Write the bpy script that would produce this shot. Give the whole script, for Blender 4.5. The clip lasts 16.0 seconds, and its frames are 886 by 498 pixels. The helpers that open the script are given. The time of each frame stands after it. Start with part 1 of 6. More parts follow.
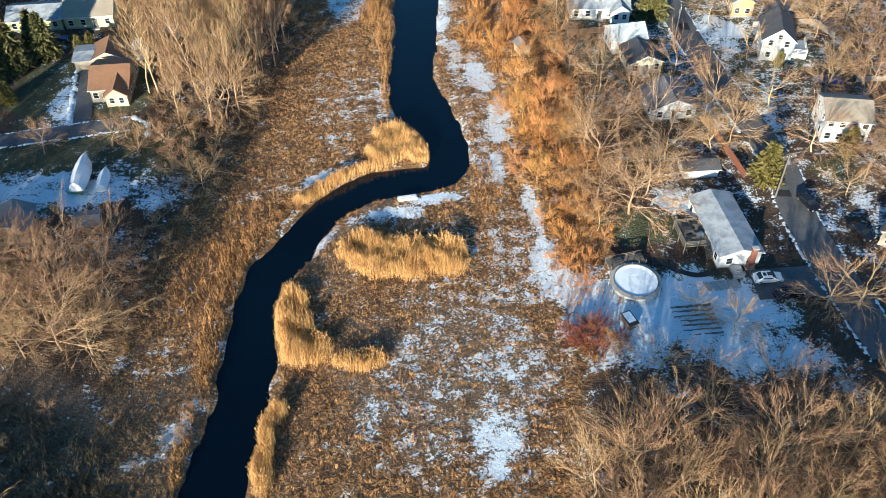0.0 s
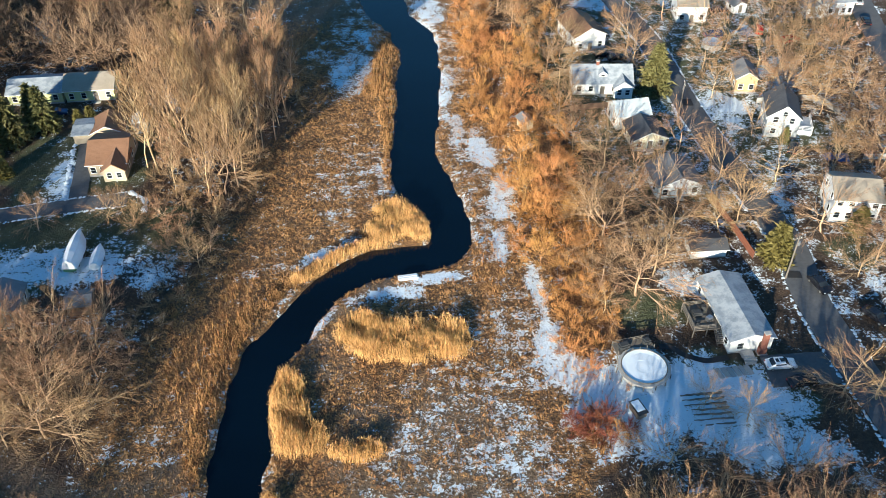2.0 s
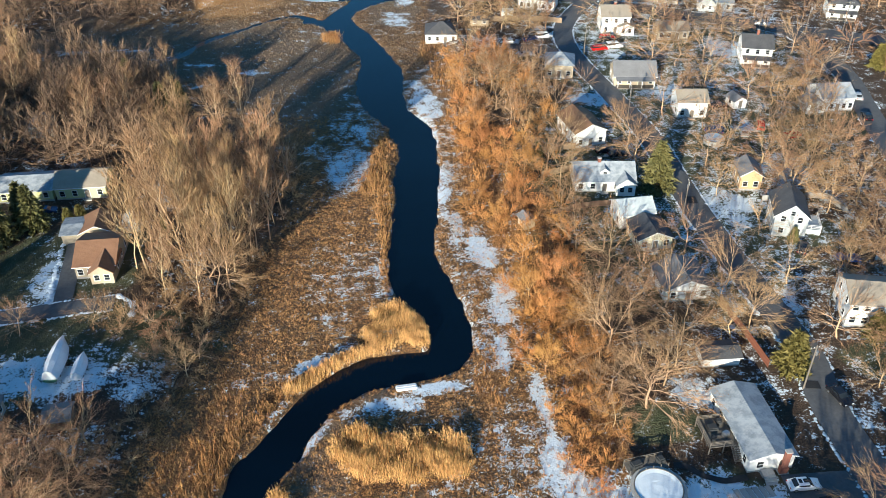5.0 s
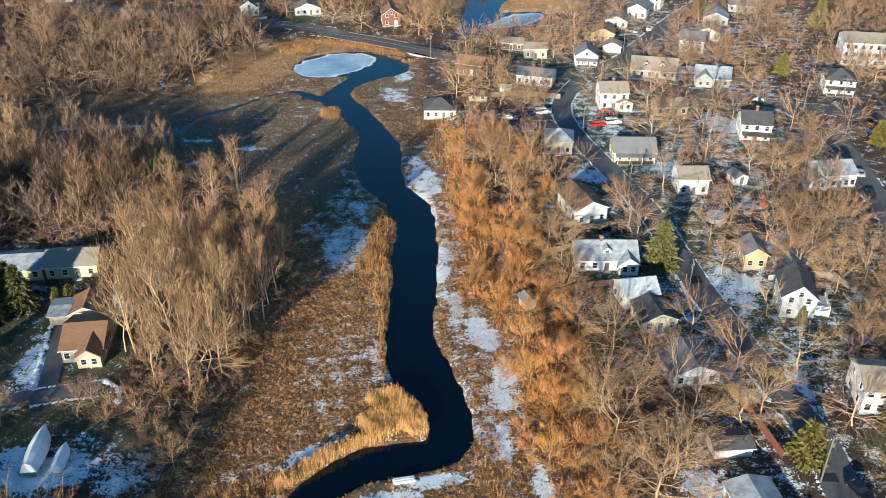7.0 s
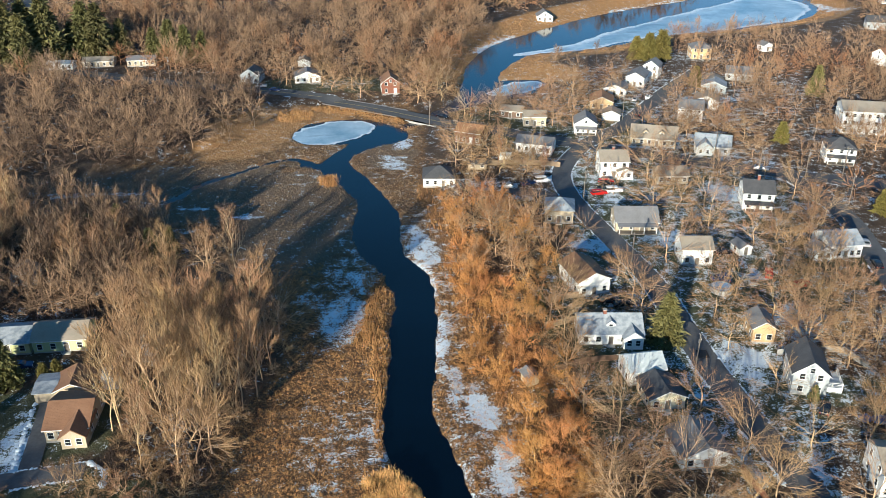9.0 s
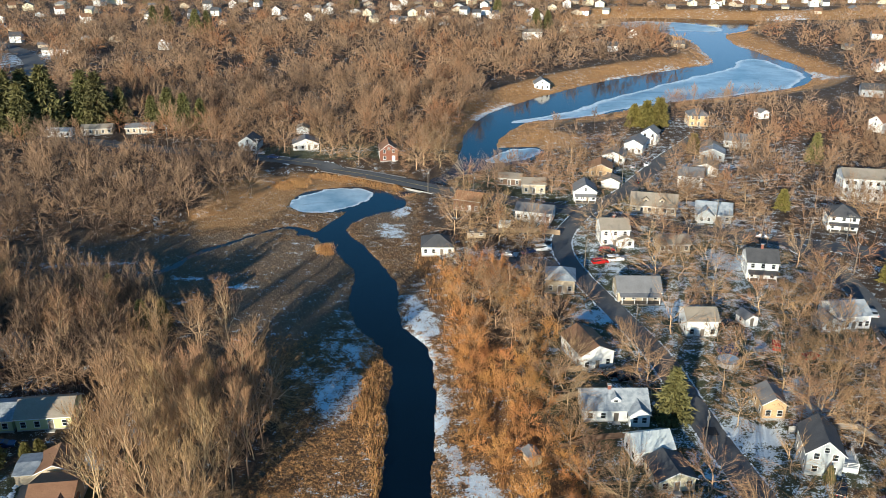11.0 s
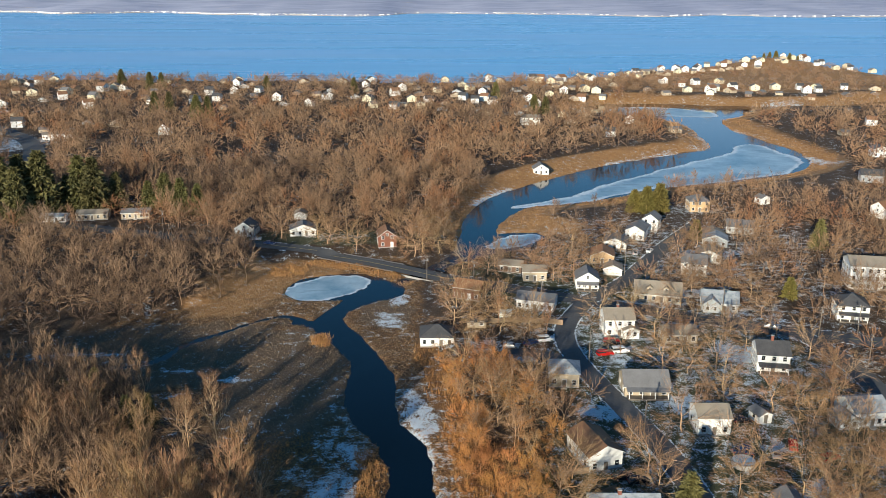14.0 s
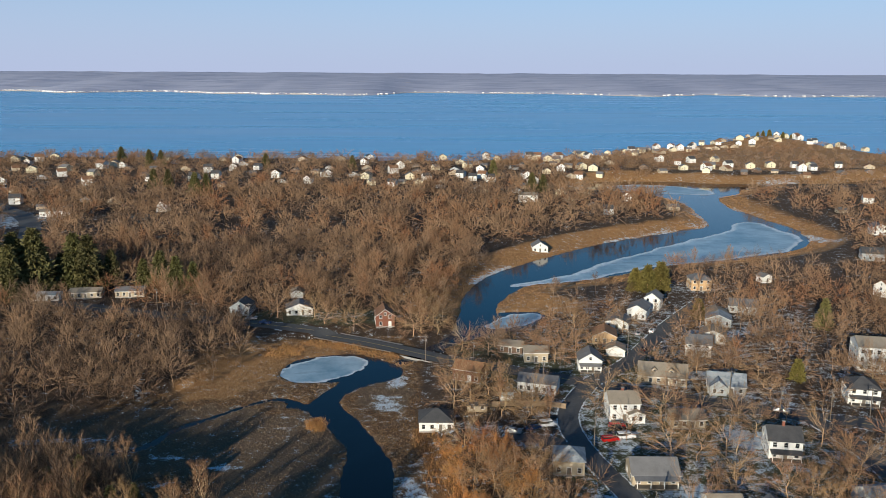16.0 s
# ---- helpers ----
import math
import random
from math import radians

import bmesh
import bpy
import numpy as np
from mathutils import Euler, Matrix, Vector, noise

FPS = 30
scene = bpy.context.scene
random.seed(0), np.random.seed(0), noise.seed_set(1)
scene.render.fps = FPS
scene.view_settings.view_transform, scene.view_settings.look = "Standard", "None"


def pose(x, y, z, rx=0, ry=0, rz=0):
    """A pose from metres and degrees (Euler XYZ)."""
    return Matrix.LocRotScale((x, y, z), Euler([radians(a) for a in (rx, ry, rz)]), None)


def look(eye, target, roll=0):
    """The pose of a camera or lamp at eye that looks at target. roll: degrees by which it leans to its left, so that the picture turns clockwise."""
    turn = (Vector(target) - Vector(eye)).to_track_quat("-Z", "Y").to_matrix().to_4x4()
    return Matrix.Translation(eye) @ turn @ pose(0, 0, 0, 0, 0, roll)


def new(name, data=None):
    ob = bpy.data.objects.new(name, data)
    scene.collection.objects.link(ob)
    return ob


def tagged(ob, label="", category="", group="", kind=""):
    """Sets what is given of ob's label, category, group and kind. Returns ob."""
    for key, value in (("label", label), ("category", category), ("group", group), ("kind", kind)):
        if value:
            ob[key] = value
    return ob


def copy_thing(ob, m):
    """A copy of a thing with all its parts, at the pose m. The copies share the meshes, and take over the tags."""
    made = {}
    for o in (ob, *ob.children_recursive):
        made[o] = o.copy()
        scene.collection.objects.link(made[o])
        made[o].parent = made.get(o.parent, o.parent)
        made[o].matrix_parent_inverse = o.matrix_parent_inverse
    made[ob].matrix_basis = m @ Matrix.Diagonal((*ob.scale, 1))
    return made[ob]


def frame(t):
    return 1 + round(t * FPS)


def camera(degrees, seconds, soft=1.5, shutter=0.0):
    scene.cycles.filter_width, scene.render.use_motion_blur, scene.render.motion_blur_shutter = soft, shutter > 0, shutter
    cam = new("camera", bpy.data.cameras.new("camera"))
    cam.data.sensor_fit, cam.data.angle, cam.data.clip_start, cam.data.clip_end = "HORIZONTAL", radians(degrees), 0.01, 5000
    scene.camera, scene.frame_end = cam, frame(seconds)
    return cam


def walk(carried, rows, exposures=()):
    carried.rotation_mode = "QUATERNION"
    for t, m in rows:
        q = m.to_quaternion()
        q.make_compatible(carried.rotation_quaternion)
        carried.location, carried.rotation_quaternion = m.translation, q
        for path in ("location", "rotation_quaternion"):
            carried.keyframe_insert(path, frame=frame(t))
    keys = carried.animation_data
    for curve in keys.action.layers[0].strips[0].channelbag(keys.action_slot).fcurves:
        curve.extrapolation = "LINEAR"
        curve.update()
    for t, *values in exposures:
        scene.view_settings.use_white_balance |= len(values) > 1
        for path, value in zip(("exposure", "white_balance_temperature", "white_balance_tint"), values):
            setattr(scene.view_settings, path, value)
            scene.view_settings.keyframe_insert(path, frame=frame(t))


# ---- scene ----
cam = camera(54.9, 16.0, soft=0.8)
PATH = [
    (0, (0.368, 0.454, 100.145), (0.426, 1.878, 98.742), -0.5),
    (0.5, (0.49, 1.748, 100.129), (0.548, 3.206, 98.761), -0.5),
    (1, (0.574, 3.058, 100.121), (0.633, 4.549, 98.789), -0.5),
    (1.5, (0.585, 4.344, 100.103), (0.645, 5.851, 98.789), -0.4),
    (2, (0.553, 5.607, 100.08), (0.613, 7.126, 98.781), -0.3),
    (2.5, (0.517, 6.834, 100.066), (0.58, 8.384, 98.803), -0.3),
    (3, (0.453, 8.071, 100.044), (0.518, 9.647, 98.814), -0.2),
    (3.5, (0.366, 9.326, 100.015), (0.434, 10.915, 98.803), -0.2),
    (4, (0.319, 10.621, 100.03), (0.389, 12.237, 98.852), -0.1),
    (4.2, (0.302, 11.13, 100.032), (0.373, 12.744, 98.854), -0.2),
    (6.3, (0.165, 16.457, 99.961), (0.247, 18.15, 98.898), 0.0),
    (6.5, (0.164, 16.972, 99.957), (0.246, 18.672, 98.907), 0.0),
    (7, (0.191, 18.271, 99.94), (0.275, 19.988, 98.918), -0.0),
    (7.5, (0.212, 19.514, 99.916), (0.297, 21.255, 98.936), -0.0),
    (8, (0.217, 20.725, 99.893), (0.305, 22.474, 98.927), 0.1),
    (8.5, (0.208, 21.892, 99.867), (0.297, 23.655, 98.928), -0.0),
    (9, (0.203, 23.059, 99.838), (0.294, 24.845, 98.943), 0.1),
    (9.5, (0.212, 24.236, 99.816), (0.305, 26.041, 98.959), 0.1),
    (10, (0.227, 25.438, 99.813), (0.322, 27.257, 98.988), 0.1),
    (12.5, (0.246, 31.352, 99.868), (0.348, 33.237, 99.206), 0.1),
    (13, (0.229, 32.579, 99.897), (0.332, 34.475, 99.267), 0.1),
    (13.5, (0.235, 33.831, 99.926), (0.339, 35.734, 99.321), 0.2),
    (14, (0.244, 35.054, 99.954), (0.35, 36.964, 99.37), 0.2),
    (14.5, (0.238, 36.235, 99.977), (0.346, 38.155, 99.425), 0.2),
    (15, (0.143, 37.453, 100.018), (0.253, 39.385, 99.514), 0.2),
    (15.5, (-0.039, 38.748, 100.057), (0.073, 40.691, 99.593), 0.2),
    (16, (-0.28, 40.086, 100.095), (-0.165, 42.04, 99.682), 0.3),
]
walk(cam, [(t, look(eye, target, roll)) for t, eye, target, roll in PATH], exposures=[(0, 1.34, 6100, 8), (7, 1.0, 6030, 8), (10, 0.84, 6050, 8), (12.5, 0.6, 6250, 9), (14.5, 0.34, 6300, 10), (16, 0.04, 6300, 11)])

# ---- light ----
SUN_FROM = Vector((-0.42, -0.91, 0.0)).normalized()
SUN_ELEV = radians(14.0)
world = bpy.data.worlds.new("sky")
scene.world = world
world.use_nodes = True
wn = world.node_tree.nodes
sky = wn.new("ShaderNodeTexSky")
sky.sky_type = "NISHITA"
sky.sun_disc = False
sky.sun_elevation = SUN_ELEV
sky.sun_rotation = math.atan2(SUN_FROM.x, SUN_FROM.y)
sky.altitude = 100
sky.air_density, sky.dust_density, sky.ozone_density = 0.65, 0.0, 1.5
cool = wn.new("ShaderNodeMix")
cool.data_type, cool.blend_type = "RGBA", "MULTIPLY"
cool.inputs[0].default_value = 1.0
cool.inputs[7].default_value = (0.60, 1.25, 1.38, 1)
world.node_tree.links.new(sky.outputs["Color"], cool.inputs[6])
# a pale lavender haze all round the horizon
up = wn.new("ShaderNodeSeparateXYZ")
world.node_tree.links.new(wn.new("ShaderNodeTexCoord").outputs["Generated"], up.inputs[0])
rise = wn.new("ShaderNodeMapRange")
rise.interpolation_type = "SMOOTHSTEP"
rise.inputs["From Min"].default_value, rise.inputs["From Max"].default_value = -0.02, 0.27
world.node_tree.links.new(up.outputs["Z"], rise.inputs["Value"])
haze = wn.new("ShaderNodeMix")
haze.data_type = "RGBA"
haze.inputs[6].default_value = (6.15, 7.0, 9.4, 1)
world.node_tree.links.new(rise.outputs["Result"], haze.inputs[0])
world.node_tree.links.new(cool.outputs[2], haze.inputs[7])
world.node_tree.links.new(haze.outputs[2], wn["Background"].inputs["Color"])
wn["Background"].inputs["Strength"].default_value = 0.075
sun = new("sun", bpy.data.lights.new("sun", "SUN"))
sun.data.energy, sun.data.angle, sun.data.color = 5.0, radians(0.6), (1.0, 0.89, 0.68)
sun_dir = Vector((SUN_FROM.x * math.cos(SUN_ELEV), SUN_FROM.y * math.cos(SUN_ELEV), math.sin(SUN_ELEV)))
sun.matrix_world = look(sun_dir * 300, (0, 0, 0))

# ---- materials ----


def nodes_of(name):
    m = bpy.data.materials.new(name)
    m.use_nodes = True
    nt = m.node_tree
    return m, nt, nt.nodes["Principled BSDF"]


def noise_node(nt, vec, scale, detail=4.0, rough=0.6):
    n = nt.nodes.new("ShaderNodeTexNoise")
    n.inputs["Scale"].default_value = scale
    n.inputs["Detail"].default_value = detail
    n.inputs["Roughness"].default_value = rough
    nt.links.new(vec, n.inputs["Vector"])
    return n.outputs["Fac"]


def ramp(nt, fac, lo, hi):
    r = nt.nodes.new("ShaderNodeMapRange")
    r.inputs["From Min"].default_value = lo
    r.inputs["From Max"].default_value = hi
    nt.links.new(fac, r.inputs["Value"])
    return r.outputs["Result"]


def mixc(nt, fac, a, b):
    m = nt.nodes.new("ShaderNodeMix")
    m.data_type = "RGBA"
    for sock, v in ((m.inputs[0], fac), (m.inputs[6], a), (m.inputs[7], b)):
        if isinstance(v, (int, float)):
            sock.default_value = v
        elif isinstance(v, tuple):
            sock.default_value = (*v, 1)
        else:
            nt.links.new(v, sock)
    return m.outputs[2]


def calc(nt, op, a, b=0.0):
    m = nt.nodes.new("ShaderNodeMath")
    m.operation = op
    for sock, v in zip(m.inputs, (a, b)):
        if isinstance(v, (int, float)):
            sock.default_value = v
        else:
            nt.links.new(v, sock)
    return m.outputs[0]


def bump_on(nt, bsdf, height, strength, dist):
    b = nt.nodes.new("ShaderNodeBump")
    b.inputs["Strength"].default_value = strength
    b.inputs["Distance"].default_value = dist
    nt.links.new(height, b.inputs["Height"])
    nt.links.new(b.outputs["Normal"], bsdf.inputs["Normal"])


def surface(name, c1, c2, scale=1.0, rough=0.8, bump=0.3, dist=0.03, metal=0.0, vary=0.0, island=False, frost=None, courses=0.0):
    """A mottled surface: c1 to c2 by noise at two scales, a spread of brightness from piece to piece, frost or snow in patches."""
    m, nt, bsdf = nodes_of(name)
    co = nt.nodes.new("ShaderNodeTexCoord").outputs["Object"]
    big = noise_node(nt, co, scale * 0.25, 3)
    fine = noise_node(nt, co, scale * 3.0, 5)
    f = ramp(nt, calc(nt, "ADD", calc(nt, "MULTIPLY", big, 0.5), calc(nt, "MULTIPLY", fine, 0.5)), 0.35, 0.65)
    col = mixc(nt, f, c1, c2)
    if vary or island:
        if island:
            rnd = nt.nodes.new("ShaderNodeNewGeometry").outputs["Random Per Island"]
        else:
            rnd = nt.nodes.new("ShaderNodeObjectInfo").outputs["Random"]
        hsv = nt.nodes.new("ShaderNodeHueSaturation")
        nt.links.new(col, hsv.inputs["Color"])
        val = nt.nodes.new("ShaderNodeMapRange")
        val.inputs["To Min"].default_value, val.inputs["To Max"].default_value = 1 - vary, 1 + vary
        nt.links.new(rnd, val.inputs["Value"])
        nt.links.new(val.outputs["Result"], hsv.inputs["Value"])
        hue = nt.nodes.new("ShaderNodeMapRange")
        hue.inputs["To Min"].default_value, hue.inputs["To Max"].default_value = 0.49, 0.513
        nt.links.new(calc(nt, "FRACT", calc(nt, "MULTIPLY", rnd, 7.31)), hue.inputs["Value"])
        nt.links.new(hue.outputs["Result"], hsv.inputs["Hue"])
        col = hsv.outputs["Color"]
    height = fine
    if frost:
        spot = ramp(nt, noise_node(nt, co, frost[1], 5, 0.7), frost[0], frost[0] + 0.12)
        col = mixc(nt, calc(nt, "MULTIPLY", spot, frost[2]), col, (0.78, 0.80, 0.83))
    if courses:
        w = nt.nodes.new("ShaderNodeTexWave")
        w.bands_direction, w.wave_profile = "Z", "SAW"
        w.inputs["Scale"].default_value = courses
        nt.links.new(co, w.inputs["Vector"])
        height = calc(nt, "ADD", calc(nt, "MULTIPLY", fine, 0.3), w.outputs["Fac"])
    nt.links.new(col, bsdf.inputs["Base Color"])
    bsdf.inputs["Roughness"].default_value = rough
    bsdf.inputs["Metallic"].default_value = metal
    if bump:
        bump_on(nt, bsdf, height, bump, dist)
    return m


M_BARK = surface("bark", (0.40, 0.27, 0.155), (0.57, 0.40, 0.245), 1.2, 0.9, 0.5, 0.03, vary=0.25)
M_TWIG = surface("twigs", (0.215, 0.12, 0.06), (0.37, 0.22, 0.116), 0.6, 0.9, 0, vary=0.25)
M_RUSSET = surface("russet_twigs", (0.22, 0.122, 0.06), (0.38, 0.225, 0.115), 0.6, 0.9, 0, vary=0.25)
M_SHRUB = surface("shrub_twigs", (0.37, 0.155, 0.045), (0.55, 0.27, 0.09), 0.6, 0.9, 0, vary=0.25)
M_SHRUBWOOD = surface("orange_bark", (0.42, 0.22, 0.085), (0.60, 0.35, 0.16), 0.8, 0.9, 0.3, 0.02, vary=0.2)
M_BARB = surface("red_shrub_twigs", (0.17, 0.05, 0.03), (0.25, 0.08, 0.04), 0.6, 0.9, 0, vary=0.2)
M_REED = surface("golden_reed", (0.58, 0.325, 0.115), (0.80, 0.485, 0.20), 0.3, 0.7, 0, vary=0.25, island=True)
M_STRAW = surface("marsh_straw", (0.34, 0.168, 0.062), (0.48, 0.262, 0.104), 0.12, 0.85, 0, vary=0.2, island=True)
M_NEEDLE = surface("needles", (0.07, 0.07, 0.022), (0.16, 0.14, 0.043), 1.0, 0.7, 0, vary=0.2)
M_CEDAR = surface("cedar_leaf", (0.10, 0.085, 0.018), (0.17, 0.13, 0.03), 1.0, 0.75, 0, vary=0.2)
M_SNOW = surface("snow", (0.68, 0.75, 0.81), (0.76, 0.82, 0.87), 2.0, 0.6, 0.5, 0.05)
M_ASPHALT = surface("asphalt", (0.075, 0.077, 0.083), (0.12, 0.122, 0.128), 0.6, 0.85, 0.2, 0.01)
M_PATCH = surface("new_asphalt", (0.018, 0.018, 0.02), (0.028, 0.028, 0.03), 1.0, 0.8, 0.2, 0.01)
M_CONCRETE = surface("concrete", (0.30, 0.29, 0.28), (0.42, 0.41, 0.39), 1.0, 0.85, 0.2, 0.01)
M_PAINT_W = surface("road_paint", (0.55, 0.42, 0.12), (0.6, 0.48, 0.2), 2.0, 0.7, 0)
M_BRICK = surface("brick", (0.17, 0.06, 0.042), (0.24, 0.095, 0.065), 4.0, 0.85, 0.5, 0.02, courses=2.2)
M_DECK = surface("weathered_timber", (0.10, 0.088, 0.075), (0.18, 0.155, 0.13), 2.0, 0.85, 0.3, 0.01)
M_FENCE = surface("fence_timber", (0.24, 0.17, 0.11), (0.34, 0.25, 0.17), 2.0, 0.85, 0.3, 0.01)
M_TRIM = surface("white_trim", (0.74, 0.74, 0.72), (0.82, 0.82, 0.80), 2.0, 0.5, 0)
M_METAL = surface("grey_metal", (0.35, 0.36, 0.37), (0.45, 0.45, 0.46), 2.0, 0.4, 0.1, 0.01, metal=0.8)
M_TYRE = surface("rubber", (0.02, 0.02, 0.02), (0.035, 0.035, 0.035), 3.0, 0.9, 0.1)
M_DARK = surface("dark_cloth", (0.02, 0.025, 0.03), (0.05, 0.05, 0.05), 2.0, 0.8, 0.5, 0.05)
M_TARP = surface("white_wrap", (0.66, 0.69, 0.73), (0.80, 0.82, 0.84), 1.5, 0.4, 0.4, 0.05)
M_GREEN = surface("green_hull", (0.02, 0.09, 0.06), (0.03, 0.12, 0.08), 1.5, 0.4, 0.1)
M_FROSTED = surface("frosted_boards", (0.36, 0.41, 0.46), (0.55, 0.60, 0.65), 1.5, 0.7, 0.3, 0.02)
M_ICECOVER = surface("pale_blue_cover", (0.36, 0.52, 0.64), (0.62, 0.72, 0.79), 2.0, 0.5, 0.3, 0.03)
M_BLUE = surface("blue_tarp", (0.02, 0.07, 0.28), (0.03, 0.11, 0.36), 1.5, 0.5, 0.3, 0.05)

WALLS = {
    "white": surface("white_siding", (0.72, 0.72, 0.70), (0.80, 0.80, 0.78), 0.8, 0.6, 0.5, 0.02, courses=1.6),
    "cream": surface("cream_siding", (0.66, 0.60, 0.42), (0.74, 0.68, 0.50), 0.8, 0.6, 0.5, 0.02, courses=1.6),
    "yellow": surface("yellow_green_siding", (0.52, 0.53, 0.26), (0.60, 0.60, 0.33), 0.8, 0.6, 0.5, 0.02, courses=1.6),
    "grey": surface("grey_siding", (0.36, 0.39, 0.41), (0.44, 0.47, 0.48), 0.8, 0.6, 0.5, 0.02, courses=1.6),
    "tan": surface("tan_siding", (0.42, 0.34, 0.24), (0.50, 0.42, 0.31), 0.8, 0.6, 0.5, 0.02, courses=1.6),
    "red": surface("red_brown_shingle_wall", (0.17, 0.06, 0.035), (0.23, 0.085, 0.05), 0.8, 0.7, 0.5, 0.02, courses=2.0),
    "orange": surface("orange_tan_siding", (0.52, 0.33, 0.17), (0.60, 0.41, 0.23), 0.8, 0.6, 0.5, 0.02, courses=1.6),
    "brown": surface("brown_siding", (0.13, 0.08, 0.055), (0.19, 0.12, 0.08), 0.8, 0.7, 0.5, 0.02, courses=1.6),
}
ROOFS = {
    "grey": surface("grey_shingles", (0.15, 0.15, 0.155), (0.23, 0.23, 0.24), 1.5, 0.85, 0.5, 0.02, courses=3.0),
    "frost": surface("frosted_grey_shingles", (0.20, 0.23, 0.26), (0.29, 0.325, 0.36), 1.0, 0.8, 0.4, 0.02, frost=(0.42, 0.5, 0.18), courses=3.0),
    "brown": surface("brown_shingles", (0.20, 0.10, 0.055), (0.28, 0.15, 0.085), 1.5, 0.85, 0.5, 0.02, courses=3.0),
    "dark": surface("dark_shingles", (0.055, 0.055, 0.06), (0.10, 0.10, 0.105), 1.5, 0.85, 0.5, 0.02, courses=3.0),
    "tan": surface("tan_shingles", (0.26, 0.22, 0.17), (0.35, 0.30, 0.24), 1.5, 0.85, 0.5, 0.02, courses=3.0),
    "orange": surface("orange_shingles", (0.36, 0.17, 0.08), (0.44, 0.23, 0.12), 1.5, 0.85, 0.5, 0.02, courses=3.0),
    "metal": surface("pale_metal_roof", (0.42, 0.47, 0.48), (0.52, 0.56, 0.56), 1.0, 0.5, 0.3, 0.02, frost=(0.5, 0.6, 0.4)),
}


def glossy(name, colour, rough=0.1, metal=0.0, spec=0.5, bump=0.0):
    m, nt, bsdf = nodes_of(name)
    bsdf.inputs["Base Color"].default_value = (*colour, 1)
    bsdf.inputs["Roughness"].default_value = rough
    bsdf.inputs["Metallic"].default_value = metal
    bsdf.inputs["Specular IOR Level"].default_value = spec
    if bump:
        co = nt.nodes.new("ShaderNodeTexCoord").outputs["Object"]
        bump_on(nt, bsdf, noise_node(nt, co, 1.2, 3), bump, 0.05)
    return m


M_PANE = glossy("window_glass", (0.02, 0.025, 0.03), 0.08)
CAR_PAINT = {k: glossy("paint_" + k, c, 0.25) for k, c in {
    "white": (0.75, 0.76, 0.78), "black": (0.012, 0.013, 0.018), "red": (0.42, 0.015, 0.012), "silver": (0.4, 0.41, 0.43),
    "blue": (0.02, 0.05, 0.14)}.items()}


def water_material():
    m, nt, bsdf = nodes_of("water")
    co = nt.nodes.new("ShaderNodeTexCoord").outputs["Object"]
    stretch = nt.nodes.new("ShaderNodeMapping")
    stretch.inputs["Scale"].default_value = (0.004, 0.02, 1)
    nt.links.new(co, stretch.inputs["Vector"])
    slick = noise_node(nt, stretch.outputs["Vector"], 1.0, 5)
    col = mixc(nt, ramp(nt, slick, 0.4, 0.65), (0.0006, 0.002, 0.005), (0.001, 0.005, 0.012))
    nt.links.new(col, bsdf.inputs["Base Color"])
    bsdf.inputs["Roughness"].default_value = 0.07
    bsdf.inputs["Specular IOR Level"].default_value = 0.45
    bsdf.inputs["IOR"].default_value = 1.33
    bump_on(nt, bsdf, noise_node(nt, co, 0.8, 4), 0.15, 0.1)
    return m


def bay_material():
    m, nt, bsdf = nodes_of("bay_water")
    co = nt.nodes.new("ShaderNodeTexCoord").outputs["Object"]
    stretch = nt.nodes.new("ShaderNodeMapping")
    stretch.inputs["Scale"].default_value = (0.0012, 0.006, 1)
    nt.links.new(co, stretch.inputs["Vector"])
    slick = noise_node(nt, stretch.outputs["Vector"], 1.0, 7, 0.65)
    col = mixc(nt, ramp(nt, slick, 0.38, 0.66), (0.035, 0.31, 0.66), (0.085, 0.42, 0.78))
    nt.links.new(col, bsdf.inputs["Base Color"])
    rough = nt.nodes.new("ShaderNodeMapRange")
    rough.inputs["To Min"].default_value, rough.inputs["To Max"].default_value = 0.16, 0.36
    nt.links.new(slick, rough.inputs["Value"])
    nt.links.new(rough.outputs["Result"], bsdf.inputs["Roughness"])
    bsdf.inputs["IOR"].default_value = 1.33
    bump_on(nt, bsdf, noise_node(nt, co, 0.25, 4), 0.25, 0.2)
    return m


def ice_material():
    m, nt, bsdf = nodes_of("ice")
    co = nt.nodes.new("ShaderNodeTexCoord").outputs["Object"]
    f = ramp(nt, noise_node(nt, co, 0.05, 8, 0.7), 0.36, 0.62)
    col = mixc(nt, f, (0.15, 0.30, 0.42), (0.45, 0.60, 0.70))
    lie = nt.nodes.new("ShaderNodeMapping")
    lie.inputs["Scale"].default_value = (0.02, 0.09, 1)
    nt.links.new(co, lie.inputs["Vector"])
    col = mixc(nt, ramp(nt, noise_node(nt, lie.outputs["Vector"], 1.0, 6, 0.65), 0.60, 0.70), col, (0.06, 0.16, 0.25))
    edge = calc(nt, "ADD", attr(nt, "rim"), calc(nt, "MULTIPLY", calc(nt, "SUBTRACT", noise_node(nt, co, 0.4, 5), 0.5), 0.7))
    col = mixc(nt, ramp(nt, edge, 0.35, 0.6), col, (0.76, 0.82, 0.87))
    nt.links.new(col, bsdf.inputs["Base Color"])
    bsdf.inputs["Roughness"].default_value = 0.35
    bump_on(nt, bsdf, noise_node(nt, co, 1.5, 4), 0.3, 0.05)
    return m


def attr(nt, name):
    a = nt.nodes.new("ShaderNodeAttribute")
    a.attribute_name = name
    return a.outputs["Fac"]


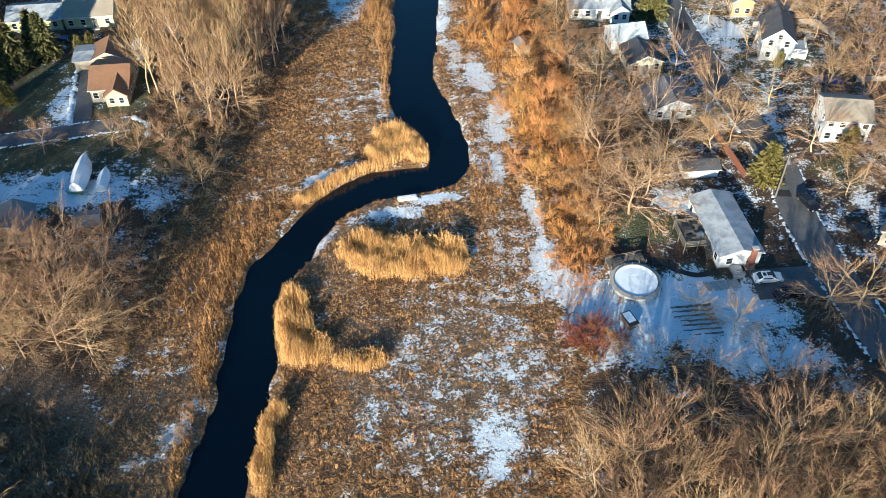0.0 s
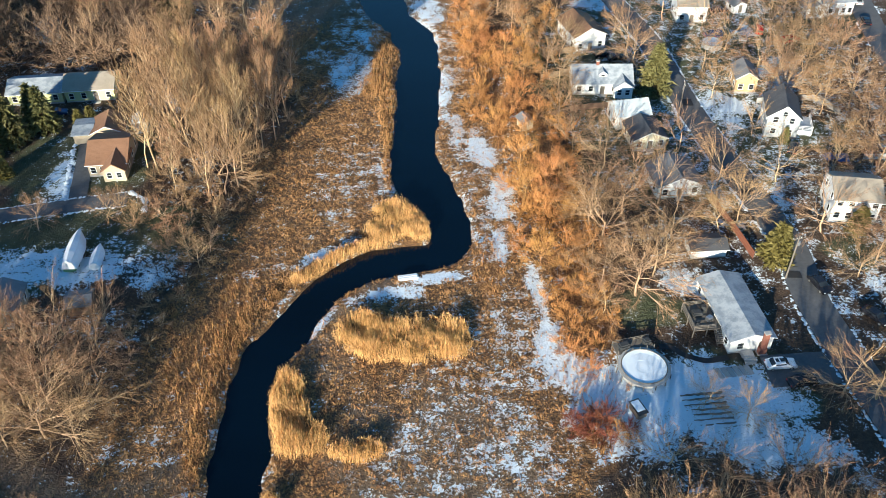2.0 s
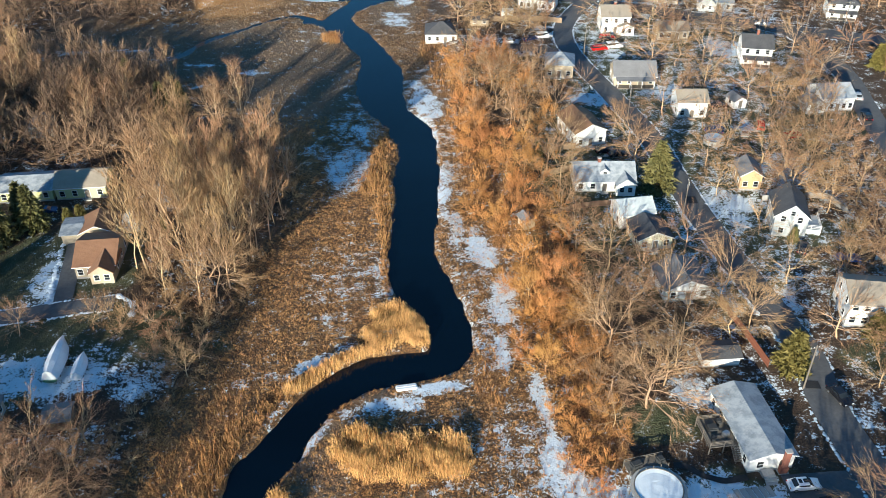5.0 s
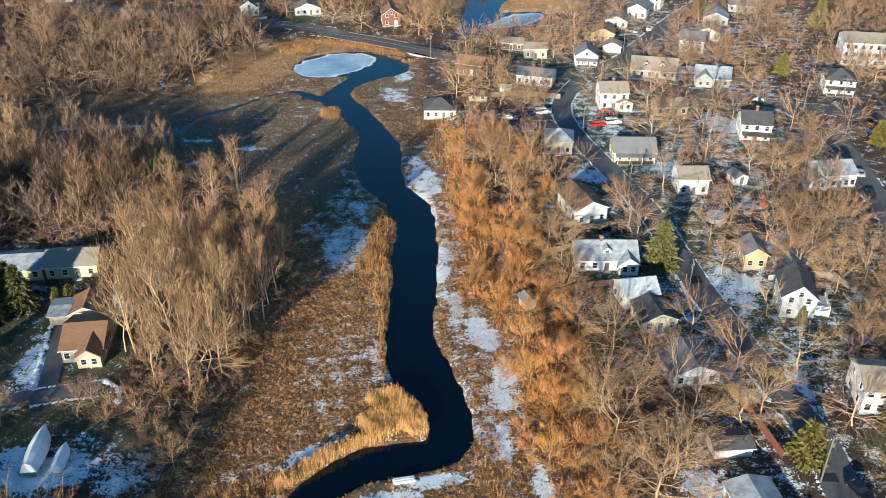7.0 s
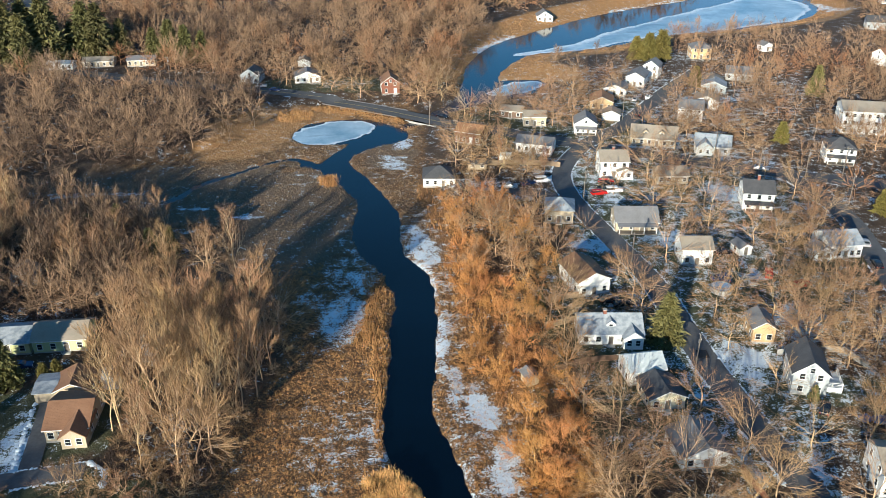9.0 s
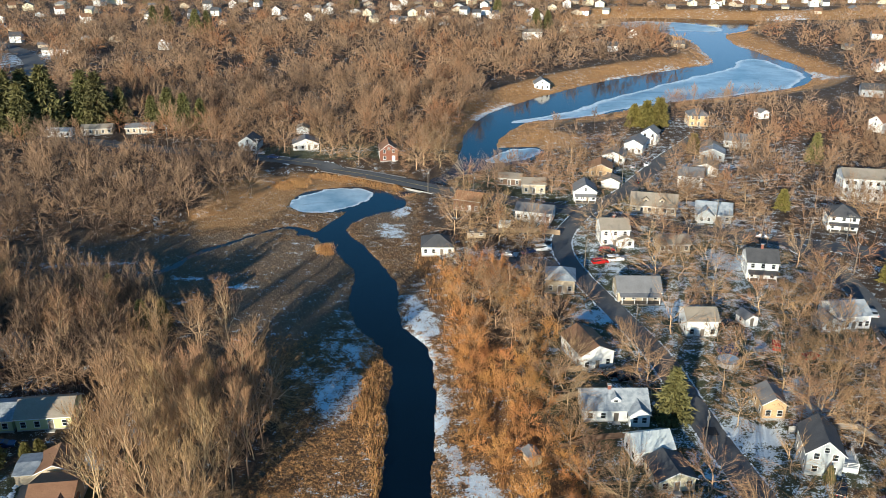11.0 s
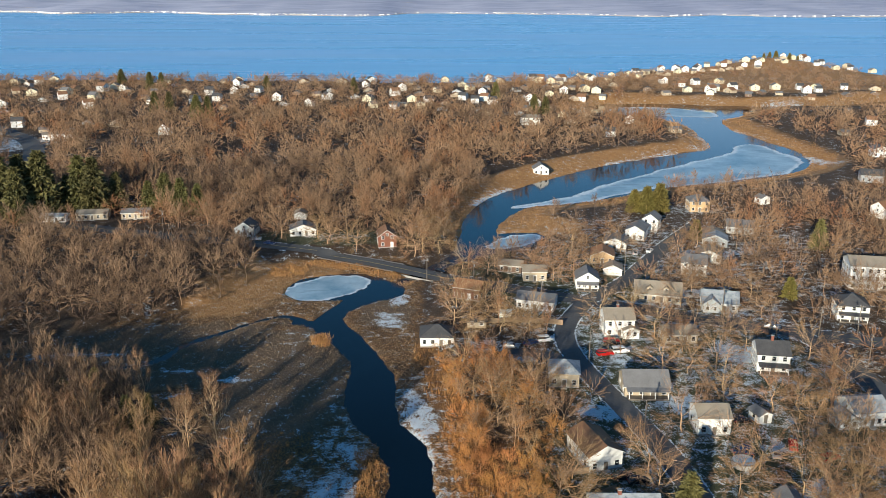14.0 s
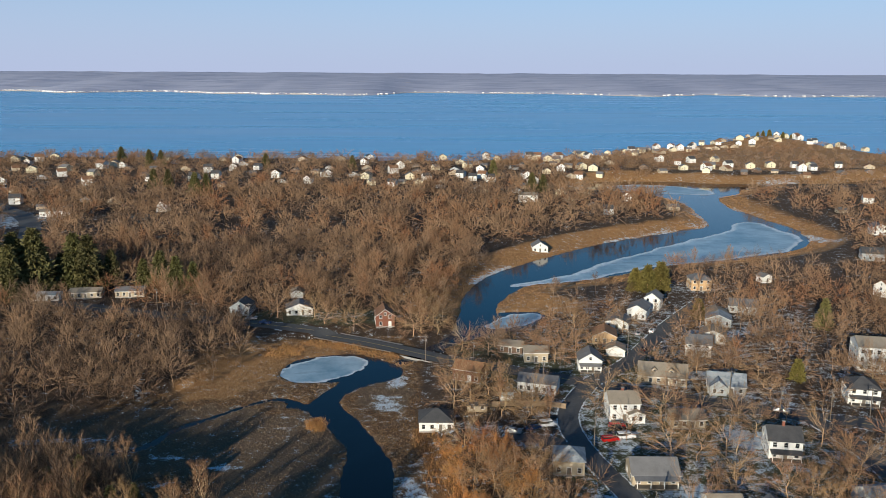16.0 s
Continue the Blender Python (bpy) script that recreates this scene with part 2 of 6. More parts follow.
def ground_material():
    m, nt, bsdf = nodes_of("ground")
    co = nt.nodes.new("ShaderNodeTexCoord").outputs["Object"]
    n_big = noise_node(nt, co, 0.045, 4)
    n_mid = noise_node(nt, co, 0.35, 5, 0.65)
    n_fine = noise_node(nt, co, 2.2, 5, 0.7)
    # curled tussocks: ridges of a twisted noise
    curl = nt.nodes.new("ShaderNodeTexNoise")
    curl.inputs["Scale"].default_value, curl.inputs["Detail"].default_value, curl.inputs["Distortion"].default_value = 0.8, 3.0, 1.6
    nt.links.new(co, curl.inputs["Vector"])
    ridge = ramp(nt, calc(nt, "ABSOLUTE", calc(nt, "SUBTRACT", curl.outputs["Fac"], 0.5)), 0.0, 0.11)
    litter = mixc(nt, ramp(nt, n_mid, 0.35, 0.65), (0.03, 0.018, 0.011), (0.072, 0.041, 0.024))
    litter = mixc(nt, ramp(nt, n_fine, 0.4, 0.7), litter, (0.10, 0.062, 0.036))
    straw = mixc(nt, ramp(nt, n_mid, 0.35, 0.65), (0.22, 0.105, 0.035), (0.44, 0.24, 0.09))
    straw = mixc(nt, ramp(nt, n_fine, 0.48, 0.62), straw, (0.06, 0.036, 0.02))
    straw = mixc(nt, ridge, (0.06, 0.036, 0.02), straw)
    grey = mixc(nt, ramp(nt, n_fine, 0.35, 0.65), (0.09, 0.06, 0.037), (0.215, 0.145, 0.088))
    lawn = mixc(nt, ramp(nt, n_mid, 0.35, 0.7), (0.042, 0.052, 0.022), (0.098, 0.096, 0.048))
    gold = mixc(nt, ramp(nt, n_mid, 0.3, 0.7), (0.33, 0.165, 0.06), (0.47, 0.26, 0.105))
    rust = mixc(nt, ramp(nt, n_fine, 0.35, 0.65), (0.13, 0.06, 0.025), (0.32, 0.165, 0.06))
    col = mixc(nt, ramp(nt, calc(nt, "ADD", attr(nt, "marsh"), calc(nt, "MULTIPLY", n_mid, 0.3)), 0.5, 0.8), litter, straw)
    col = mixc(nt, ramp(nt, calc(nt, "ADD", attr(nt, "rust"), calc(nt, "MULTIPLY", n_mid, 0.4)), 0.5, 0.8), col, rust)
    col = mixc(nt, ramp(nt, calc(nt, "ADD", attr(nt, "mud_shade"), calc(nt, "MULTIPLY", n_mid, 0.4)), 0.5, 0.9), col, grey)
    col = mixc(nt, ramp(nt, calc(nt, "ADD", attr(nt, "lawn"), calc(nt, "MULTIPLY", n_mid, 0.5)), 0.6, 0.95), col, lawn)
    col = mixc(nt, ramp(nt, calc(nt, "ADD", attr(nt, "gold"), calc(nt, "MULTIPLY", n_big, 0.5)), 0.5, 0.9), col, gold)
    patch = calc(nt, "ADD", calc(nt, "MULTIPLY", n_mid, 0.55), calc(nt, "MULTIPLY", n_fine, 0.45))
    patch = calc(nt, "MULTIPLY", calc(nt, "SUBTRACT", calc(nt, "ADD", patch, calc(nt, "MULTIPLY", calc(nt, "SUBTRACT", n_big, 0.5), 0.2)), 0.5), 3.2)
    patch = calc(nt, "ADD", patch, calc(nt, "MULTIPLY", calc(nt, "SUBTRACT", ridge, 0.62), 0.30))
    lie = nt.nodes.new("ShaderNodeMapping")
    lie.inputs["Scale"].default_value = (0.28, 1.5, 1)
    nt.links.new(co, lie.inputs["Vector"])
    drift = noise_node(nt, lie.outputs["Vector"], 1.0, 4, 0.6)
    patch = calc(nt, "ADD", patch, calc(nt, "MULTIPLY", calc(nt, "SUBTRACT", drift, 0.5), 0.6))
    cover = ramp(nt, calc(nt, "ADD", attr(nt, "snow"), patch), 0.27, 0.47)
    col = mixc(nt, cover, col, (0.68, 0.76, 0.83))
    nt.links.new(col, bsdf.inputs["Base Color"])
    bsdf.inputs["Roughness"].default_value = 0.9
    bump_on(nt, bsdf, calc(nt, "ADD", n_fine, calc(nt, "MULTIPLY", calc(nt, "MULTIPLY", ridge, calc(nt, "SUBTRACT", 1.0, cover)), 0.7)), 0.9, 0.22)
    return m


def woods_material():
    """Bare twigs whose colour goes from tree to tree between grey-brown, tan and russet."""
    m, nt, bsdf = nodes_of("woodland_twigs")
    co = nt.nodes.new("ShaderNodeTexCoord").outputs["Object"]
    tones = nt.nodes.new("ShaderNodeValToRGB")
    stops = tones.color_ramp.elements
    stops[0].color, stops[1].color = (0.12, 0.076, 0.05, 1), (0.28, 0.125, 0.058, 1)
    for at, c in ((0.25, (0.22, 0.142, 0.09, 1)), (0.5, (0.33, 0.21, 0.125, 1)), (0.75, (0.28, 0.16, 0.088, 1))):
        stops.new(at).color = c
    nt.links.new(attr(nt, "tone"), tones.inputs["Fac"])
    hsv = nt.nodes.new("ShaderNodeHueSaturation")
    nt.links.new(tones.outputs["Color"], hsv.inputs["Color"])
    rnd = nt.nodes.new("ShaderNodeNewGeometry").outputs["Random Per Island"]
    val = calc(nt, "ADD", calc(nt, "MULTIPLY", rnd, 0.6), ramp(nt, noise_node(nt, co, 0.35, 3), 0.1, 1.2))
    nt.links.new(calc(nt, "ADD", val, 0.33), hsv.inputs["Value"])
    nt.links.new(hsv.outputs["Color"], bsdf.inputs["Base Color"])
    bsdf.inputs["Roughness"].default_value = 0.9
    return m


M_WOODS = woods_material()
M_THICKET = surface("orange_thicket", (0.26, 0.115, 0.038), (0.44, 0.22, 0.075), 0.2, 0.9, 0, vary=0.35, island=True)
M_GREYGRASS = surface("grey_marsh_grass", (0.19, 0.124, 0.071), (0.35, 0.232, 0.135), 0.12, 0.85, 0, vary=0.35, island=True)
M_BRUSH = surface("dark_brush", (0.05, 0.043, 0.028), (0.13, 0.105, 0.066), 0.12, 0.85, 0, vary=0.35, island=True)
M_BAY = bay_material()
M_WATER, M_ICE, M_GROUND = water_material(), ice_material(), ground_material()
# distance haze is put into this shore's pale blue base colours
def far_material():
    m, nt, bsdf = nodes_of("distant_shore_haze_tint")
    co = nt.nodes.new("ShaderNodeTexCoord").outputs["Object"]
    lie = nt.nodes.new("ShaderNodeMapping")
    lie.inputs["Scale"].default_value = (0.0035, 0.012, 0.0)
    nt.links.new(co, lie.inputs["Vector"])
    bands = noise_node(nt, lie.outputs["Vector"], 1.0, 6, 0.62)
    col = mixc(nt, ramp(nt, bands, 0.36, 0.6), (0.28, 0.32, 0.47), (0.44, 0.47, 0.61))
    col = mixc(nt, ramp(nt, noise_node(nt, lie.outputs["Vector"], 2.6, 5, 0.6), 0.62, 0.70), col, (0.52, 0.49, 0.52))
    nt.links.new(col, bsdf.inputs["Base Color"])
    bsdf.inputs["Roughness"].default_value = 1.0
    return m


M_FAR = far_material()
M_SAND = surface("pale_sand", (0.38, 0.35, 0.34), (0.48, 0.45, 0.43), 0.01, 0.9, 0)

# ---- mesh helpers ----
rng = np.random.default_rng(11)


def tri_mesh(name, verts, tris, material):
    """A mesh from an array of corners and an array of triangles."""
    verts, tris = np.asarray(verts, np.float32), np.asarray(tris, np.int32)
    me = bpy.data.meshes.new(name)
    me.vertices.add(len(verts))
    me.vertices.foreach_set("co", verts.ravel())
    me.loops.add(tris.size)
    me.loops.foreach_set("vertex_index", tris.ravel())
    me.polygons.add(len(tris))
    me.polygons.foreach_set("loop_start", np.arange(0, tris.size, 3, dtype=np.int32))
    me.update(calc_edges=True)
    me.materials.append(material)
    return me


def bm_mesh(name, bm, material):
    me = bpy.data.meshes.new(name)
    bm.to_mesh(me)
    bm.free()
    me.materials.append(material)
    return me


def part(name, bm, material, parent, label=""):
    ob = new(name, bm_mesh(name, bm, material))
    ob.parent = parent
    if label:
        tagged(ob, label)
    return ob


def put(name, mesh, parent, m=None):
    """A part that shares a mesh."""
    ob = new(name, mesh)
    ob.parent = parent
    if m is not None:
        ob.matrix_basis = m
    return ob


def box(bm, cx, cy, cz, sx, sy, sz, bevel=0.0):
    r = bmesh.ops.create_cube(bm, size=1.0, matrix=Matrix.Translation((cx, cy, cz)) @ Matrix.Diagonal((sx, sy, sz, 1)))
    if bevel:
        edges = list({e for v in r["verts"] for e in v.link_edges})
        bmesh.ops.bevel(bm, geom=edges, offset=bevel, segments=2, affect="EDGES")
    return bm


def boxes(*rows, bevel=0.0):
    bm = bmesh.new()
    for r in rows:
        box(bm, *r, bevel=bevel)
    return bm


def prism(pts, y0, y1):
    """A profile in x, z drawn out from y0 to y1."""
    bm = bmesh.new()
    a = [bm.verts.new((x, y0, z)) for x, z in pts]
    b = [bm.verts.new((x, y1, z)) for x, z in pts]
    n = len(pts)
    bm.faces.new(a)
    bm.faces.new(b[::-1])
    for i in range(n):
        j = (i + 1) % n
        bm.faces.new((a[j], a[i], b[i], b[j]))
    bmesh.ops.recalc_face_normals(bm, faces=bm.faces[:])
    return bm


def rod(bm, a, b, r0, r1=None, sides=6):
    a, b = Vector(a), Vector(b)
    d = b - a
    m = Matrix.Translation((a + b) / 2) @ d.to_track_quat("Z", "Y").to_matrix().to_4x4()
    bmesh.ops.create_cone(bm, cap_ends=True, segments=sides, radius1=r0, radius2=r0 if r1 is None else r1, depth=d.length, matrix=m)
    return bm


# ---- plan: water, marsh and heights ----
RIVER = [(-29, 36, 9), (-27.5, 58, 8.2), (-26.6, 65, 8.2), (-25.3, 75, 7.9), (-25, 84, 7.2), (-25.2, 92, 6.8), (-23.4, 98.5, 7.4),
         (-20, 104.6, 7), (-17, 110, 6.6), (-12.8, 115.3, 6.4), (-6.5, 118.8, 6.8), (0, 119.7, 7.4), (5, 121.6, 7.4), (7, 126.8, 6.8),
         (5.9, 133, 8.4), (2.9, 139.4, 10.6), (1, 146, 10.4), (0.4, 153, 9.2), (0.9, 164, 8.8), (1.9, 182, 9.8), (2.3, 197, 9.2), (0, 209, 10.2)]
RIVER_UPPER = [(0, 209, 10.2), (-5, 219.5, 10), (-7.1, 229, 12.4), (-7.2, 243, 12.4), (-9, 255, 8.6), (-15, 270, 9.5), (-20.5, 280, 10),
               (-21, 290, 8), (-16.5, 299, 7), (-11, 307, 12), (-5, 312, 14)]
POND = [(-31, 313, 14), (-25, 317, 26), (-17, 321, 22), (-10, 318, 18), (-4, 314, 14)]
INLET = [(-31, 285.5, 3.2), (-26, 283.5, 4.5), (-21, 281, 7)]
CREEK = [(-30, 287, 2.6), (-36.5, 290.8, 1.5), (-43.5, 287, 1.4), (-51, 279.6, 1.4), (-58.5, 273, 1.5), (-63.5, 267, 2.2), (-66, 260, 2.6), (-71, 255.6, 1.5), (-78, 254, 1.7), (-88, 255.8, 1.8), (-98.5, 259.5, 1.7), (-109, 261.5, 1.6), (-120, 262.3, 1.6), (-150, 270, 1.8)]
CULVERT = [(2, 322, 5), (9, 331, 5), (17, 341, 6), (26, 352, 10)]
FAR_RIVER = [(26, 352, 10), (33, 375, 14), (39, 405, 17), (55, 437, 25), (88, 461, 46), (133, 495, 60), (172, 515, 72), (208, 535, 74), (228, 560, 56),
             (233, 590, 44), (233, 622, 36), (234, 650, 28), (237, 680, 30), (238, 706, 42)]
POOL = [(32, 358, 12), (44, 370, 22), (57, 378, 10)]
LAGOON = [(140, 744, 6), (175, 760, 44), (205, 766, 80), (240, 754, 100), (264, 762, 66), (300, 772, 36), (345, 776, 14), (400, 779, 16), (440, 790, 30), (560, 830, 60), (760, 880, 120)]
WATERS = [RIVER, RIVER_UPPER, POND, INLET, CREEK, CULVERT, FAR_RIVER, POOL, LAGOON]


def smooth_line(rows, step):
    """A smooth line through rows of numbers, at steps of about that length."""
    p = np.array(rows, float)
    p = np.vstack([2 * p[0] - p[1], p, 2 * p[-1] - p[-2]])
    out = []
    for i in range(1, len(p) - 2):
        n = max(2, int(np.hypot(*(p[i + 1] - p[i])[:2]) / step))
        t = np.arange(n)[:, None] / n
        a, b, c, d = p[i - 1], p[i], p[i + 1], p[i + 2]
        out.append(0.5 * (2 * b + (c - a) * t + (2 * a - 5 * b + 4 * c - d) * t ** 2 + (3 * b - a - 3 * c + d) * t ** 3))
    return np.vstack(out + [p[-2][None]])


def wobble(x, y, s, seed=0.0):
    """A cheap smooth noise between -1 and 1."""
    a = np.sin(x / s * 1.7 + 1.3 * np.sin(y / s * 1.1 + seed) + seed) + np.sin(y / s * 1.9 + 1.7 * np.sin(x / s * 0.9 - seed) + 2 * seed)
    b = np.sin((x + y) / s * 3.1 + 2.1 * np.sin((x - y) / s * 1.7 + seed)) * 0.5
    return (a + b) / 2.5


LINES = {}


def line_gap(x, y, rows, step=3.0):
    """The distance from places to the edge of a band along a line: negative inside."""
    key = (rows[0], rows[-1], len(rows), step)
    if key not in LINES:
        LINES[key] = smooth_line(rows, step)
    s = LINES[key]
    best = np.full(x.shape, 1e9)
    near = (x > s[:, 0].min() - 60) & (x < s[:, 0].max() + 60) & (y > s[:, 1].min() - 60) & (y < s[:, 1].max() + 60)
    px, py = x[near], y[near]
    if not px.size:
        return best
    A, D = s[:-1], s[1:] - s[:-1]
    L = np.maximum(D[:, 0] ** 2 + D[:, 1] ** 2, 1e-9)
    b = np.full(px.shape, 1e9)
    if px.size < 50:
        t = np.clip(((px[:, None] - A[:, 0]) * D[:, 0] + (py[:, None] - A[:, 1]) * D[:, 1]) / L, 0, 1)
        b = (np.hypot(px[:, None] - A[:, 0] - t * D[:, 0], py[:, None] - A[:, 1] - t * D[:, 1]) - (A[:, 2] + t * D[:, 2]) / 2).min(1)
    else:
        for (ax, ay, aw), (dx, dy, dw), ll in zip(A, D, L):
            t = np.clip(((px - ax) * dx + (py - ay) * dy) / ll, 0, 1)
            b = np.minimum(b, np.hypot(px - ax - t * dx, py - ay - t * dy) - (aw + t * dw) / 2)
    best[near] = b
    return best


def coast(x):
    return np.interp(x, [-4000, -600, -300, 40, 170, 330, 430, 510, 545, 570, 620, 700], [980, 1000, 975, 940, 955, 1075, 1130, 1165, 1090, 1000, 900, 790]) + 8 * wobble(x, x, 40)


def water_gap(x, y):
    g = np.full(x.shape, 1e9)
    for w in WATERS:
        g = np.minimum(g, line_gap(x, y, w))
    return np.minimum(g + 0.45 * wobble(x, y, 2.2) + 0.5 * wobble(x, y, 6.0, 2.0), coast(x) - y)


MARSH_Y = [30, 60, 90, 110, 130, 150, 170, 190, 205, 225, 245, 262, 285, 305, 325, 345, 352, 360]
MARSH_W = [-46, -45, -44, -40, -34, -31, -23, -25, -34, -52, -80, -112, -86, -58, -46, -40, -20, -5]
MARSH_E = [16, 20, 26, 24, 22, 20, 15, 12, 12, 10, 7, 5, 5, 7, 6, 4, 0, -4]


def marsh_gap(x, y):
    """Negative on the marsh, metres outside it."""
    w, e = np.interp(y, MARSH_Y, MARSH_W), np.interp(y, MARSH_Y, MARSH_E)
    g = np.maximum(w - x, x - e) + 1.5 * wobble(x, y, 5.0, 1.0)
    return np.maximum(g, np.maximum(y - 350, -1e9))


def sstep(v, a, b):
    t = np.clip((v - a) / (b - a), 0, 1)
    return t * t * (3 - 2 * t)


def heights(x, y, gap=None):
    x, y = np.asarray(x, float), np.asarray(y, float)
    gap = water_gap(x, y) if gap is None else gap
    bank = np.where(gap < 0, np.maximum(gap * 0.7, -1.6), np.minimum(gap * 0.35, 0.45))
    rise = sstep(marsh_gap(x, y), 0, 14) * sstep(gap, 2, 22)
    land = 1.9 + 2.0 * sstep(y, 340, 520) + 4.0 * sstep(y, 620, 900) + 0.25 * wobble(x, y, 17)
    land += 9 * np.exp(-((x - 475) / 60) ** 2 - ((y - 1115) / 45) ** 2)
    land -= 1.0 * np.exp(-((x - 50) / 16) ** 2 - ((y - 92) / 16) ** 2)
    bumps = 0.10 * wobble(x, y, 0.9, 3.0) * sstep(gap, 0.3, 2)
    return bank + rise * land + bumps


def gz(x, y):
    return float(heights(np.array([x], float), np.array([y], float))[0])


# snow lying on the open ground: place, half sizes, turn in degrees, strength
SNOW = [(-5, 110.5, 6, 2.0, 10, .42), (4.5, 114.8, 4.5, 1.3, 5, .51), (14.5, 152, 3.5, 8, 10, .30), (17, 137, 3.5, 9, -8, .36), (15.5, 123, 1.6, 4, 0, .34), (20.8, 112, 2, 8, 5, .36),
        (21, 97, 4, 6, 0, .34), (14.4, 91, 6, 8, 0, .22), (4.3, 85.5, 4, 3, 0, .26), (-0.6, 80, 3, 4, 0, .26), (14.6, 76.5, 4, 4, 0, .36), (9.5, 64, 4.5, 7, 0, .41)]
SNOW_B = [(4, 72, 2.5, 4, 0, .31), (-7, 69, 3, 4.5, 0, .31), (-33.6, 68, 1.6, 5, -20, .38), (-43, 62, 8, 1.2, 15, .30), (-43, 81, 5, 1.2, 20, .17), (-28.5, 117, 3, 2, 20, .29), (-15.8, 122.8, 8, 1.1, 38, .42),
          (-7, 128.5, 5, 1.2, 5, .36), (-13, 142, 8, 4, 20, .20), (-6.5, 146, 2.2, 8, 0, .26), (-14, 186, 5.5, 11, -8, .34)]
SNOW_C = [(-10, 204, 3, 9, 22, .34), (5, 222, 5, 16, 8, .31), (7.5, 176, 2, 12, 0, .34), (-3, 285, 5, 7, 10, .38), (1, 303, 4, 6, 0, .36), (9.5, 156, 2.5, 9, 0, .28), (-16, 232, 2.5, 18, 0, .14),
          (-20, 108.5, 1.0, 7, -35, .38), (-23.2, 106, .9, 4, 0, .26), (-60, 236, 4, 2, 0, .26), (-44, 244, 4, 1.8, 0, .60), (43, 84, 10, 8, 0, .36), (28.5, 88.5, 5, 5, 0, .39)]
SNOW_D = [(36, 79.5, 8, 5, 0, .36), (50, 80, 6, 4, 0, .36), (45.5, 109.5, 5, 3.5, 0, .31), (60, 73, 2, 9, 10, .36), (78, 105, 3, 9, 0, .38), (-66, 118.5, 10, 5, 0, .37), (-50, 118.5, 8, 4, 0, .31),
          (-51, 103, 7, 5, 0, .22), (-42.5, 145, 6, 6, 0, .24), (-68.5, 143, 3.6, 10, 8, .5), (-50, 174, 8, 8, 0, .22), (38, 158, 5, 6, 0, .29), (41, 138, 7, 5, 0, .26)]
SNOW_E = [(58, 130, 2, 10, 5, .34), (68, 164, 6, 10, 0, .34), (50, 218, 9, 4, 0, .36), (72, 220, 9, 5, 0, .36), (84, 209, 6, 4, 0, .26), (95, 251, 6, 8, 0, .41), (86, 181, 6, 6, 0, .31), (62, 292, 4, 4, 0, .26),
          (61, 249, 3, 7, 0, .36), (-2, 371, 10, 5, 0, .27), (-25, 373, 12, 6, 0, .31), (33, 262, 14, 5, 0, .22), (84, 199, 4, 4, 0, .30)]
SNOW_F = [(125, 345, 16, 10, 0, .26), (-82, 189, 8, 6, 0, .26), (54, 157, 3, 7, 0, .27), (74, 165, 6, 6, 0, .29), (63, 146, 3, 6, 0, .26), (160, 300, 30, 12, 0, .24), (140, 410, 25, 10, 0, .21), (20, 262, 9, 4, 0, .27),
          (100, 300, 18, 5, 20, .26), (96, 175, 8, 6, 0, .26), (110, 215, 8, 8, 0, .22), (-110, 200, 14, 8, 0, .17)]
# wide thin cover over the marsh and the yards
SNOW_G = [(14, 76, 7, 20, 0, .32), (17, 100, 5, 12, 0, .30), (11, 85, 12, 26, 0, .23), (15, 140, 8, 24, 0, .22), (3, 70, 14, 14, 0, .22), (-12, 140, 9, 14, 0, .16), (6, 205, 7, 40, 0, .27), (-12, 205, 8, 22, 0, .24), (40, 84, 20, 10, 0, .30), (-60, 118, 22, 7, 0, .27), (75, 170, 40, 70, 0, .25), (80, 255, 60, 60, 0, .26), (110, 350, 70, 50, 0, .24)]
SNOW_H = [(38, 84.5, 16, 8.5, 0, .85), (27, 90, 6.5, 5, 0, .8), (46, 85, 11, 8, 0, .85), (50, 77, 9, 6, 0, .75), (30, 80, 6, 6, 0, .45), (71.1, 164.7, 3.2, 4.5, 0, .7), (85, 174.5, 4, 5, 0, .6), (69, 131, 1.6, 4, 0, .6)]
SNOW_I = [(14.5, 152, 2.6, 9, 10, .75), (17, 138, 2.0, 10, -8, .8), (15.6, 123, 1.2, 6, 0, .7), (20.6, 111, 1.4, 9, 5, .75), (21, 97, 2.8, 7, 0, .7), (-14, 187, 5.5, 12, -8, .6), (-10.5, 204, 2.2, 9, 22, .5), (5.2, 222, 3.6, 16, 8, .55), (7.6, 178, 1.6, 14, 0, .5), (9.5, 160, 2, 8, 0, .45),
          (-16, 121.6, 8.5, .8, 38, .6), (-7, 128.4, 5, .9, 5, .55), (9.5, 64, 3, 6.5, 0, .55), (-33.6, 68, 1.2, 5, -20, .55)]
SNOW_J = [(-5, 110.5, 7, 2.0, 10, .62), (4.5, 114.4, 4.5, 1.6, 5, .7), (-16.3, 103.2, .9, 7, -32, .6), (249, 548, 6, 40, 12, .6), (-250, 590, 32, 28, 0, .5), (-3, 285, 3.5, 7, 10, .5), (1, 304, 3, 6, 0, .5), (-92, 262, 16, 2, 0, .35), (-22, 196, 4, 4, 0, .4)]
SNOW_K = [(-62, 118, 18, 5, 0, .62), (-72, 112, 8, 4, 0, .4), (-46, 117, 7, 4, 0, .45)]
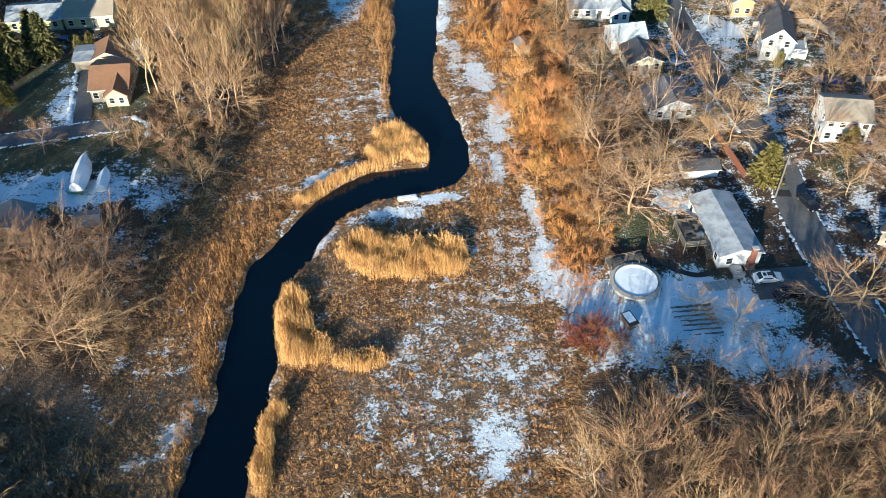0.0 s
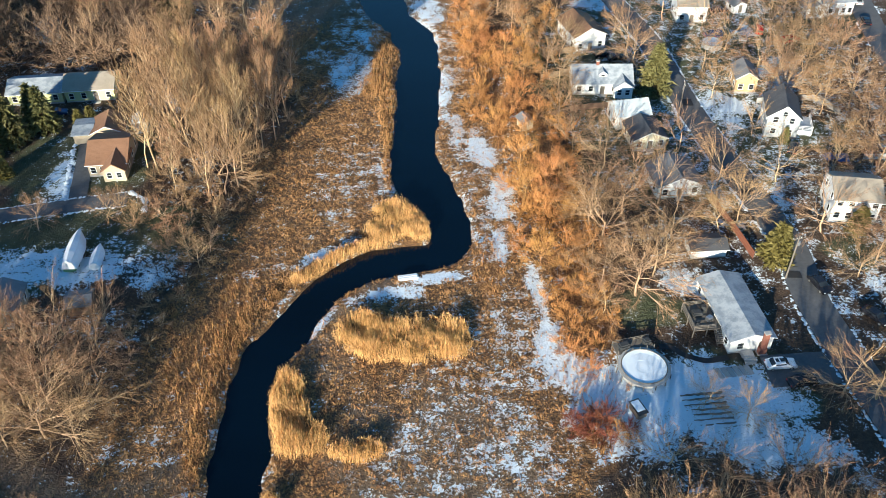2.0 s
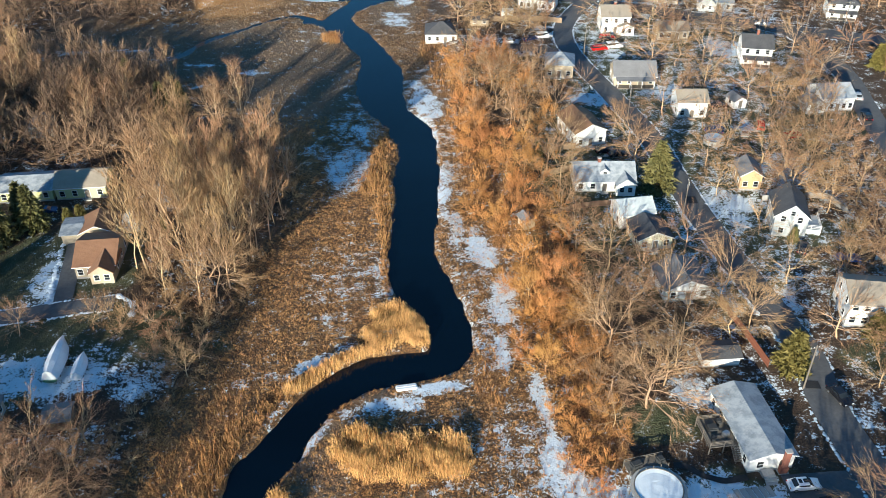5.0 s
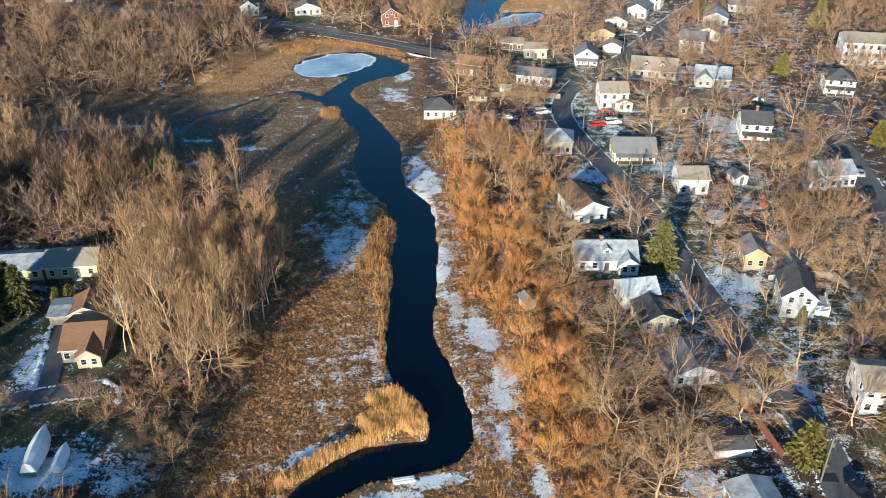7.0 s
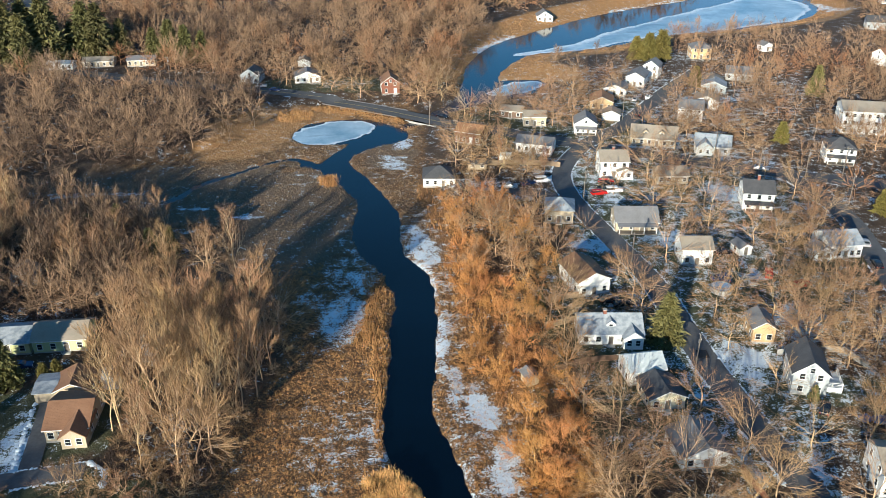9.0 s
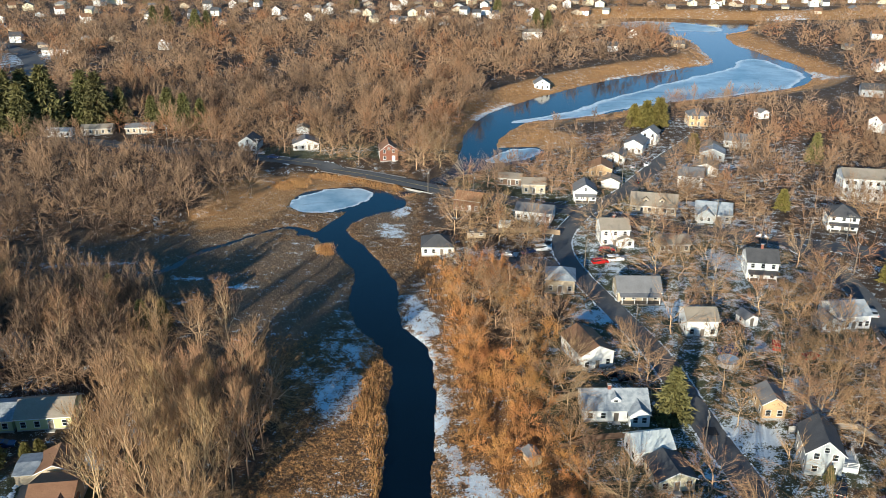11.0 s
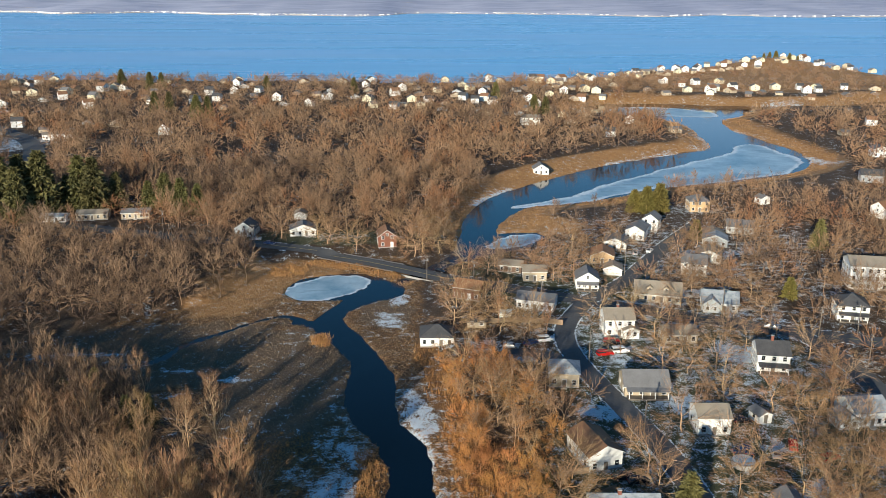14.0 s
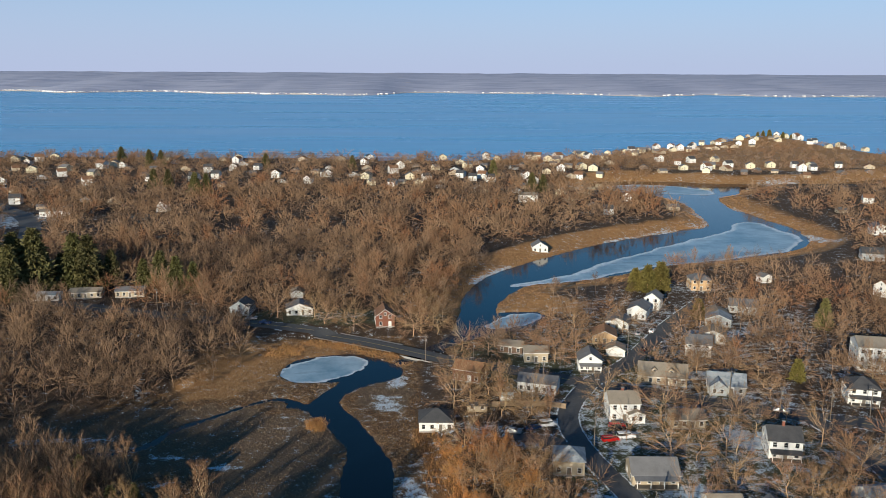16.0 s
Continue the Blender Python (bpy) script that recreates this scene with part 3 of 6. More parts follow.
SNOW_L = [(-60, 250, 5, 1.5, 0, .4), (-9, 262, 1.2, 10, 25, .45), (50, 218, 8, 4, 0, .6), (72, 220, 8, 5, 0, .6), (95, 251, 6, 8, 0, .7), (61, 249, 3, 7, 0, .6), (86, 181, 6, 6, 0, .55), (84, 199, 4, 4, 0, .5), (68, 164, 5, 9, 0, .55), (125, 345, 12, 7, 0, .5), (100, 300, 16, 4, 20, .5), (45, 110, 5, 3, 0, .6)]
LAWN = [(-66, 150, 16, 16), (-58, 128, 24, 9), (-70, 118, 14, 8), (38, 104, 7, 5), (84, 153, 8, 7), (77, 116, 6, 5), (56, 176, 30, 50), (80, 230, 40, 60), (-30, 372, 40, 12), (60, 320, 40, 40), (46, 86, 14, 9)]
RUST = [(27, 88, 5, 14), (29, 108, 4, 14), (27, 125, 5, 14), (26, 142, 8, 14), (23, 160, 7, 14), (19, 178, 7, 12), (18, 196, 7, 14), (15, 215, 6, 14), (11, 238, 5, 14), (8, 258, 4, 10), (13, 118, 3, 9), (-30, 108, 3, 12), (-28, 90, 2, 12), (-34, 96, 6, 10)]
# mud and dark brush; spots below y 70 also paint shade into the ground
MUD_AND_SHADE = [(-38, 62, 9, 16), (-42, 55, 14, 12), (-60, 62, 17, 20), (-8, 113.5, 6, 2), (-28, 235, 18, 30), (-68, 262, 62, 24), (-25, 262, 14, 20), (-3, 292, 9, 14), (-14, 100, 5, 9), (3, 77, 16, 14), (-48, 66, 14, 10)]


def blobs(x, y, rows):
    v = np.zeros(x.shape)
    for r in rows:
        bx, by, rx, ry = r[:4]
        turn, top = (radians(r[4]), r[5]) if len(r) > 4 else (0.0, 1.0)
        c, s = math.cos(turn), math.sin(turn)
        u, w = (x - bx) * c + (y - by) * s, -(x - bx) * s + (y - by) * c
        d = np.sqrt((u / rx) ** 2 + (w / ry) ** 2) + 0.25 * wobble(x, y, 3.0, 4.0)
        v = np.maximum(v, top * (1 - sstep(d, 0.55, 1.35)))
    return v


def spaced(stops, steps):
    out = []
    for (a, b), s in zip(zip(stops[:-1], stops[1:]), steps):
        out.append(np.arange(a, b, s))
    return np.concatenate(out + [[stops[-1]]])


# ---- ground, water, distance ----
def lay_ground():
    xs = spaced([-4950, -1500, -700, -260, -130, -90, 75, 135, 260, 700, 1500, 4950], [400, 80, 22, 6, 2.2, 1.05, 2.2, 6, 22, 80, 400])
    ys = spaced([-600, -100, 20, 45, 215, 345, 560, 1300, 1600], [100, 20, 5, 1.05, 1.6, 4, 14, 60])
    X, Y = np.meshgrid(xs, ys)
    gap = water_gap(X, Y)
    Z = heights(X, Y, gap)
    nx, ny = len(xs), len(ys)
    i = (np.arange(ny - 1)[:, None] * nx + np.arange(nx - 1)[None]).ravel()
    tris = np.concatenate([np.stack([i, i + 1, i + nx + 1], 1), np.stack([i, i + nx + 1, i + nx], 1)])
    me = tri_mesh("ground", np.stack([X.ravel(), Y.ravel(), Z.ravel()], 1), tris, M_GROUND)
    m_gap = marsh_gap(X, Y)
    edge = np.exp(-np.abs(gap - 0.4) / 0.8) * 0.12 * (Y > 60) * (Y < 330) + np.exp(-np.abs(gap - 1.5) / 2.2) * 0.75 * sstep(wobble(X, Y, 45, 0.8), -0.1, 0.4) * (Y > 430) * (Y < 830)
    layers = {"marsh": 1 - sstep(m_gap, -2, 6), "snow": blobs(X, Y, SNOW + SNOW_B + SNOW_C + SNOW_D + SNOW_E + SNOW_F + SNOW_G + SNOW_H + SNOW_I + SNOW_J + SNOW_K + SNOW_L) + edge,
              "lawn": blobs(X, Y, LAWN), "mud_shade": blobs(X, Y, MUD_AND_SHADE), "rust": blobs(X, Y, RUST)}
    far_bank = np.maximum((1 - sstep(gap, 14, 26)) * (Y > 380) * (Y < 900), blobs(X, Y, [(330, 930, 260, 90), (430, 1060, 160, 110)]))
    layers["marsh"] = np.maximum(layers["marsh"], far_bank)
    layers["gold"] = np.maximum(far_bank, 0.75 * blobs(X, Y, [(-50, 322, 22, 22), (-34, 338, 18, 9), (-58, 300, 14, 12)]))
    for k, v in layers.items():
        a = me.attributes.new(k, "FLOAT", "POINT")
        a.data.foreach_set("value", v.astype(np.float32).ravel())
    me.polygons.foreach_set("use_smooth", np.ones(len(me.polygons), bool))
    tagged(new("ground", me), "brown winter ground of marsh, lawn and leaf litter with snow patches", "ground", kind="structure")


lay_ground()
tagged(new("water_river", bm_mesh("water_river", boxes((0, -70, -0.5, 9900, 1860, 1.0)), M_WATER)), "dark blue still river and pond water", "water", kind="structure")
tagged(new("water_bay", bm_mesh("water_bay", boxes((0, 2855, -0.5, 9900, 3990, 1.0)), M_BAY)), "open blue bay water with pale slicks", "water", kind="structure")


def lay_far_shore():
    xs = np.linspace(-4900, 4900, 160)
    shore = 3560 + 260 * wobble(xs, xs * 0 + 3, 420) - 0.10 * xs + 120 * wobble(xs, xs * 0, 160)
    top = 78 + 2.0 * wobble(xs, xs * 0, 90) + 1.5 * wobble(xs, xs * 0, 33, 2)
    rows = [(0.0, -2.0), (0.005, 1.0), (0.03, 9.0), (1.0, None)]
    V = []
    for f, z in rows:
        y = shore + f * (4890 - shore)
        V.append(np.stack([xs, y, top if z is None else np.full_like(xs, z) + (wobble(xs, xs * 0, 21) * 3 if z == 9.0 else 0)], 1))
    n = len(xs)
    i = (np.arange(3)[:, None] * n + np.arange(n - 1)[None]).ravel()
    tris = np.concatenate([np.stack([i, i + 1, i + n + 1], 1), np.stack([i, i + n + 1, i + n], 1)])
    tagged(new("backdrop", tri_mesh("backdrop", np.vstack(V), tris, M_FAR)), "low wooded shore across the bay, haze put into its colour", "distant shore", kind="structure")


lay_far_shore()


def far_beach():
    xs = np.linspace(-4900, 4900, 400)
    shore = 3560 + 260 * wobble(xs, xs * 0 + 3, 420) - 0.10 * xs + 120 * wobble(xs, xs * 0, 160) - 6
    V = np.vstack([np.stack([xs, shore, xs * 0 - 1.0], 1), np.stack([xs, shore + 4, 2.6 + 1.6 * wobble(xs, xs * 0, 60)], 1), np.stack([xs, shore + 14, xs * 0 - 1.0], 1)])
    n = len(xs)
    i = (np.arange(2)[:, None] * n + np.arange(n - 1)[None]).ravel()
    tris = np.concatenate([np.stack([i, i + 1, i + n + 1], 1), np.stack([i, i + n + 1, i + n], 1)])
    tagged(new("beach", tri_mesh("beach", V, tris, M_SAND)), "thin pale beach along the far shore", "beach", kind="structure")


far_beach()


def far_shore_houses():
    bm = bmesh.new()
    r = random.Random(8)
    for i in range(420):
        x = r.choice([r.uniform(-1900, -300), r.uniform(-2100, 2300)])
        y = 3560 + 260 * float(wobble(np.array([x]), np.array([3.0]), 420)[0]) - 0.10 * x + 120 * float(wobble(np.array([x]), np.array([0.0]), 160)[0]) + r.uniform(4, 30)
        w = r.uniform(4, 11)
        box(bm, x, y, 3.0, w, 9, r.uniform(4, 7))
    tagged(new("far_houses", bm_mesh("far_houses", bm, M_TRIM)), "tiny white houses lining the far shore", "distant houses", kind="stuff")


far_shore_houses()


def ice_sheet(label, rows, inset, z=0.03, scale=1.0):
    """Ice over part of a water, ending within its banks."""
    s = smooth_line(rows, 4.0 * scale)
    lo, hi = s[:, :2].min(0) - s[:, 2].max(), s[:, :2].max(0) + s[:, 2].max()
    step = 0.5 * scale
    X, Y = np.meshgrid(np.arange(lo[0], hi[0], step), np.arange(lo[1], hi[1], step))
    g = line_gap(X, Y, rows) + inset * wobble(X, Y, 9 * scale, 5.0) + 0.6 * wobble(X, Y, 2.5 * scale)
    ok = (g < 0)
    nx = X.shape[1]
    q = ok[:-1, :-1] & ok[1:, :-1] & ok[:-1, 1:] & ok[1:, 1:]
    i = np.flatnonzero(np.pad(q, ((0, 0), (0, 1))).ravel())
    tris = np.concatenate([np.stack([i, i + 1, i + nx + 1], 1), np.stack([i, i + nx + 1, i + nx], 1)])
    used, inv = np.unique(tris, return_inverse=True)
    V = np.stack([X.ravel(), Y.ravel(), np.full(X.size, z)], 1)[used]
    me = tri_mesh("ice", V, inv.reshape(-1, 3), M_ICE)
    rim = np.exp(g.ravel()[used] / (2.6 * scale))
    me.attributes.new("rim", "FLOAT", "POINT").data.foreach_set("value", rim.astype(np.float32))
    tagged(new("ice", me), label, "ice", kind="structure")


ice_sheet("pale blue ice on the round pond", [(-36, 312, 8), (-30, 314, 19), (-24, 318, 24), (-17, 323, 16), (-11, 325, 5)], 1.2, scale=0.7)
ice_sheet("blue and white ice on the wide river bend", [(56, 428, 6), (92, 445, 14), (130, 474, 26), (170, 500, 44), (208, 524, 56), (230, 552, 38), (236, 585, 20)], 3.0, scale=1.6)
ice_sheet("snowy ice by the stream mouth", [(40, 364, 8), (48, 371, 15), (57, 378, 8)], 1.0, scale=0.8)
ice_sheet("broken ice on the lagoon", [(185, 755, 20), (215, 760, 50), (250, 740, 40)], 4.0, scale=2.0)

# ---- roads ----
STREETS = {
    "road_main": ([(-190, 415), (-140, 395), (-100, 378), (-62, 366), (-30, 353), (-12.6, 344), (8, 329.5), (23, 318), (37.5, 308.5), (54, 298), (72, 288), (104, 272), (140, 256), (185, 240)], 8.0),
    "road_street": ([(68, 74), (66.8, 87), (65.8, 97), (65.2, 106), (66.2, 117), (65, 128), (62.6, 146), (60.4, 170), (58.9, 197), (55, 218), (49.8, 243), (48.6, 262), (52, 276), (60, 291)], 6.0),
    "road_north": ([(62, 294), (78, 311), (95, 337), (112, 362), (130, 386)], 6.5),
    "road_east": ([(112, 168), (117, 200), (122, 228), (122, 248), (119, 266)], 6.5),
    "road_west": ([(-120, 129), (-95, 131), (-78, 133), (-62.6, 135.8), (-54, 137)], 4.2),
    "road_drive": ([(-63.5, 137), (-65, 146), (-67, 158)], 3.4),
    "road_yard": ([(66, 89.8), (60, 90), (53, 90)], 6.5),
    "road_lane": ([(30, 256), (40, 252), (49, 250)], 4.5),
    "road_far": ([(-330, 700), (-275, 646), (-232, 588), (-205, 520), (-190, 470), (-170, 415)], 12.0),
}


def strip(name, rows, width, lift, material, step=1.5, ragged=0.0):
    s = smooth_line([(x, y, 0) for x, y in rows], step)[:, :2]
    d = np.gradient(s, axis=0)
    d /= np.maximum(np.hypot(d[:, 0], d[:, 1])[:, None], 1e-9)
    nrm = np.stack([-d[:, 1], d[:, 0]], 1)
    cols = [-0.5, -0.17, 0.17, 0.5]
    V = []
    for c in cols:
        w = width * c * (1 + ragged * wobble(s[:, 0], s[:, 1], 1.5, c))
        p = s + nrm * np.asarray(w)[..., None] if np.ndim(w) else s + nrm * w
        z = heights(p[:, 0], p[:, 1])
        mid = heights(s[:, 0], s[:, 1])
        V.append(np.stack([p[:, 0], p[:, 1], np.maximum(np.maximum(z, mid), 1.0) + lift], 1))
    n = len(s)
    i = (np.arange(3)[:, None] * n + np.arange(n - 1)[None]).ravel()
    tris = np.concatenate([np.stack([i, i + 1, i + n + 1], 1), np.stack([i, i + n + 1, i + n], 1)])
    return tri_mesh(name, np.vstack(V), tris, material)


for name, (rows, width) in STREETS.items():
    tagged(new(name, strip(name, rows, width, 0.12, M_ASPHALT)), "dark grey asphalt road with worn surface", "road", kind="structure")

# ---- things: houses ----
HOUSE_SPOTS = []
WIN = {}


def window_meshes(w, h):
    key = (w, h)
    if key not in WIN:
        f = boxes((0, 0, h / 2 + 0.05, w + 0.2, 0.08, 0.1), (0, 0, -h / 2 - 0.06, w + 0.28, 0.12, 0.12), (-w / 2 - 0.05, 0, 0, 0.1, 0.08, h), (w / 2 + 0.05, 0, 0, 0.1, 0.08, h), (0, 0.01, 0, w, 0.05, 0.05))
        WIN[key] = (bm_mesh("window_frame", f, M_TRIM), bm_mesh("pane", boxes((0, 0.02, 0, w, 0.03, h)), M_PANE))
    return WIN[key]


def window(parent, x, y, z, turn, w=0.9, h=1.3):
    f, p = window_meshes(w, h)
    win = put("window", f, parent, pose(x, y, z, 0, 0, turn))
    put("pane", p, win)
    return win


def slab(pts, thick):
    """A slab from the four corners of its upper side."""
    bm = bmesh.new()
    top = [bm.verts.new(p) for p in pts]
    low = [bm.verts.new((p[0], p[1], p[2] - thick)) for p in pts]
    bm.faces.new(top)
    bm.faces.new(low[::-1])
    n = len(pts)
    for i in range(n):
        j = (i + 1) % n
        bm.faces.new((top[j], top[i], low[i], low[j]))
    bmesh.ops.recalc_face_normals(bm, faces=bm.faces[:])
    return bm


def house(label, x, y, yaw, w, d, h, rise, wall="white", roof="grey", style="gable", rows=1, nf=3, ns=3, chimney=None, door=True, dormers=0, far=False, name="house", porch=False, category="house", wing=None):
    """A house whose front wall's foot has its middle at x, y. gable: the ridge runs back from the front; side: along it; hip: to a short ridge."""
    base = new(name)
    base.matrix_basis = pose(x, y, gz(x, y) - 0.05, 0, 0, yaw)
    tagged(base, label, category)
    c = Matrix.Rotation(radians(yaw), 2) @ Vector((0, d / 2))
    HOUSE_SPOTS.append((x + c.x, y + c.y, 0.5 * math.hypot(w, d)))
    o, hw = 0.35, w / 2
    if style == "gable":
        wb = prism([(-hw, 0), (hw, 0), (hw, h), (0, h + rise), (-hw, h)], 0, d)
    elif style == "side":
        wb = prism([(0, 0), (d, 0), (d, h), (d / 2, h + rise), (0, h)], -hw, hw)
        bmesh.ops.transform(wb, matrix=Matrix(((0, 1, 0, 0), (1, 0, 0, 0), (0, 0, 1, 0), (0, 0, 0, 1))), verts=wb.verts[:])
        bmesh.ops.recalc_face_normals(wb, faces=wb.faces[:])
    else:
        wb = boxes((0, d / 2, h / 2, w, d, h))
    part("wall", wb, WALLS[wall], base)
    if not far:
        part("foundation", boxes((0, d / 2, 0.1, w + 0.06, d + 0.06, 0.5)), M_CONCRETE, base)
    rm, t = ROOFS[roof], 0.18
    if style == "gable":
        dz = rise / hw * o
        for s in (-1, 1):
            part("roof_slope", slab([(s * (hw + o), -o, h - dz + t), (s * (hw + o), d + o, h - dz + t), (0, d + o, h + rise + t), (0, -o, h + rise + t)], t), rm, base)
        if not far:
            bm = bmesh.new()
            for s in (-1, 1):
                rod(bm, (s * (hw + o), -o - 0.02, h - dz + 0.06), (0, -o - 0.02, h + rise + 0.06), 0.09, sides=4)
            part("bargeboard", bm, M_TRIM, base)
    elif style == "side":
        dz = rise / (d / 2) * o
        part("roof_slope", slab([(-hw - o, -o, h - dz + t), (hw + o, -o, h - dz + t), (hw + o, d / 2, h + rise + t), (-hw - o, d / 2, h + rise + t)], t), rm, base)
        part("roof_slope", slab([(-hw - o, d + o, h - dz + t), (hw + o, d + o, h - dz + t), (hw + o, d / 2, h + rise + t), (-hw - o, d / 2, h + rise + t)], t), rm, base)
        if not far:
            part("gutter", boxes((0, -o - 0.04, h - dz + 0.05, w + 2 * o, 0.12, 0.12)), M_TRIM, base)
    else:
        r = max(0.4, (w - d) / 2) if w > d else 0.3
        e = [(-hw - o, -o), (hw + o, -o), (hw + o, d + o), (-hw - o, d + o)]
        z0, z1 = h, h + rise
        a, b = (-r, d / 2, z1), (r, d / 2, z1)
        for q in ([(*e[0], z0), (*e[1], z0), b, a], [(*e[2], z0), (*e[3], z0), a, b], [(*e[1], z0), (*e[2], z0), b], [(*e[3], z0), (*e[0], z0), a]):
            part("roof_slope", slab(q, t), rm, base)
    ww, wh = (0.95, 1.25)
    for k in range(rows):
        zc = 1.55 + 2.7 * k
        for i in range(nf):
            px = (i + 0.5) / nf * w - hw
            if door and k == 0 and i == nf // 2:
                dr = part("door", boxes((px, -0.02, 1.2, 0.95, 0.1, 2.05)), M_DECK if wall != "red" else M_TRIM, base, "front door")
                if not far:
                    put("door_frame", bm_mesh("door_frame", boxes((px - 0.55, -0.03, 1.2, 0.12, 0.12, 2.1), (px + 0.55, -0.03, 1.2, 0.12, 0.12, 2.1), (px, -0.03, 2.3, 1.22, 0.12, 0.14)), M_TRIM), dr)
                    part("step", boxes((px, -0.6, 0.12, 1.6, 1.1, 0.3)), M_CONCRETE, base)
                continue
            window(base, px, -0.03, zc, 0, ww, wh)
        for i in range(ns):
            py = (i + 0.5) / ns * d
            window(base, -hw - 0.03, py, zc, -90, ww, wh)
            if not far:
                window(base, hw + 0.03, py, zc, 90, ww, wh)
    if style == "gable" and rise > 2.2:
        window(base, 0, -0.03, h + rise * 0.3, 0, 0.8, 1.0)
    for i in range(dormers):
        px = (i + 0.5) / dormers * w * 0.7 - w * 0.35
        y0, zb = d * 0.16, h + rise * 0.1
        dm = part("dormer", prism([(px - 0.9, zb), (px + 0.9, zb), (px + 0.9, zb + 1.3), (px, zb + 2.0), (px - 0.9, zb + 1.3)], y0, d * 0.45), WALLS[wall], base)
        bm = slab([(px - 1.1, y0 - 0.2, zb + 1.28), (px - 1.1, d * 0.48, zb + 1.28), (px, d * 0.48, zb + 2.15), (px, y0 - 0.2, zb + 2.15)], 0.1)
        put("dormer_roof", bm_mesh("dormer_roof", bm, rm), dm)
        bm = slab([(px + 1.1, y0 - 0.2, zb + 1.28), (px + 1.1, d * 0.48, zb + 1.28), (px, d * 0.48, zb + 2.15), (px, y0 - 0.2, zb + 2.15)], 0.1)
        put("dormer_roof", bm_mesh("dormer_roof", bm, rm), dm)
        window(base, px, y0 - 0.03, zb + 0.75, 0, 0.8, 0.95)
    if chimney:
        cx, cy, cz = chimney
        ch = part("chimney", boxes((cx, cy, (h + cz) / 2, 0.7, 0.7, cz - h + 1.0), bevel=0.02), M_BRICK, base, "brick chimney")
        put("chimney_cap", bm_mesh("chimney_cap", boxes((cx, cy, cz + 0.55, 0.85, 0.85, 0.12)), M_CONCRETE), ch)
    if wing:
        wx, wide, deep, wh2, up = wing
        part("wing_wall", prism([(wx - wide / 2, 0), (wx + wide / 2, 0), (wx + wide / 2, wh2), (wx, wh2 + up), (wx - wide / 2, wh2)], -deep, d * 0.5), WALLS[wall], base)
        for q in (-1, 1):
            e, dz = wx + q * (wide / 2 + o), up / (wide / 2) * o
            part("wing_roof", slab([(e, -deep - o, wh2 - dz + t), (e, d * 0.5, wh2 - dz + t), (wx, d * 0.5, wh2 + up + t), (wx, -deep - o, wh2 + up + t)], t), rm, base)
        for q in (-0.22, 0.22):
            window(base, wx + q * wide, -deep - 0.03, 1.55, 0, 0.9, 1.2)
    if porch:
        part("porch_floor", boxes((0, -1.0, 0.25, w * 0.9, 2.0, 0.5)), M_DECK, base)
        part("porch_roof", slab([(-w * 0.48, -2.2, 2.55), (w * 0.48, -2.2, 2.55), (w * 0.48, 0.0, 3.0), (-w * 0.48, 0.0, 3.0)], 0.14), rm, base)
        for i in range(4):
            part("porch_post", boxes((-w * 0.43 + i * w * 0.287, -1.95, 1.45, 0.16, 0.16, 2.0)), M_TRIM, base)
    return base


def far_house(label, seed):
    r = random.Random(seed)
    w, d, h, rise = r.uniform(7.5, 12), r.uniform(7, 10), 5.6 if seed % 7 in (0, 4, 2) else r.choice([3.0, 3.4]), r.uniform(2.0, 3.2)
    return house(label, 0, 0, 0, w, d, h, rise, ["white", "tan", "cream", "grey", "white", "brown", "tan"][seed % 7], r.choice(["grey", "dark", "tan", "brown"]), r.choice(["gable", "side"]), 2 if h > 4 else 1, 1 if h > 4 else 2, 1, door=h < 4, far=True)

# ---- the neighbourhood's houses ----
house("white one-storey ranch house with a grey frosted roof", 51.8, 94.4, 5, 6.9, 14.4, 2.9, 1.0, "white", "frost", "gable", 1, 2, 5, door=True)
house("small pale grey bungalow under bare trees", 50.3, 132.9, 5, 8.6, 8.0, 2.8, 1.8, "white", "grey", "gable", 1, 3, 2)
house("low cream cottage with a dark roof", 48.4, 149.3, 6, 6.8, 7.0, 2.7, 1.5, "cream", "dark", "gable", 1, 3, 2)
house("white outbuilding with a pale metal roof", 46.6, 157.2, 8, 7.2, 6.0, 3.4, 1.9, "white", "metal", "side", 1, 2, 2)
house("pale cape house with one dormer and a grey roof", 42.7, 171.0, -3, 13.0, 8.0, 2.9, 2.5, "white", "frost", "side", 1, 5, 2, chimney=(-1, 4, 5.8), dormers=1, wing=(4.4, 4.0, 1.6, 2.8, 1.4))
house("grey gabled two-storey house with white trim and side porch", 76.2, 152.0, -14, 6.4, 9.0, 4.9, 2.6, "grey", "dark", "gable", 2, 2, 3, door=False)
house("white two-storey house with black shutters", 79.8, 123.8, -10, 8.1, 8.5, 5.0, 1.9, "white", "tan", "side", 2, 4, 2, door=False)
house("brown-roofed house with white gutters", 78.5, 94.5, -40, 8.0, 9.0, 3.0, 1.8, "tan", "brown", "gable", 1, 3, 3)
house("long low white garage", 51.0, 115.4, 2, 6.2, 4.0, 2.0, 0.7, "white", "dark", "side", 1, 0, 0, door=False, name="garage", category="garage")
house("small weathered shed among orange shrubs", 24.8, 158.9, 19, 2.4, 3.0, 2.0, 0.7, "tan", "grey", "gable", 1, 0, 0, door=False, far=True, name="shed", category="shed")
house("tan bungalow with a brown roof and a stone gable", -59.4, 145.2, 4, 7.4, 11.0, 2.9, 2.0, "tan", "brown", "side", 1, 4, 3, door=False, wing=(1.6, 4.2, 2.2, 2.7, 1.5))
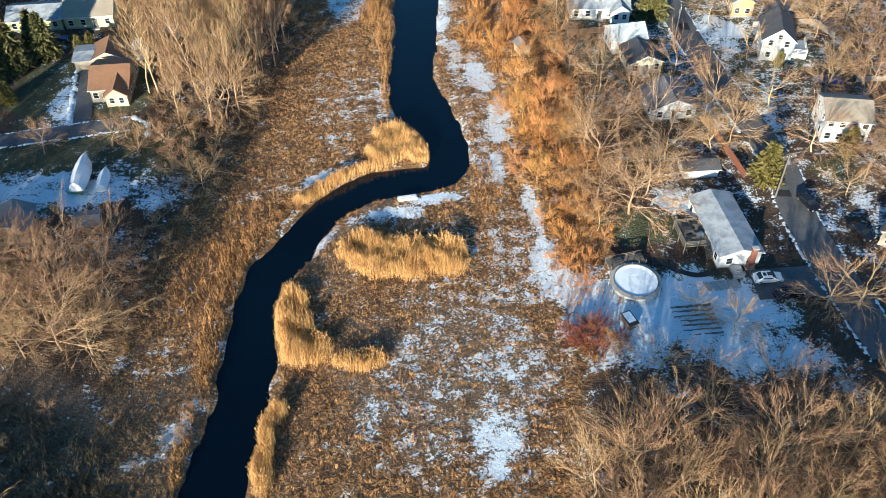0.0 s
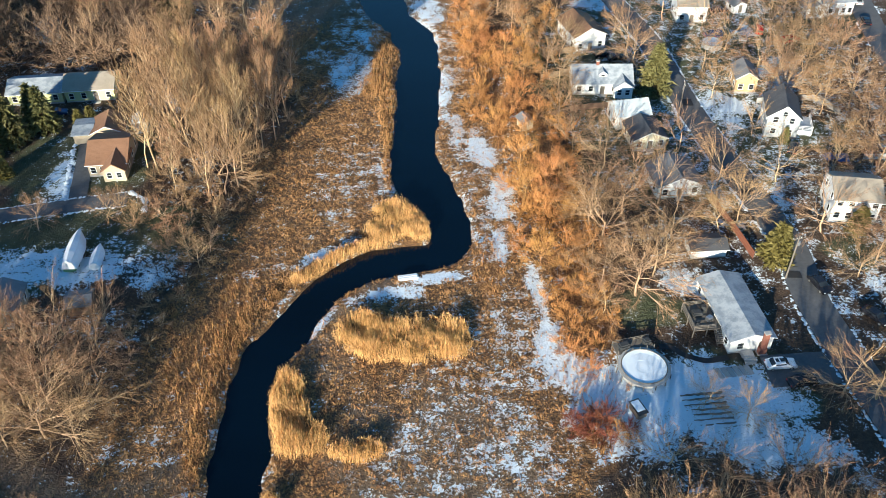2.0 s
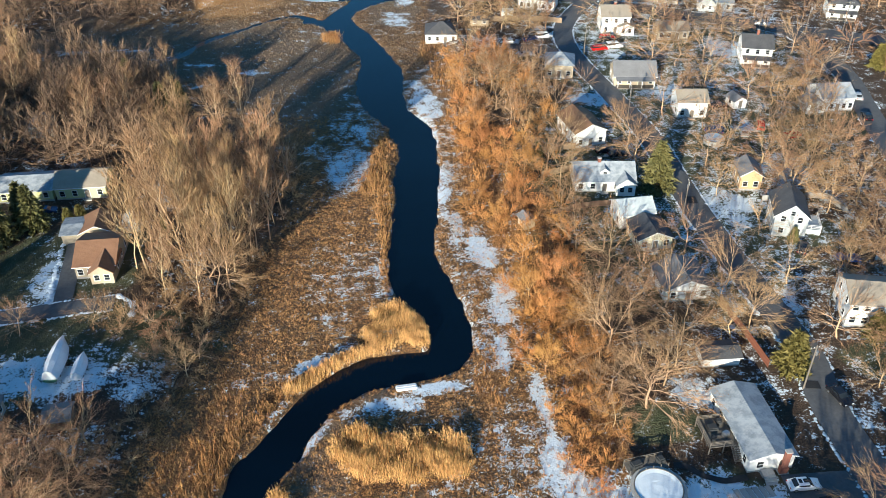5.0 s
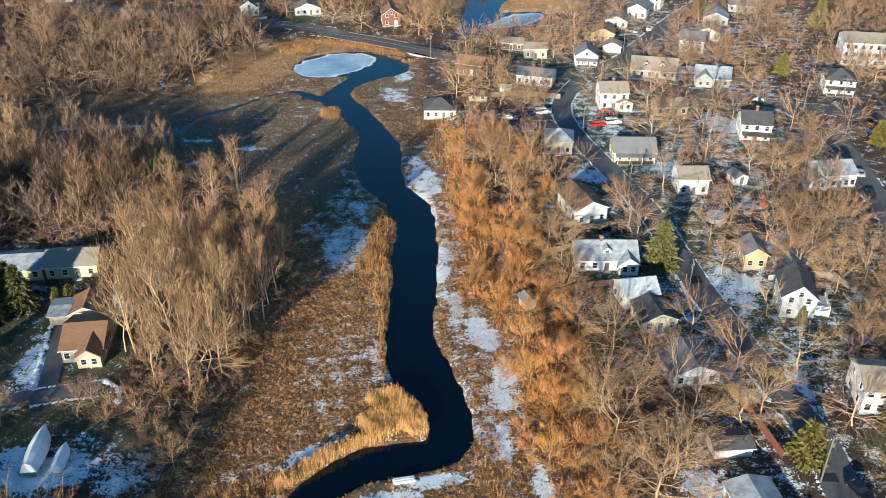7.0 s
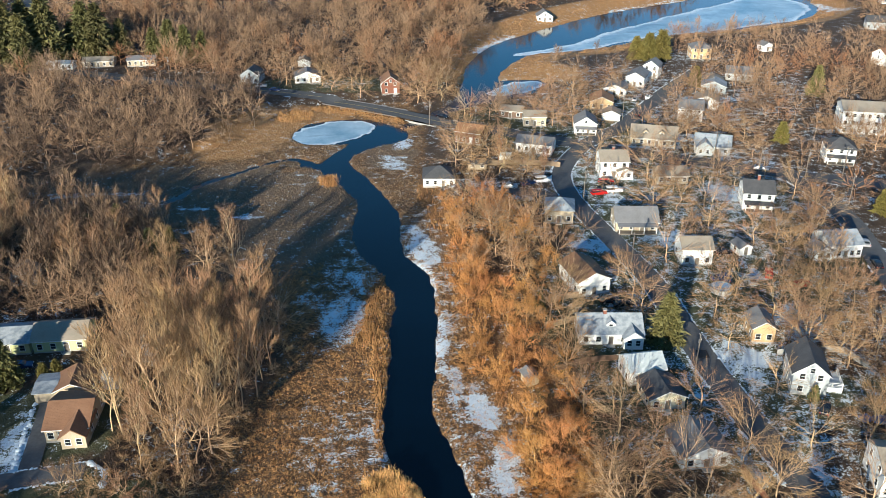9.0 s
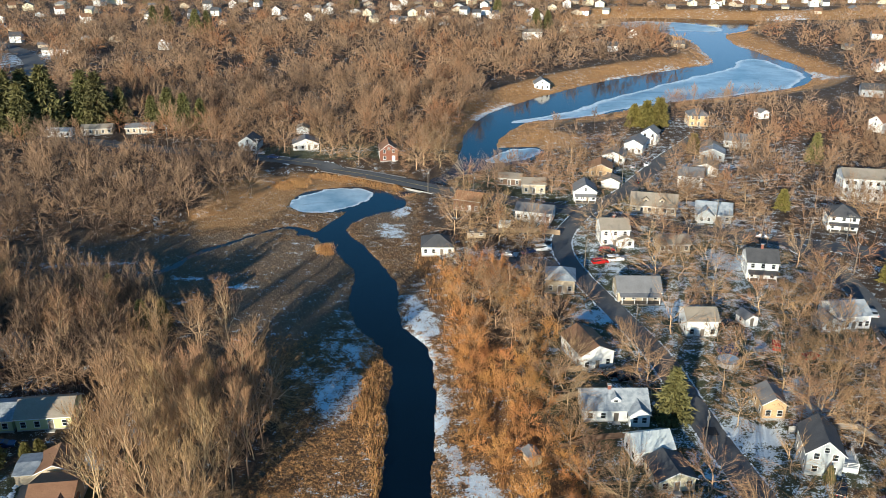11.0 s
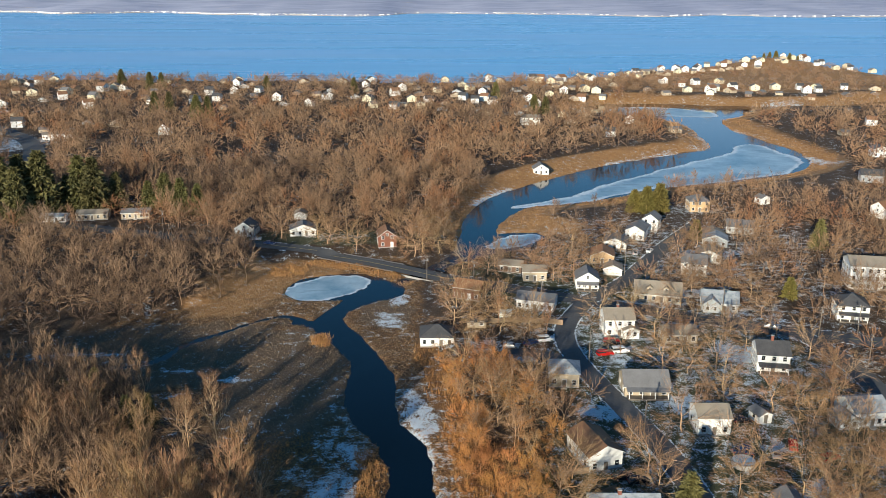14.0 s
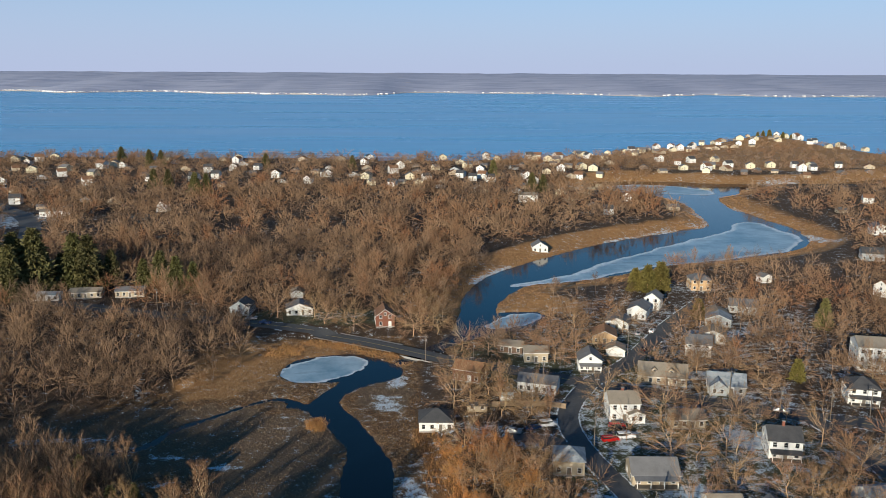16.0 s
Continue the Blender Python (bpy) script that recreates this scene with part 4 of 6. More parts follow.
house("garage with brown roof and white door", -62.6, 157.4, 6, 6.4, 6.5, 2.5, 1.5, "tan", "brown", "gable", 1, 0, 1, door=False, name="garage", category="garage")
house("low lean-to beside the garage", -67.6, 157.0, 6, 3.6, 6.0, 2.3, 0.4, "tan", "frost", "side", 1, 0, 0, door=False, far=True, name="shed", category="shed")
house("small pale garden shed", -56.6, 160.6, 10, 2.8, 3.4, 2.3, 0.8, "white", "frost", "gable", 1, 0, 0, door=True, far=True, name="shed", category="shed")
house("long yellow-green house with a frosted roof", -82.2, 173.1, 4, 11.5, 8.0, 2.8, 1.5, "yellow", "frost", "side", 1, 4, 2)
house("yellow-green house wing with a tan roof", -70.6, 174.0, 4, 10.5, 8.0, 3.0, 1.9, "yellow", "tan", "side", 1, 4, 2)
house("small white garage at the wood's edge", -89, 203, 8, 5.4, 6, 2.6, 1.5, "white", "grey", "gable", 1, 2, 1, name="garage", category="garage")
house("small cottage behind bare trees", -66.4, 104.5, 6, 6.0, 6.5, 2.6, 1.5, "tan", "grey", "gable", 1, 2, 2)
house("small timber shed in the trees", -54.3, 106.3, 8, 3.7, 3.5, 2.0, 0.6, "brown", "grey", "side", 1, 0, 0, door=False, far=True, name="shed", category="shed")
house("white house with a tan-brown roof and a side deck", 43.7, 192.5, 14, 7.8, 11.0, 4.0, 1.9, "white", "brown", "gable", 1, 3, 3)
house("house with a dark grey roof and rear deck", 62.0, 225.2, -4, 11.2, 8.5, 3.0, 2.6, "tan", "grey", "side", 1, 4, 2, porch=True)
house("tall white two-storey house with a tan roof", 64.9, 264.1, -3, 8.6, 8.5, 5.4, 2.2, "white", "tan", "side", 2, 3, 3, chimney=(0, 4.5, 8.0), wing=(3.2, 4.6, 1.6, 2.8, 0.9))
house("white one-storey house with a grey roof", 43.3, 286.2, -20, 12.0, 7.5, 3.4, 1.6, "white", "grey", "side", 1, 5, 2)
house("small white garden shed", 33.1, 279.1, -3, 3.5, 2.6, 1.9, 0.6, "white", "metal", "side", 1, 0, 0, far=True, name="shed", category="shed")
house("long weathered timber shed", 23.7, 272.5, -3, 5.7, 3.0, 2.0, 0.6, "tan", "dark", "side", 1, 2, 0, door=False, far=True, name="shed", category="shed")
house("white house with a dark hipped roof", 11.2, 262.1, -3, 9.6, 8.5, 3.0, 2.4, "white", "dark", "hip", 1, 4, 3)
house("red-brown shingled house with an orange roof", 22.4, 297.0, -25, 9.2, 8.0, 4.0, 1.8, "red", "orange", "side", 1, 4, 2)
house("house with a blue-grey hipped roof", 42.3, 231.7, -10, 7.6, 8.0, 4.0, 2.2, "tan", "frost", "hip", 1, 3, 2)
house("white box house with a pale roof", 71.9, 205.5, -3, 7.4, 7.5, 4.4, 1.8, "white", "tan", "side", 1, 3, 2)
house("tan garage with a grey roof between bare trees", 74.8, 170.6, -6, 4.6, 6.5, 3.6, 1.5, "orange", "grey", "gable", 1, 2, 2, door=False, name="garage", category="garage")
house("small white shed with a grey roof", 86.1, 210.7, 13, 3.6, 4.0, 2.2, 0.9, "white", "grey", "gable", 1, 1, 1, far=True, name="shed", category="shed")
house("white two-storey house with a dark roof", 99.5, 237.6, -12, 8.2, 9.0, 5.2, 2.4, "white", "dark", "side", 2, 3, 3, chimney=(0, 4.5, 8.5), porch=True)
house("white house with rows of windows", 110.3, 207.8, 4, 8.6, 9.0, 3.8, 2.0, "white", "frost", "side", 1, 5, 2, wing=(-6.0, 5.0, 0.6, 2.6, 1.2))
house("two-storey house with a dark hipped roof and porch", 139.7, 272.5, -16, 9.0, 9.0, 5.0, 2.6, "white", "dark", "hip", 2, 3, 3, porch=True)
house("tall white apartment house", 161, 300, -14, 15, 11, 8.4, 2.2, "white", "tan", "side", 3, 6, 4)
house("grey cape house with white trim", 101.8, 282.8, -17, 11.2, 8.5, 2.9, 2.8, "grey", "frost", "side", 1, 4, 3, wing=(-2.6, 5.0, 1.8, 2.9, 2.0))
house("long tan cape house with dormers", 84.4, 291.3, -16, 15.0, 8.5, 2.9, 3.2, "tan", "tan", "side", 1, 6, 2, dormers=2)
house("white two-storey gabled house", 105.2, 317.5, -19, 8.6, 9.0, 4.6, 2.2, "white", "grey", "side", 2, 3, 3)
house("orange house with a low roof", 75.9, 332.5, -12, 8.5, 9.5, 3.2, 1.9, "orange", "orange", "gable", 1, 3, 3)
house("small white garage with a low roof", 76.4, 318.9, -15, 6.5, 6.0, 2.5, 1.5, "white", "tan", "gable", 1, 0, 1, door=False, name="garage", category="garage")
house("white house with an enclosed porch", 64.2, 304.3, -8, 7.6, 8.5, 3.8, 2.4, "white", "grey", "gable", 1, 4, 3, porch=True)
house("white house with a long side wall", 96.0, 362.0, -25, 7.6, 11.0, 4.0, 1.9, "white", "grey", "gable", 1, 3, 4)
house("white house with a grey roof", 84.9, 350.0, -20, 8.8, 9.0, 2.9, 1.7, "white", "grey", "gable", 1, 3, 3)
house("tall white house by the river", 106.3, 376.1, -28, 6.5, 7.5, 5.0, 2.2, "white", "grey", "gable", 2, 2, 3)
house("low brown house by the stream", 47.9, 314.5, -5, 8.1, 7.0, 3.6, 1.4, "tan", "tan", "side", 1, 3, 2)
house("low timber house near the bridge", 40.3, 324.4, -18, 8.6, 6.5, 2.8, 1.2, "brown", "tan", "side", 1, 3, 2)
house("red-brown gambrel house with white garage doors", -3.8, 359.0, 5, 7.2, 9.0, 4.6, 2.6, "red", "brown", "gable", 2, 2, 3)
house("small white house with a front gable", -38.3, 373.5, 6, 10.5, 8.0, 2.9, 2.0, "white", "grey", "gable", 1, 4, 2)
house("grey gabled house with a dark roof", -62.5, 375.0, -8, 8.0, 8.5, 3.4, 2.6, "grey", "dark", "gable", 1, 3, 3)
house("low white trailer house", -148.1, 399.3, -2, 11, 5, 2.8, 0.9, "white", "metal", "side", 1, 4, 1)
house("long low tan building", -132.5, 402, 6, 13, 7, 2.8, 1.2, "tan", "tan", "side", 1, 5, 1)
house("long low tan building", -114.0, 402.6, 6, 12, 7, 2.8, 1.2, "tan", "grey", "side", 1, 5, 1)
house("small white garage with a low roof", -42.3, 399.6, 0, 5.4, 6, 2.5, 1.2, "white", "tan", "gable", 1, 0, 1, door=False, far=True, name="garage", category="garage")
house("low tan house with a grey roof", 81.2, 257.7, -3, 9.4, 7.5, 2.8, 1.6, "tan", "tan", "side", 1, 4, 2)
house("grey house with a low roof", 125.5, 352.0, -20, 9.5, 8.5, 2.9, 1.9, "grey", "frost", "gable", 1, 3, 3)
house("white house with a pale roof", 115.8, 332.0, -21, 9.2, 8.5, 3.2, 1.9, "white", "tan", "gable", 1, 3, 3)
house("tall brick house near the river", 137.4, 403.9, -5, 8.9, 9.0, 5.2, 2.4, "orange", "grey", "hip", 2, 3, 3)
house("small white boathouse near the river", 173.6, 417.0, 15, 4.8, 5.0, 3.0, 1.2, "white", "grey", "gable", 1, 1, 1, far=True, name="shed", category="shed")
house("grey house under bare trees", 142.6, 369.5, -20, 11, 8.5, 3.0, 2.2, "grey", "grey", "side", 1, 4, 2)
house("cream house under bare trees", 127.7, 358.5, -13, 8.6, 8.0, 3.0, 1.9, "cream", "tan", "gable", 1, 3, 2)
house("white house on the far bank", 80.5, 497.5, -2, 8.5, 8.0, 3.2, 2.6, "white", "grey", "gable", 1, 3, 2, far=True)
house("large white house above the woods", 98.9, 655.3, -2, 13.3, 10, 5.2, 1.6, "white", "tan", "side", 2, 4, 2, far=True)
house("white house by the eastern bank", 289.3, 523.8, -10, 8.5, 9, 5.0, 2.0, "white", "grey", "gable", 2, 3, 2, far=True)
house("dark-roofed house by the eastern bank", 247.7, 458.0, -20, 11, 9, 4.0, 2.4, "grey", "dark", "side", 1, 4, 2, far=True)

house("low white shop building by the parking lot", -283, 596, 10, 22, 14, 4.5, 1.0, "white", "frost", "side", 1, 5, 2, far=True)
house("long white shop building beside the lot", -222, 606, 25, 18, 10, 3.6, 0.9, "white", "tan", "side", 1, 4, 2, far=True)


def village():
    """The far houses of the town and of the peninsula: a few kinds, set along loose rows."""
    kinds = [far_house(lab, s) for s, lab in enumerate(["far white house among bare trees", "far pale house in the shore town", "far cottage in the shore town", "far house with a steep roof",
                                                      "far two-storey house by the bay", "far small house in the shore town", "far tall house near the water"], 21)]
    del HOUSE_SPOTS[-7:]
    r = random.Random(5)
    spots = []

    def scatter(n, x0, x1, y0, y1, sep):
        k = tries = 0
        while k < n and tries < n * 40:
            tries += 1
            x, y = r.uniform(x0, x1), r.uniform(y0, y1)
            g = water_gap(np.array([x]), np.array([y]))[0]
            if g > 9 and all((x - a) ** 2 + (y - b) ** 2 > sep * sep for a, b in spots):
                spots.append((x, y))
                k += 1
    scatter(86, -460, -150, 615, 930, 13.5)
    scatter(42, -150, 60, 725, 925, 15)
    scatter(24, 60, 150, 690, 930, 17)
    scatter(30, 150, 480, 795, 850, 12)
    scatter(8, 150, 330, 862, 905, 18)
    for i in range(170):
        x = r.uniform(130, 560)
        y = float(coast(np.array([x]))[0]) - r.uniform(12, 78)
        if y > 890 and all((x - a) ** 2 + (y - b) ** 2 > 12 * 12 for a, b in spots) and len(spots) < 262:
            spots.append((x, y))
    scatter(16, 200, 420, 290, 440, 18)
    scatter(5, 290, 420, 560, 720, 22)
    scatter(6, 120, 205, 590, 700, 22)
    for i, (x, y) in enumerate(spots):
        m = pose(x, y, gz(x, y) - 0.1, 0, 0, r.choice([-20, -8, 0, 10, 70, -65]) + r.uniform(-6, 6)) @ Matrix.Scale(r.uniform(0.75, 1.0), 4)
        k = i % 7 if x < 130 or y < 780 else (0, 1, 2, 4, 6, 2, 5)[i % 7]
        if i < len(kinds):
            kinds[i].matrix_basis = m
        else:
            copy_thing(kinds[k], m)
        HOUSE_SPOTS.append((x, y, 7.5))


village()

# ---- plants ----
def tube(V, F, pts, r0, r1, sides):
    """A tapered tube along a line of points."""
    n0, k = len(V), len(pts)
    for i, p in enumerate(pts):
        d = pts[min(i + 1, k - 1)] - pts[max(i - 1, 0)]
        d = d / max(np.linalg.norm(d), 1e-6)
        a = np.cross(d, (0.31, 0.95, 0.05))
        a /= max(np.linalg.norm(a), 1e-6)
        b = np.cross(d, a)
        r = r0 + (r1 - r0) * i / (k - 1)
        for j in range(sides):
            t = 2 * math.pi * j / sides
            V.append(p + r * (math.cos(t) * a + math.sin(t) * b))
    for i in range(k - 1):
        for j in range(sides):
            a, b = n0 + i * sides + j, n0 + i * sides + (j + 1) % sides
            F += [(a, b, b + sides), (a, b + sides, a + sides)]


def tree_arrays(seed, height, radius=5.0, bole=0.15, counts=(10, 9, 6, 4), girth=0.011, twig=0.026, wood=1, stems=1, tall=False, sides=(6, 4, 3), reach=0.15, lift=0.35):
    """Wood and twigs of a bare tree: corners and triangles of each. Limbs fan out to a dome, or, on a tall one, rise steeply along the stem;
    their branches end all over the crown, and straight shoots point outwards from them."""
    r = np.random.default_rng(seed)
    V, F, TV, TF = [], [], [], []
    UP = np.array((0.0, 0.0, 1.0))

    def unit(v):
        return v / max(np.linalg.norm(v), 1e-6)

    def sliver(p, q, w, fine):
        s = unit(np.cross(q - p, r.normal(size=3))) * w
        vv, ff = (TV, TF) if fine else (V, F)
        n = len(vv)
        vv.extend([p - s, p + s, q])
        ff.append((n, n + 1, n + 2))

    def bend(a, b, sag, k):
        c = a + (b - a) * 0.5 + sag
        t = np.linspace(0, 1, k + 1)[:, None]
        pts = a * (1 - t) ** 2 + 2 * c * t * (1 - t) + b * t * t
        pts[1:-1] += r.normal(size=(k - 1, 3)) * np.linalg.norm(b - a) * (0.035 if k != 5 else 0.009)
        return list(pts)

    def along(pts, t):
        k = len(pts) - 1
        f = min(max(t, 0.0) * k, k - 1e-3)
        j = int(f)
        return pts[j] + (pts[j + 1] - pts[j]) * (f - j)

    def shoots(a, b, heart, level, length):
        n = counts[level]
        d = unit(b - a)
        for i in range(n):
            q = a + (b - a) * (0.3 + 0.7 * (i + r.uniform()) / n)
            e = unit(d * 0.55 + unit(q - heart) * 0.75 + unit(r.normal(size=3)) * 0.8 + UP * lift)
            tip = q + e * length * r.uniform(0.6, 1.25)
            sliver(q, tip, twig * (1.3 if level == 2 and len(counts) > 3 else 1.0), level > wood)
            if level + 1 < len(counts):
                shoots(q, tip, heart, level + 1, length * 0.58)

    def stick(pts, r0, r1, n, w):
        if n:
            tube(V, F, pts, r0, r1, n)
        else:
            for a, b in zip(pts[:-1], pts[1:]):
                sliver(a, b + (b - a) * 0.15, w, False)

    for stem in range(stems):
        spot = np.zeros(3) if stems == 1 else np.array((*(r.normal(size=2) * height * 0.05), 0.0))
        lean = unit(np.array((*(r.normal(size=2) * (0.09 if tall else 0.05)), 1.0)))
        top = height * (0.97 if tall else 0.5) * r.uniform(0.9, 1.0)
        root = spot - UP * 0.2
        trunk = bend(root, root + lean * top, r.normal(size=3) * height * 0.012, 5 if tall else 3)
        tube(V, F, trunk, height * girth, height * girth * (0.25 if tall else 0.55), sides[0])
        for i in range(counts[0]):
            u = (i + 0.5) / counts[0]
            az = i * 2.4 + r.uniform(-0.4, 0.4)
            out = np.array((math.cos(az), math.sin(az), 0.0))
            if tall:
                a = along(trunk, bole + (0.97 - bole) * u)
                ang = r.uniform(0.28, 0.8)
                ln = height * 0.36 * (1.1 - 0.75 * u) * r.uniform(0.7, 1.2)
                b = a + (out * math.sin(ang) + UP * math.cos(ang)) * ln
                heart, spread = a - UP * ln * 0.6, ln * 0.20
                pts = bend(a, b, out * ln * 0.07, 3)
            else:
                hb = bole * height
                se = 0.10 + 0.88 * u
                ce = math.sqrt(1 - se * se)
                heart = spot + UP * (hb + 0.22 * (height - hb))
                a = along(trunk, (bole + (0.48 - bole) * u) / 0.5)
                b = spot + out * radius * ce * 0.8 + UP * (hb + (height * 0.82 - hb) * se)
                b = b + r.normal(size=3) * radius * 0.07
                pts = bend(a, b, out * radius * 0.05 - UP * height * 0.03 * (1 - u), 4 if sides[1] else 2)
                spread = radius * 0.36
            stick(pts, height * girth * 0.42 * (1.1 - 0.5 * u), height * girth * 0.12, sides[1], twig * 1.6)
            for j in range(counts[1]):
                t = 0.18 + 0.8 * (j + r.uniform()) / counts[1]
                p = along(pts, t)
                grow = (1.15 - 0.55 * t) * r.uniform(0.75, 1.2)
                e = p + (unit(b - a) * 0.7 + unit(p - heart) * 0.7 + r.normal(size=3) * 0.6 + UP * lift) * spread * grow * 1.25
                stick([p, e], height * girth * 0.16, twig * 0.5, sides[2], twig * 1.4)
                shoots(p, e, heart, 2, height * reach)
    return np.array(V), np.array(F), np.array(TV), np.array(TF)


def tree_kind(label, bark, twigs, **kw):
    base = new("bare_tree")
    V, F, TV, TF = tree_arrays(**kw)
    put("trunk", tri_mesh("trunk", V, F, bark), base)
    put("crown", tri_mesh("crown", TV, TF, twigs), base)
    return tagged(base, label, "tree", "bare trees")


KINDS = [
    tree_kind("wide-spreading bare tree with pale sunlit limbs", M_BARK, M_TWIG, seed=1, height=11, radius=6.6, bole=0.14, counts=(11, 8, 5, 4), girth=0.017, lift=0.02, twig=0.022),
    tree_kind("round-crowned bare tree with fine brown twigs", M_BARK, M_TWIG, seed=2, height=11, radius=5.6, bole=0.2, counts=(11, 8, 6, 4), girth=0.014, lift=0.06, twig=0.022),
    tree_kind("bare tree with rising limbs and dense twigs", M_BARK, M_TWIG, seed=3, height=11.5, radius=4.8, bole=0.16, counts=(10, 8, 5, 4), girth=0.014, lift=0.2, twig=0.022),
    tree_kind("tall slender bare tree", M_BARK, M_RUSSET, seed=4, height=16, bole=0.22, counts=(13, 5, 4, 2), girth=0.0075, tall=True, stems=2, reach=0.09, lift=0.35, twig=0.026),
    tree_kind("tall bare tree with upright branches", M_BARK, M_RUSSET, seed=5, height=17, bole=0.2, counts=(16, 6, 4, 2), girth=0.0085, tall=True, reach=0.09, lift=0.35, twig=0.026),
    tree_kind("crooked bare tree with heavy limbs", M_BARK, M_TWIG, seed=6, height=10, radius=6.4, bole=0.12, counts=(9, 9, 5, 4), girth=0.02, lift=-0.05, twig=0.022),
]
UPRIGHT = tree_kind("upright bare tree with fanning pale limbs", M_BARK, M_TWIG, seed=7, height=11.5, radius=4.2, bole=0.1, counts=(12, 7, 4, 4), girth=0.013, lift=0.5, twig=0.024)
SHRUBS = [
    tagged(tree_kind("orange-brown bare shrub by the marsh", M_SHRUB, M_SHRUB, seed=11, height=5.0, radius=2.4, bole=0.06, counts=(6, 5, 4, 3), stems=3, girth=0.007, lift=0.3, sides=(4, 3, 0)), category="shrub", group="marsh shrubs"),
    tagged(tree_kind("orange-brown bare shrub by the marsh", M_SHRUB, M_SHRUB, seed=12, height=4.2, radius=2.5, bole=0.06, counts=(6, 5, 4, 3), stems=3, girth=0.007, lift=0.25, sides=(4, 3, 0)), category="shrub", group="marsh shrubs"),
    tagged(tree_kind("dense brown bare shrub", M_BARK, M_TWIG, seed=13, height=4.5, radius=2.4, bole=0.06, counts=(6, 5, 4, 3), stems=3, girth=0.007, lift=0.15, sides=(4, 3, 0)), category="shrub", group="brown shrubs"),
    tagged(tree_kind("dark red shrub beside the snowy yard", M_BARB, M_BARB, seed=14, height=2.6, radius=1.9, bole=0.06, counts=(7, 5, 4, 3), stems=4, girth=0.01, sides=(4, 3, 0)), category="shrub", group="red shrubs"),
]
ORANGE = [tree_kind("orange-brown bare tree at the marsh edge", M_SHRUBWOOD, M_SHRUB, seed=q, height=10, radius=3.8, bole=0.12, counts=(10, 9, 6, 4), girth=0.010, lift=0.2, twig=0.022) for q in (61, 62)]
for o in ORANGE:
    o.name = "sapling"
    tagged(o, category="sapling", group="marsh saplings")
for o in SHRUBS:
    o.name = "shrub"
USED = set()
GROWTH = {'bare_tree': 1.12, 'sapling': 1.12, 'shrub': 0.9}


def plant(kind, x, y, size, turn):
    size *= GROWTH.get(kind.name.split('.')[0], 1.0)
    m = pose(x, y, gz(x, y) - 0.05, 0, 0, turn) @ Matrix.Scale(size, 4)
    if kind.name not in USED:
        USED.add(kind.name)
        kind.matrix_basis = m
        return kind
    ob = copy_thing(kind, m)
    ob.matrix_basis = m
    return ob


ROAD_BANDS = [[(x, y, w) for x, y in rows] for rows, w in STREETS.values()]
TREE_AT = []


CLEAR = [(52, 111, 6), (46, 86, 12), (-57, 116, 13), (62.5, 103, 6), (59, 89, 7), (33, 89, 7), (-64, 150, 9), (57, 165, 5), (45, 152, 6), (47, 129, 5), (77, 148, 5), (43, 187, 6), (80, 120, 4), (54, 165, 6), (44, 350, 11), (52, 362, 9),
         (44, 185, 9), (46, 149, 7), (50, 126, 6), (76, 145, 7), (43, 163, 7), (57, 158, 6), (72, 199, 6), (100, 231, 8), (62, 218, 7), (43, 280, 7), (65, 257, 7), (11, 256, 6), (110, 200, 8), (102, 276, 7), (84, 284, 7), (139, 265, 8), (160, 291, 9), (26, 252, 7), (35, 254, 7), (80, 195, 12), (74, 187, 7), (75, 166, 6), (84, 151, 6), (71, 163, 5), (69, 130, 4), (58, 255, 7), (52, 258, 5)]


def free(x, y, sep, roads=3.2, houses=0.8):
    if any((x - a) ** 2 + (y - b) ** 2 < r * r for a, b, r in CLEAR):
        return False
    if any((x - a) ** 2 + (y - b) ** 2 < (r + houses) ** 2 for a, b, r in HOUSE_SPOTS):
        return False
    if any((x - a) ** 2 + (y - b) ** 2 < sep * sep for a, b in TREE_AT):
        return False
    X, Y = np.array([x]), np.array([y])
    return all(line_gap(X, Y, b, 12)[0] > roads for b in ROAD_BANDS) and water_gap(X, Y)[0] > 2.0


trees = random.Random(3)


def grove(n, x0, x1, y0, y1, sep, kinds, lo, hi, marsh=1.0):
    k = tries = 0
    while k < n and tries < n * 25:
        tries += 1
        x, y = trees.uniform(x0, x1), trees.uniform(y0, y1)
        if marsh_gap(np.array([x]), np.array([y]))[0] < marsh or not free(x, y, sep):
            continue
        TREE_AT.append((x, y))
        plant(trees.choice(kinds), x, y, trees.uniform(lo, hi), trees.uniform(0, 360))
        k += 1


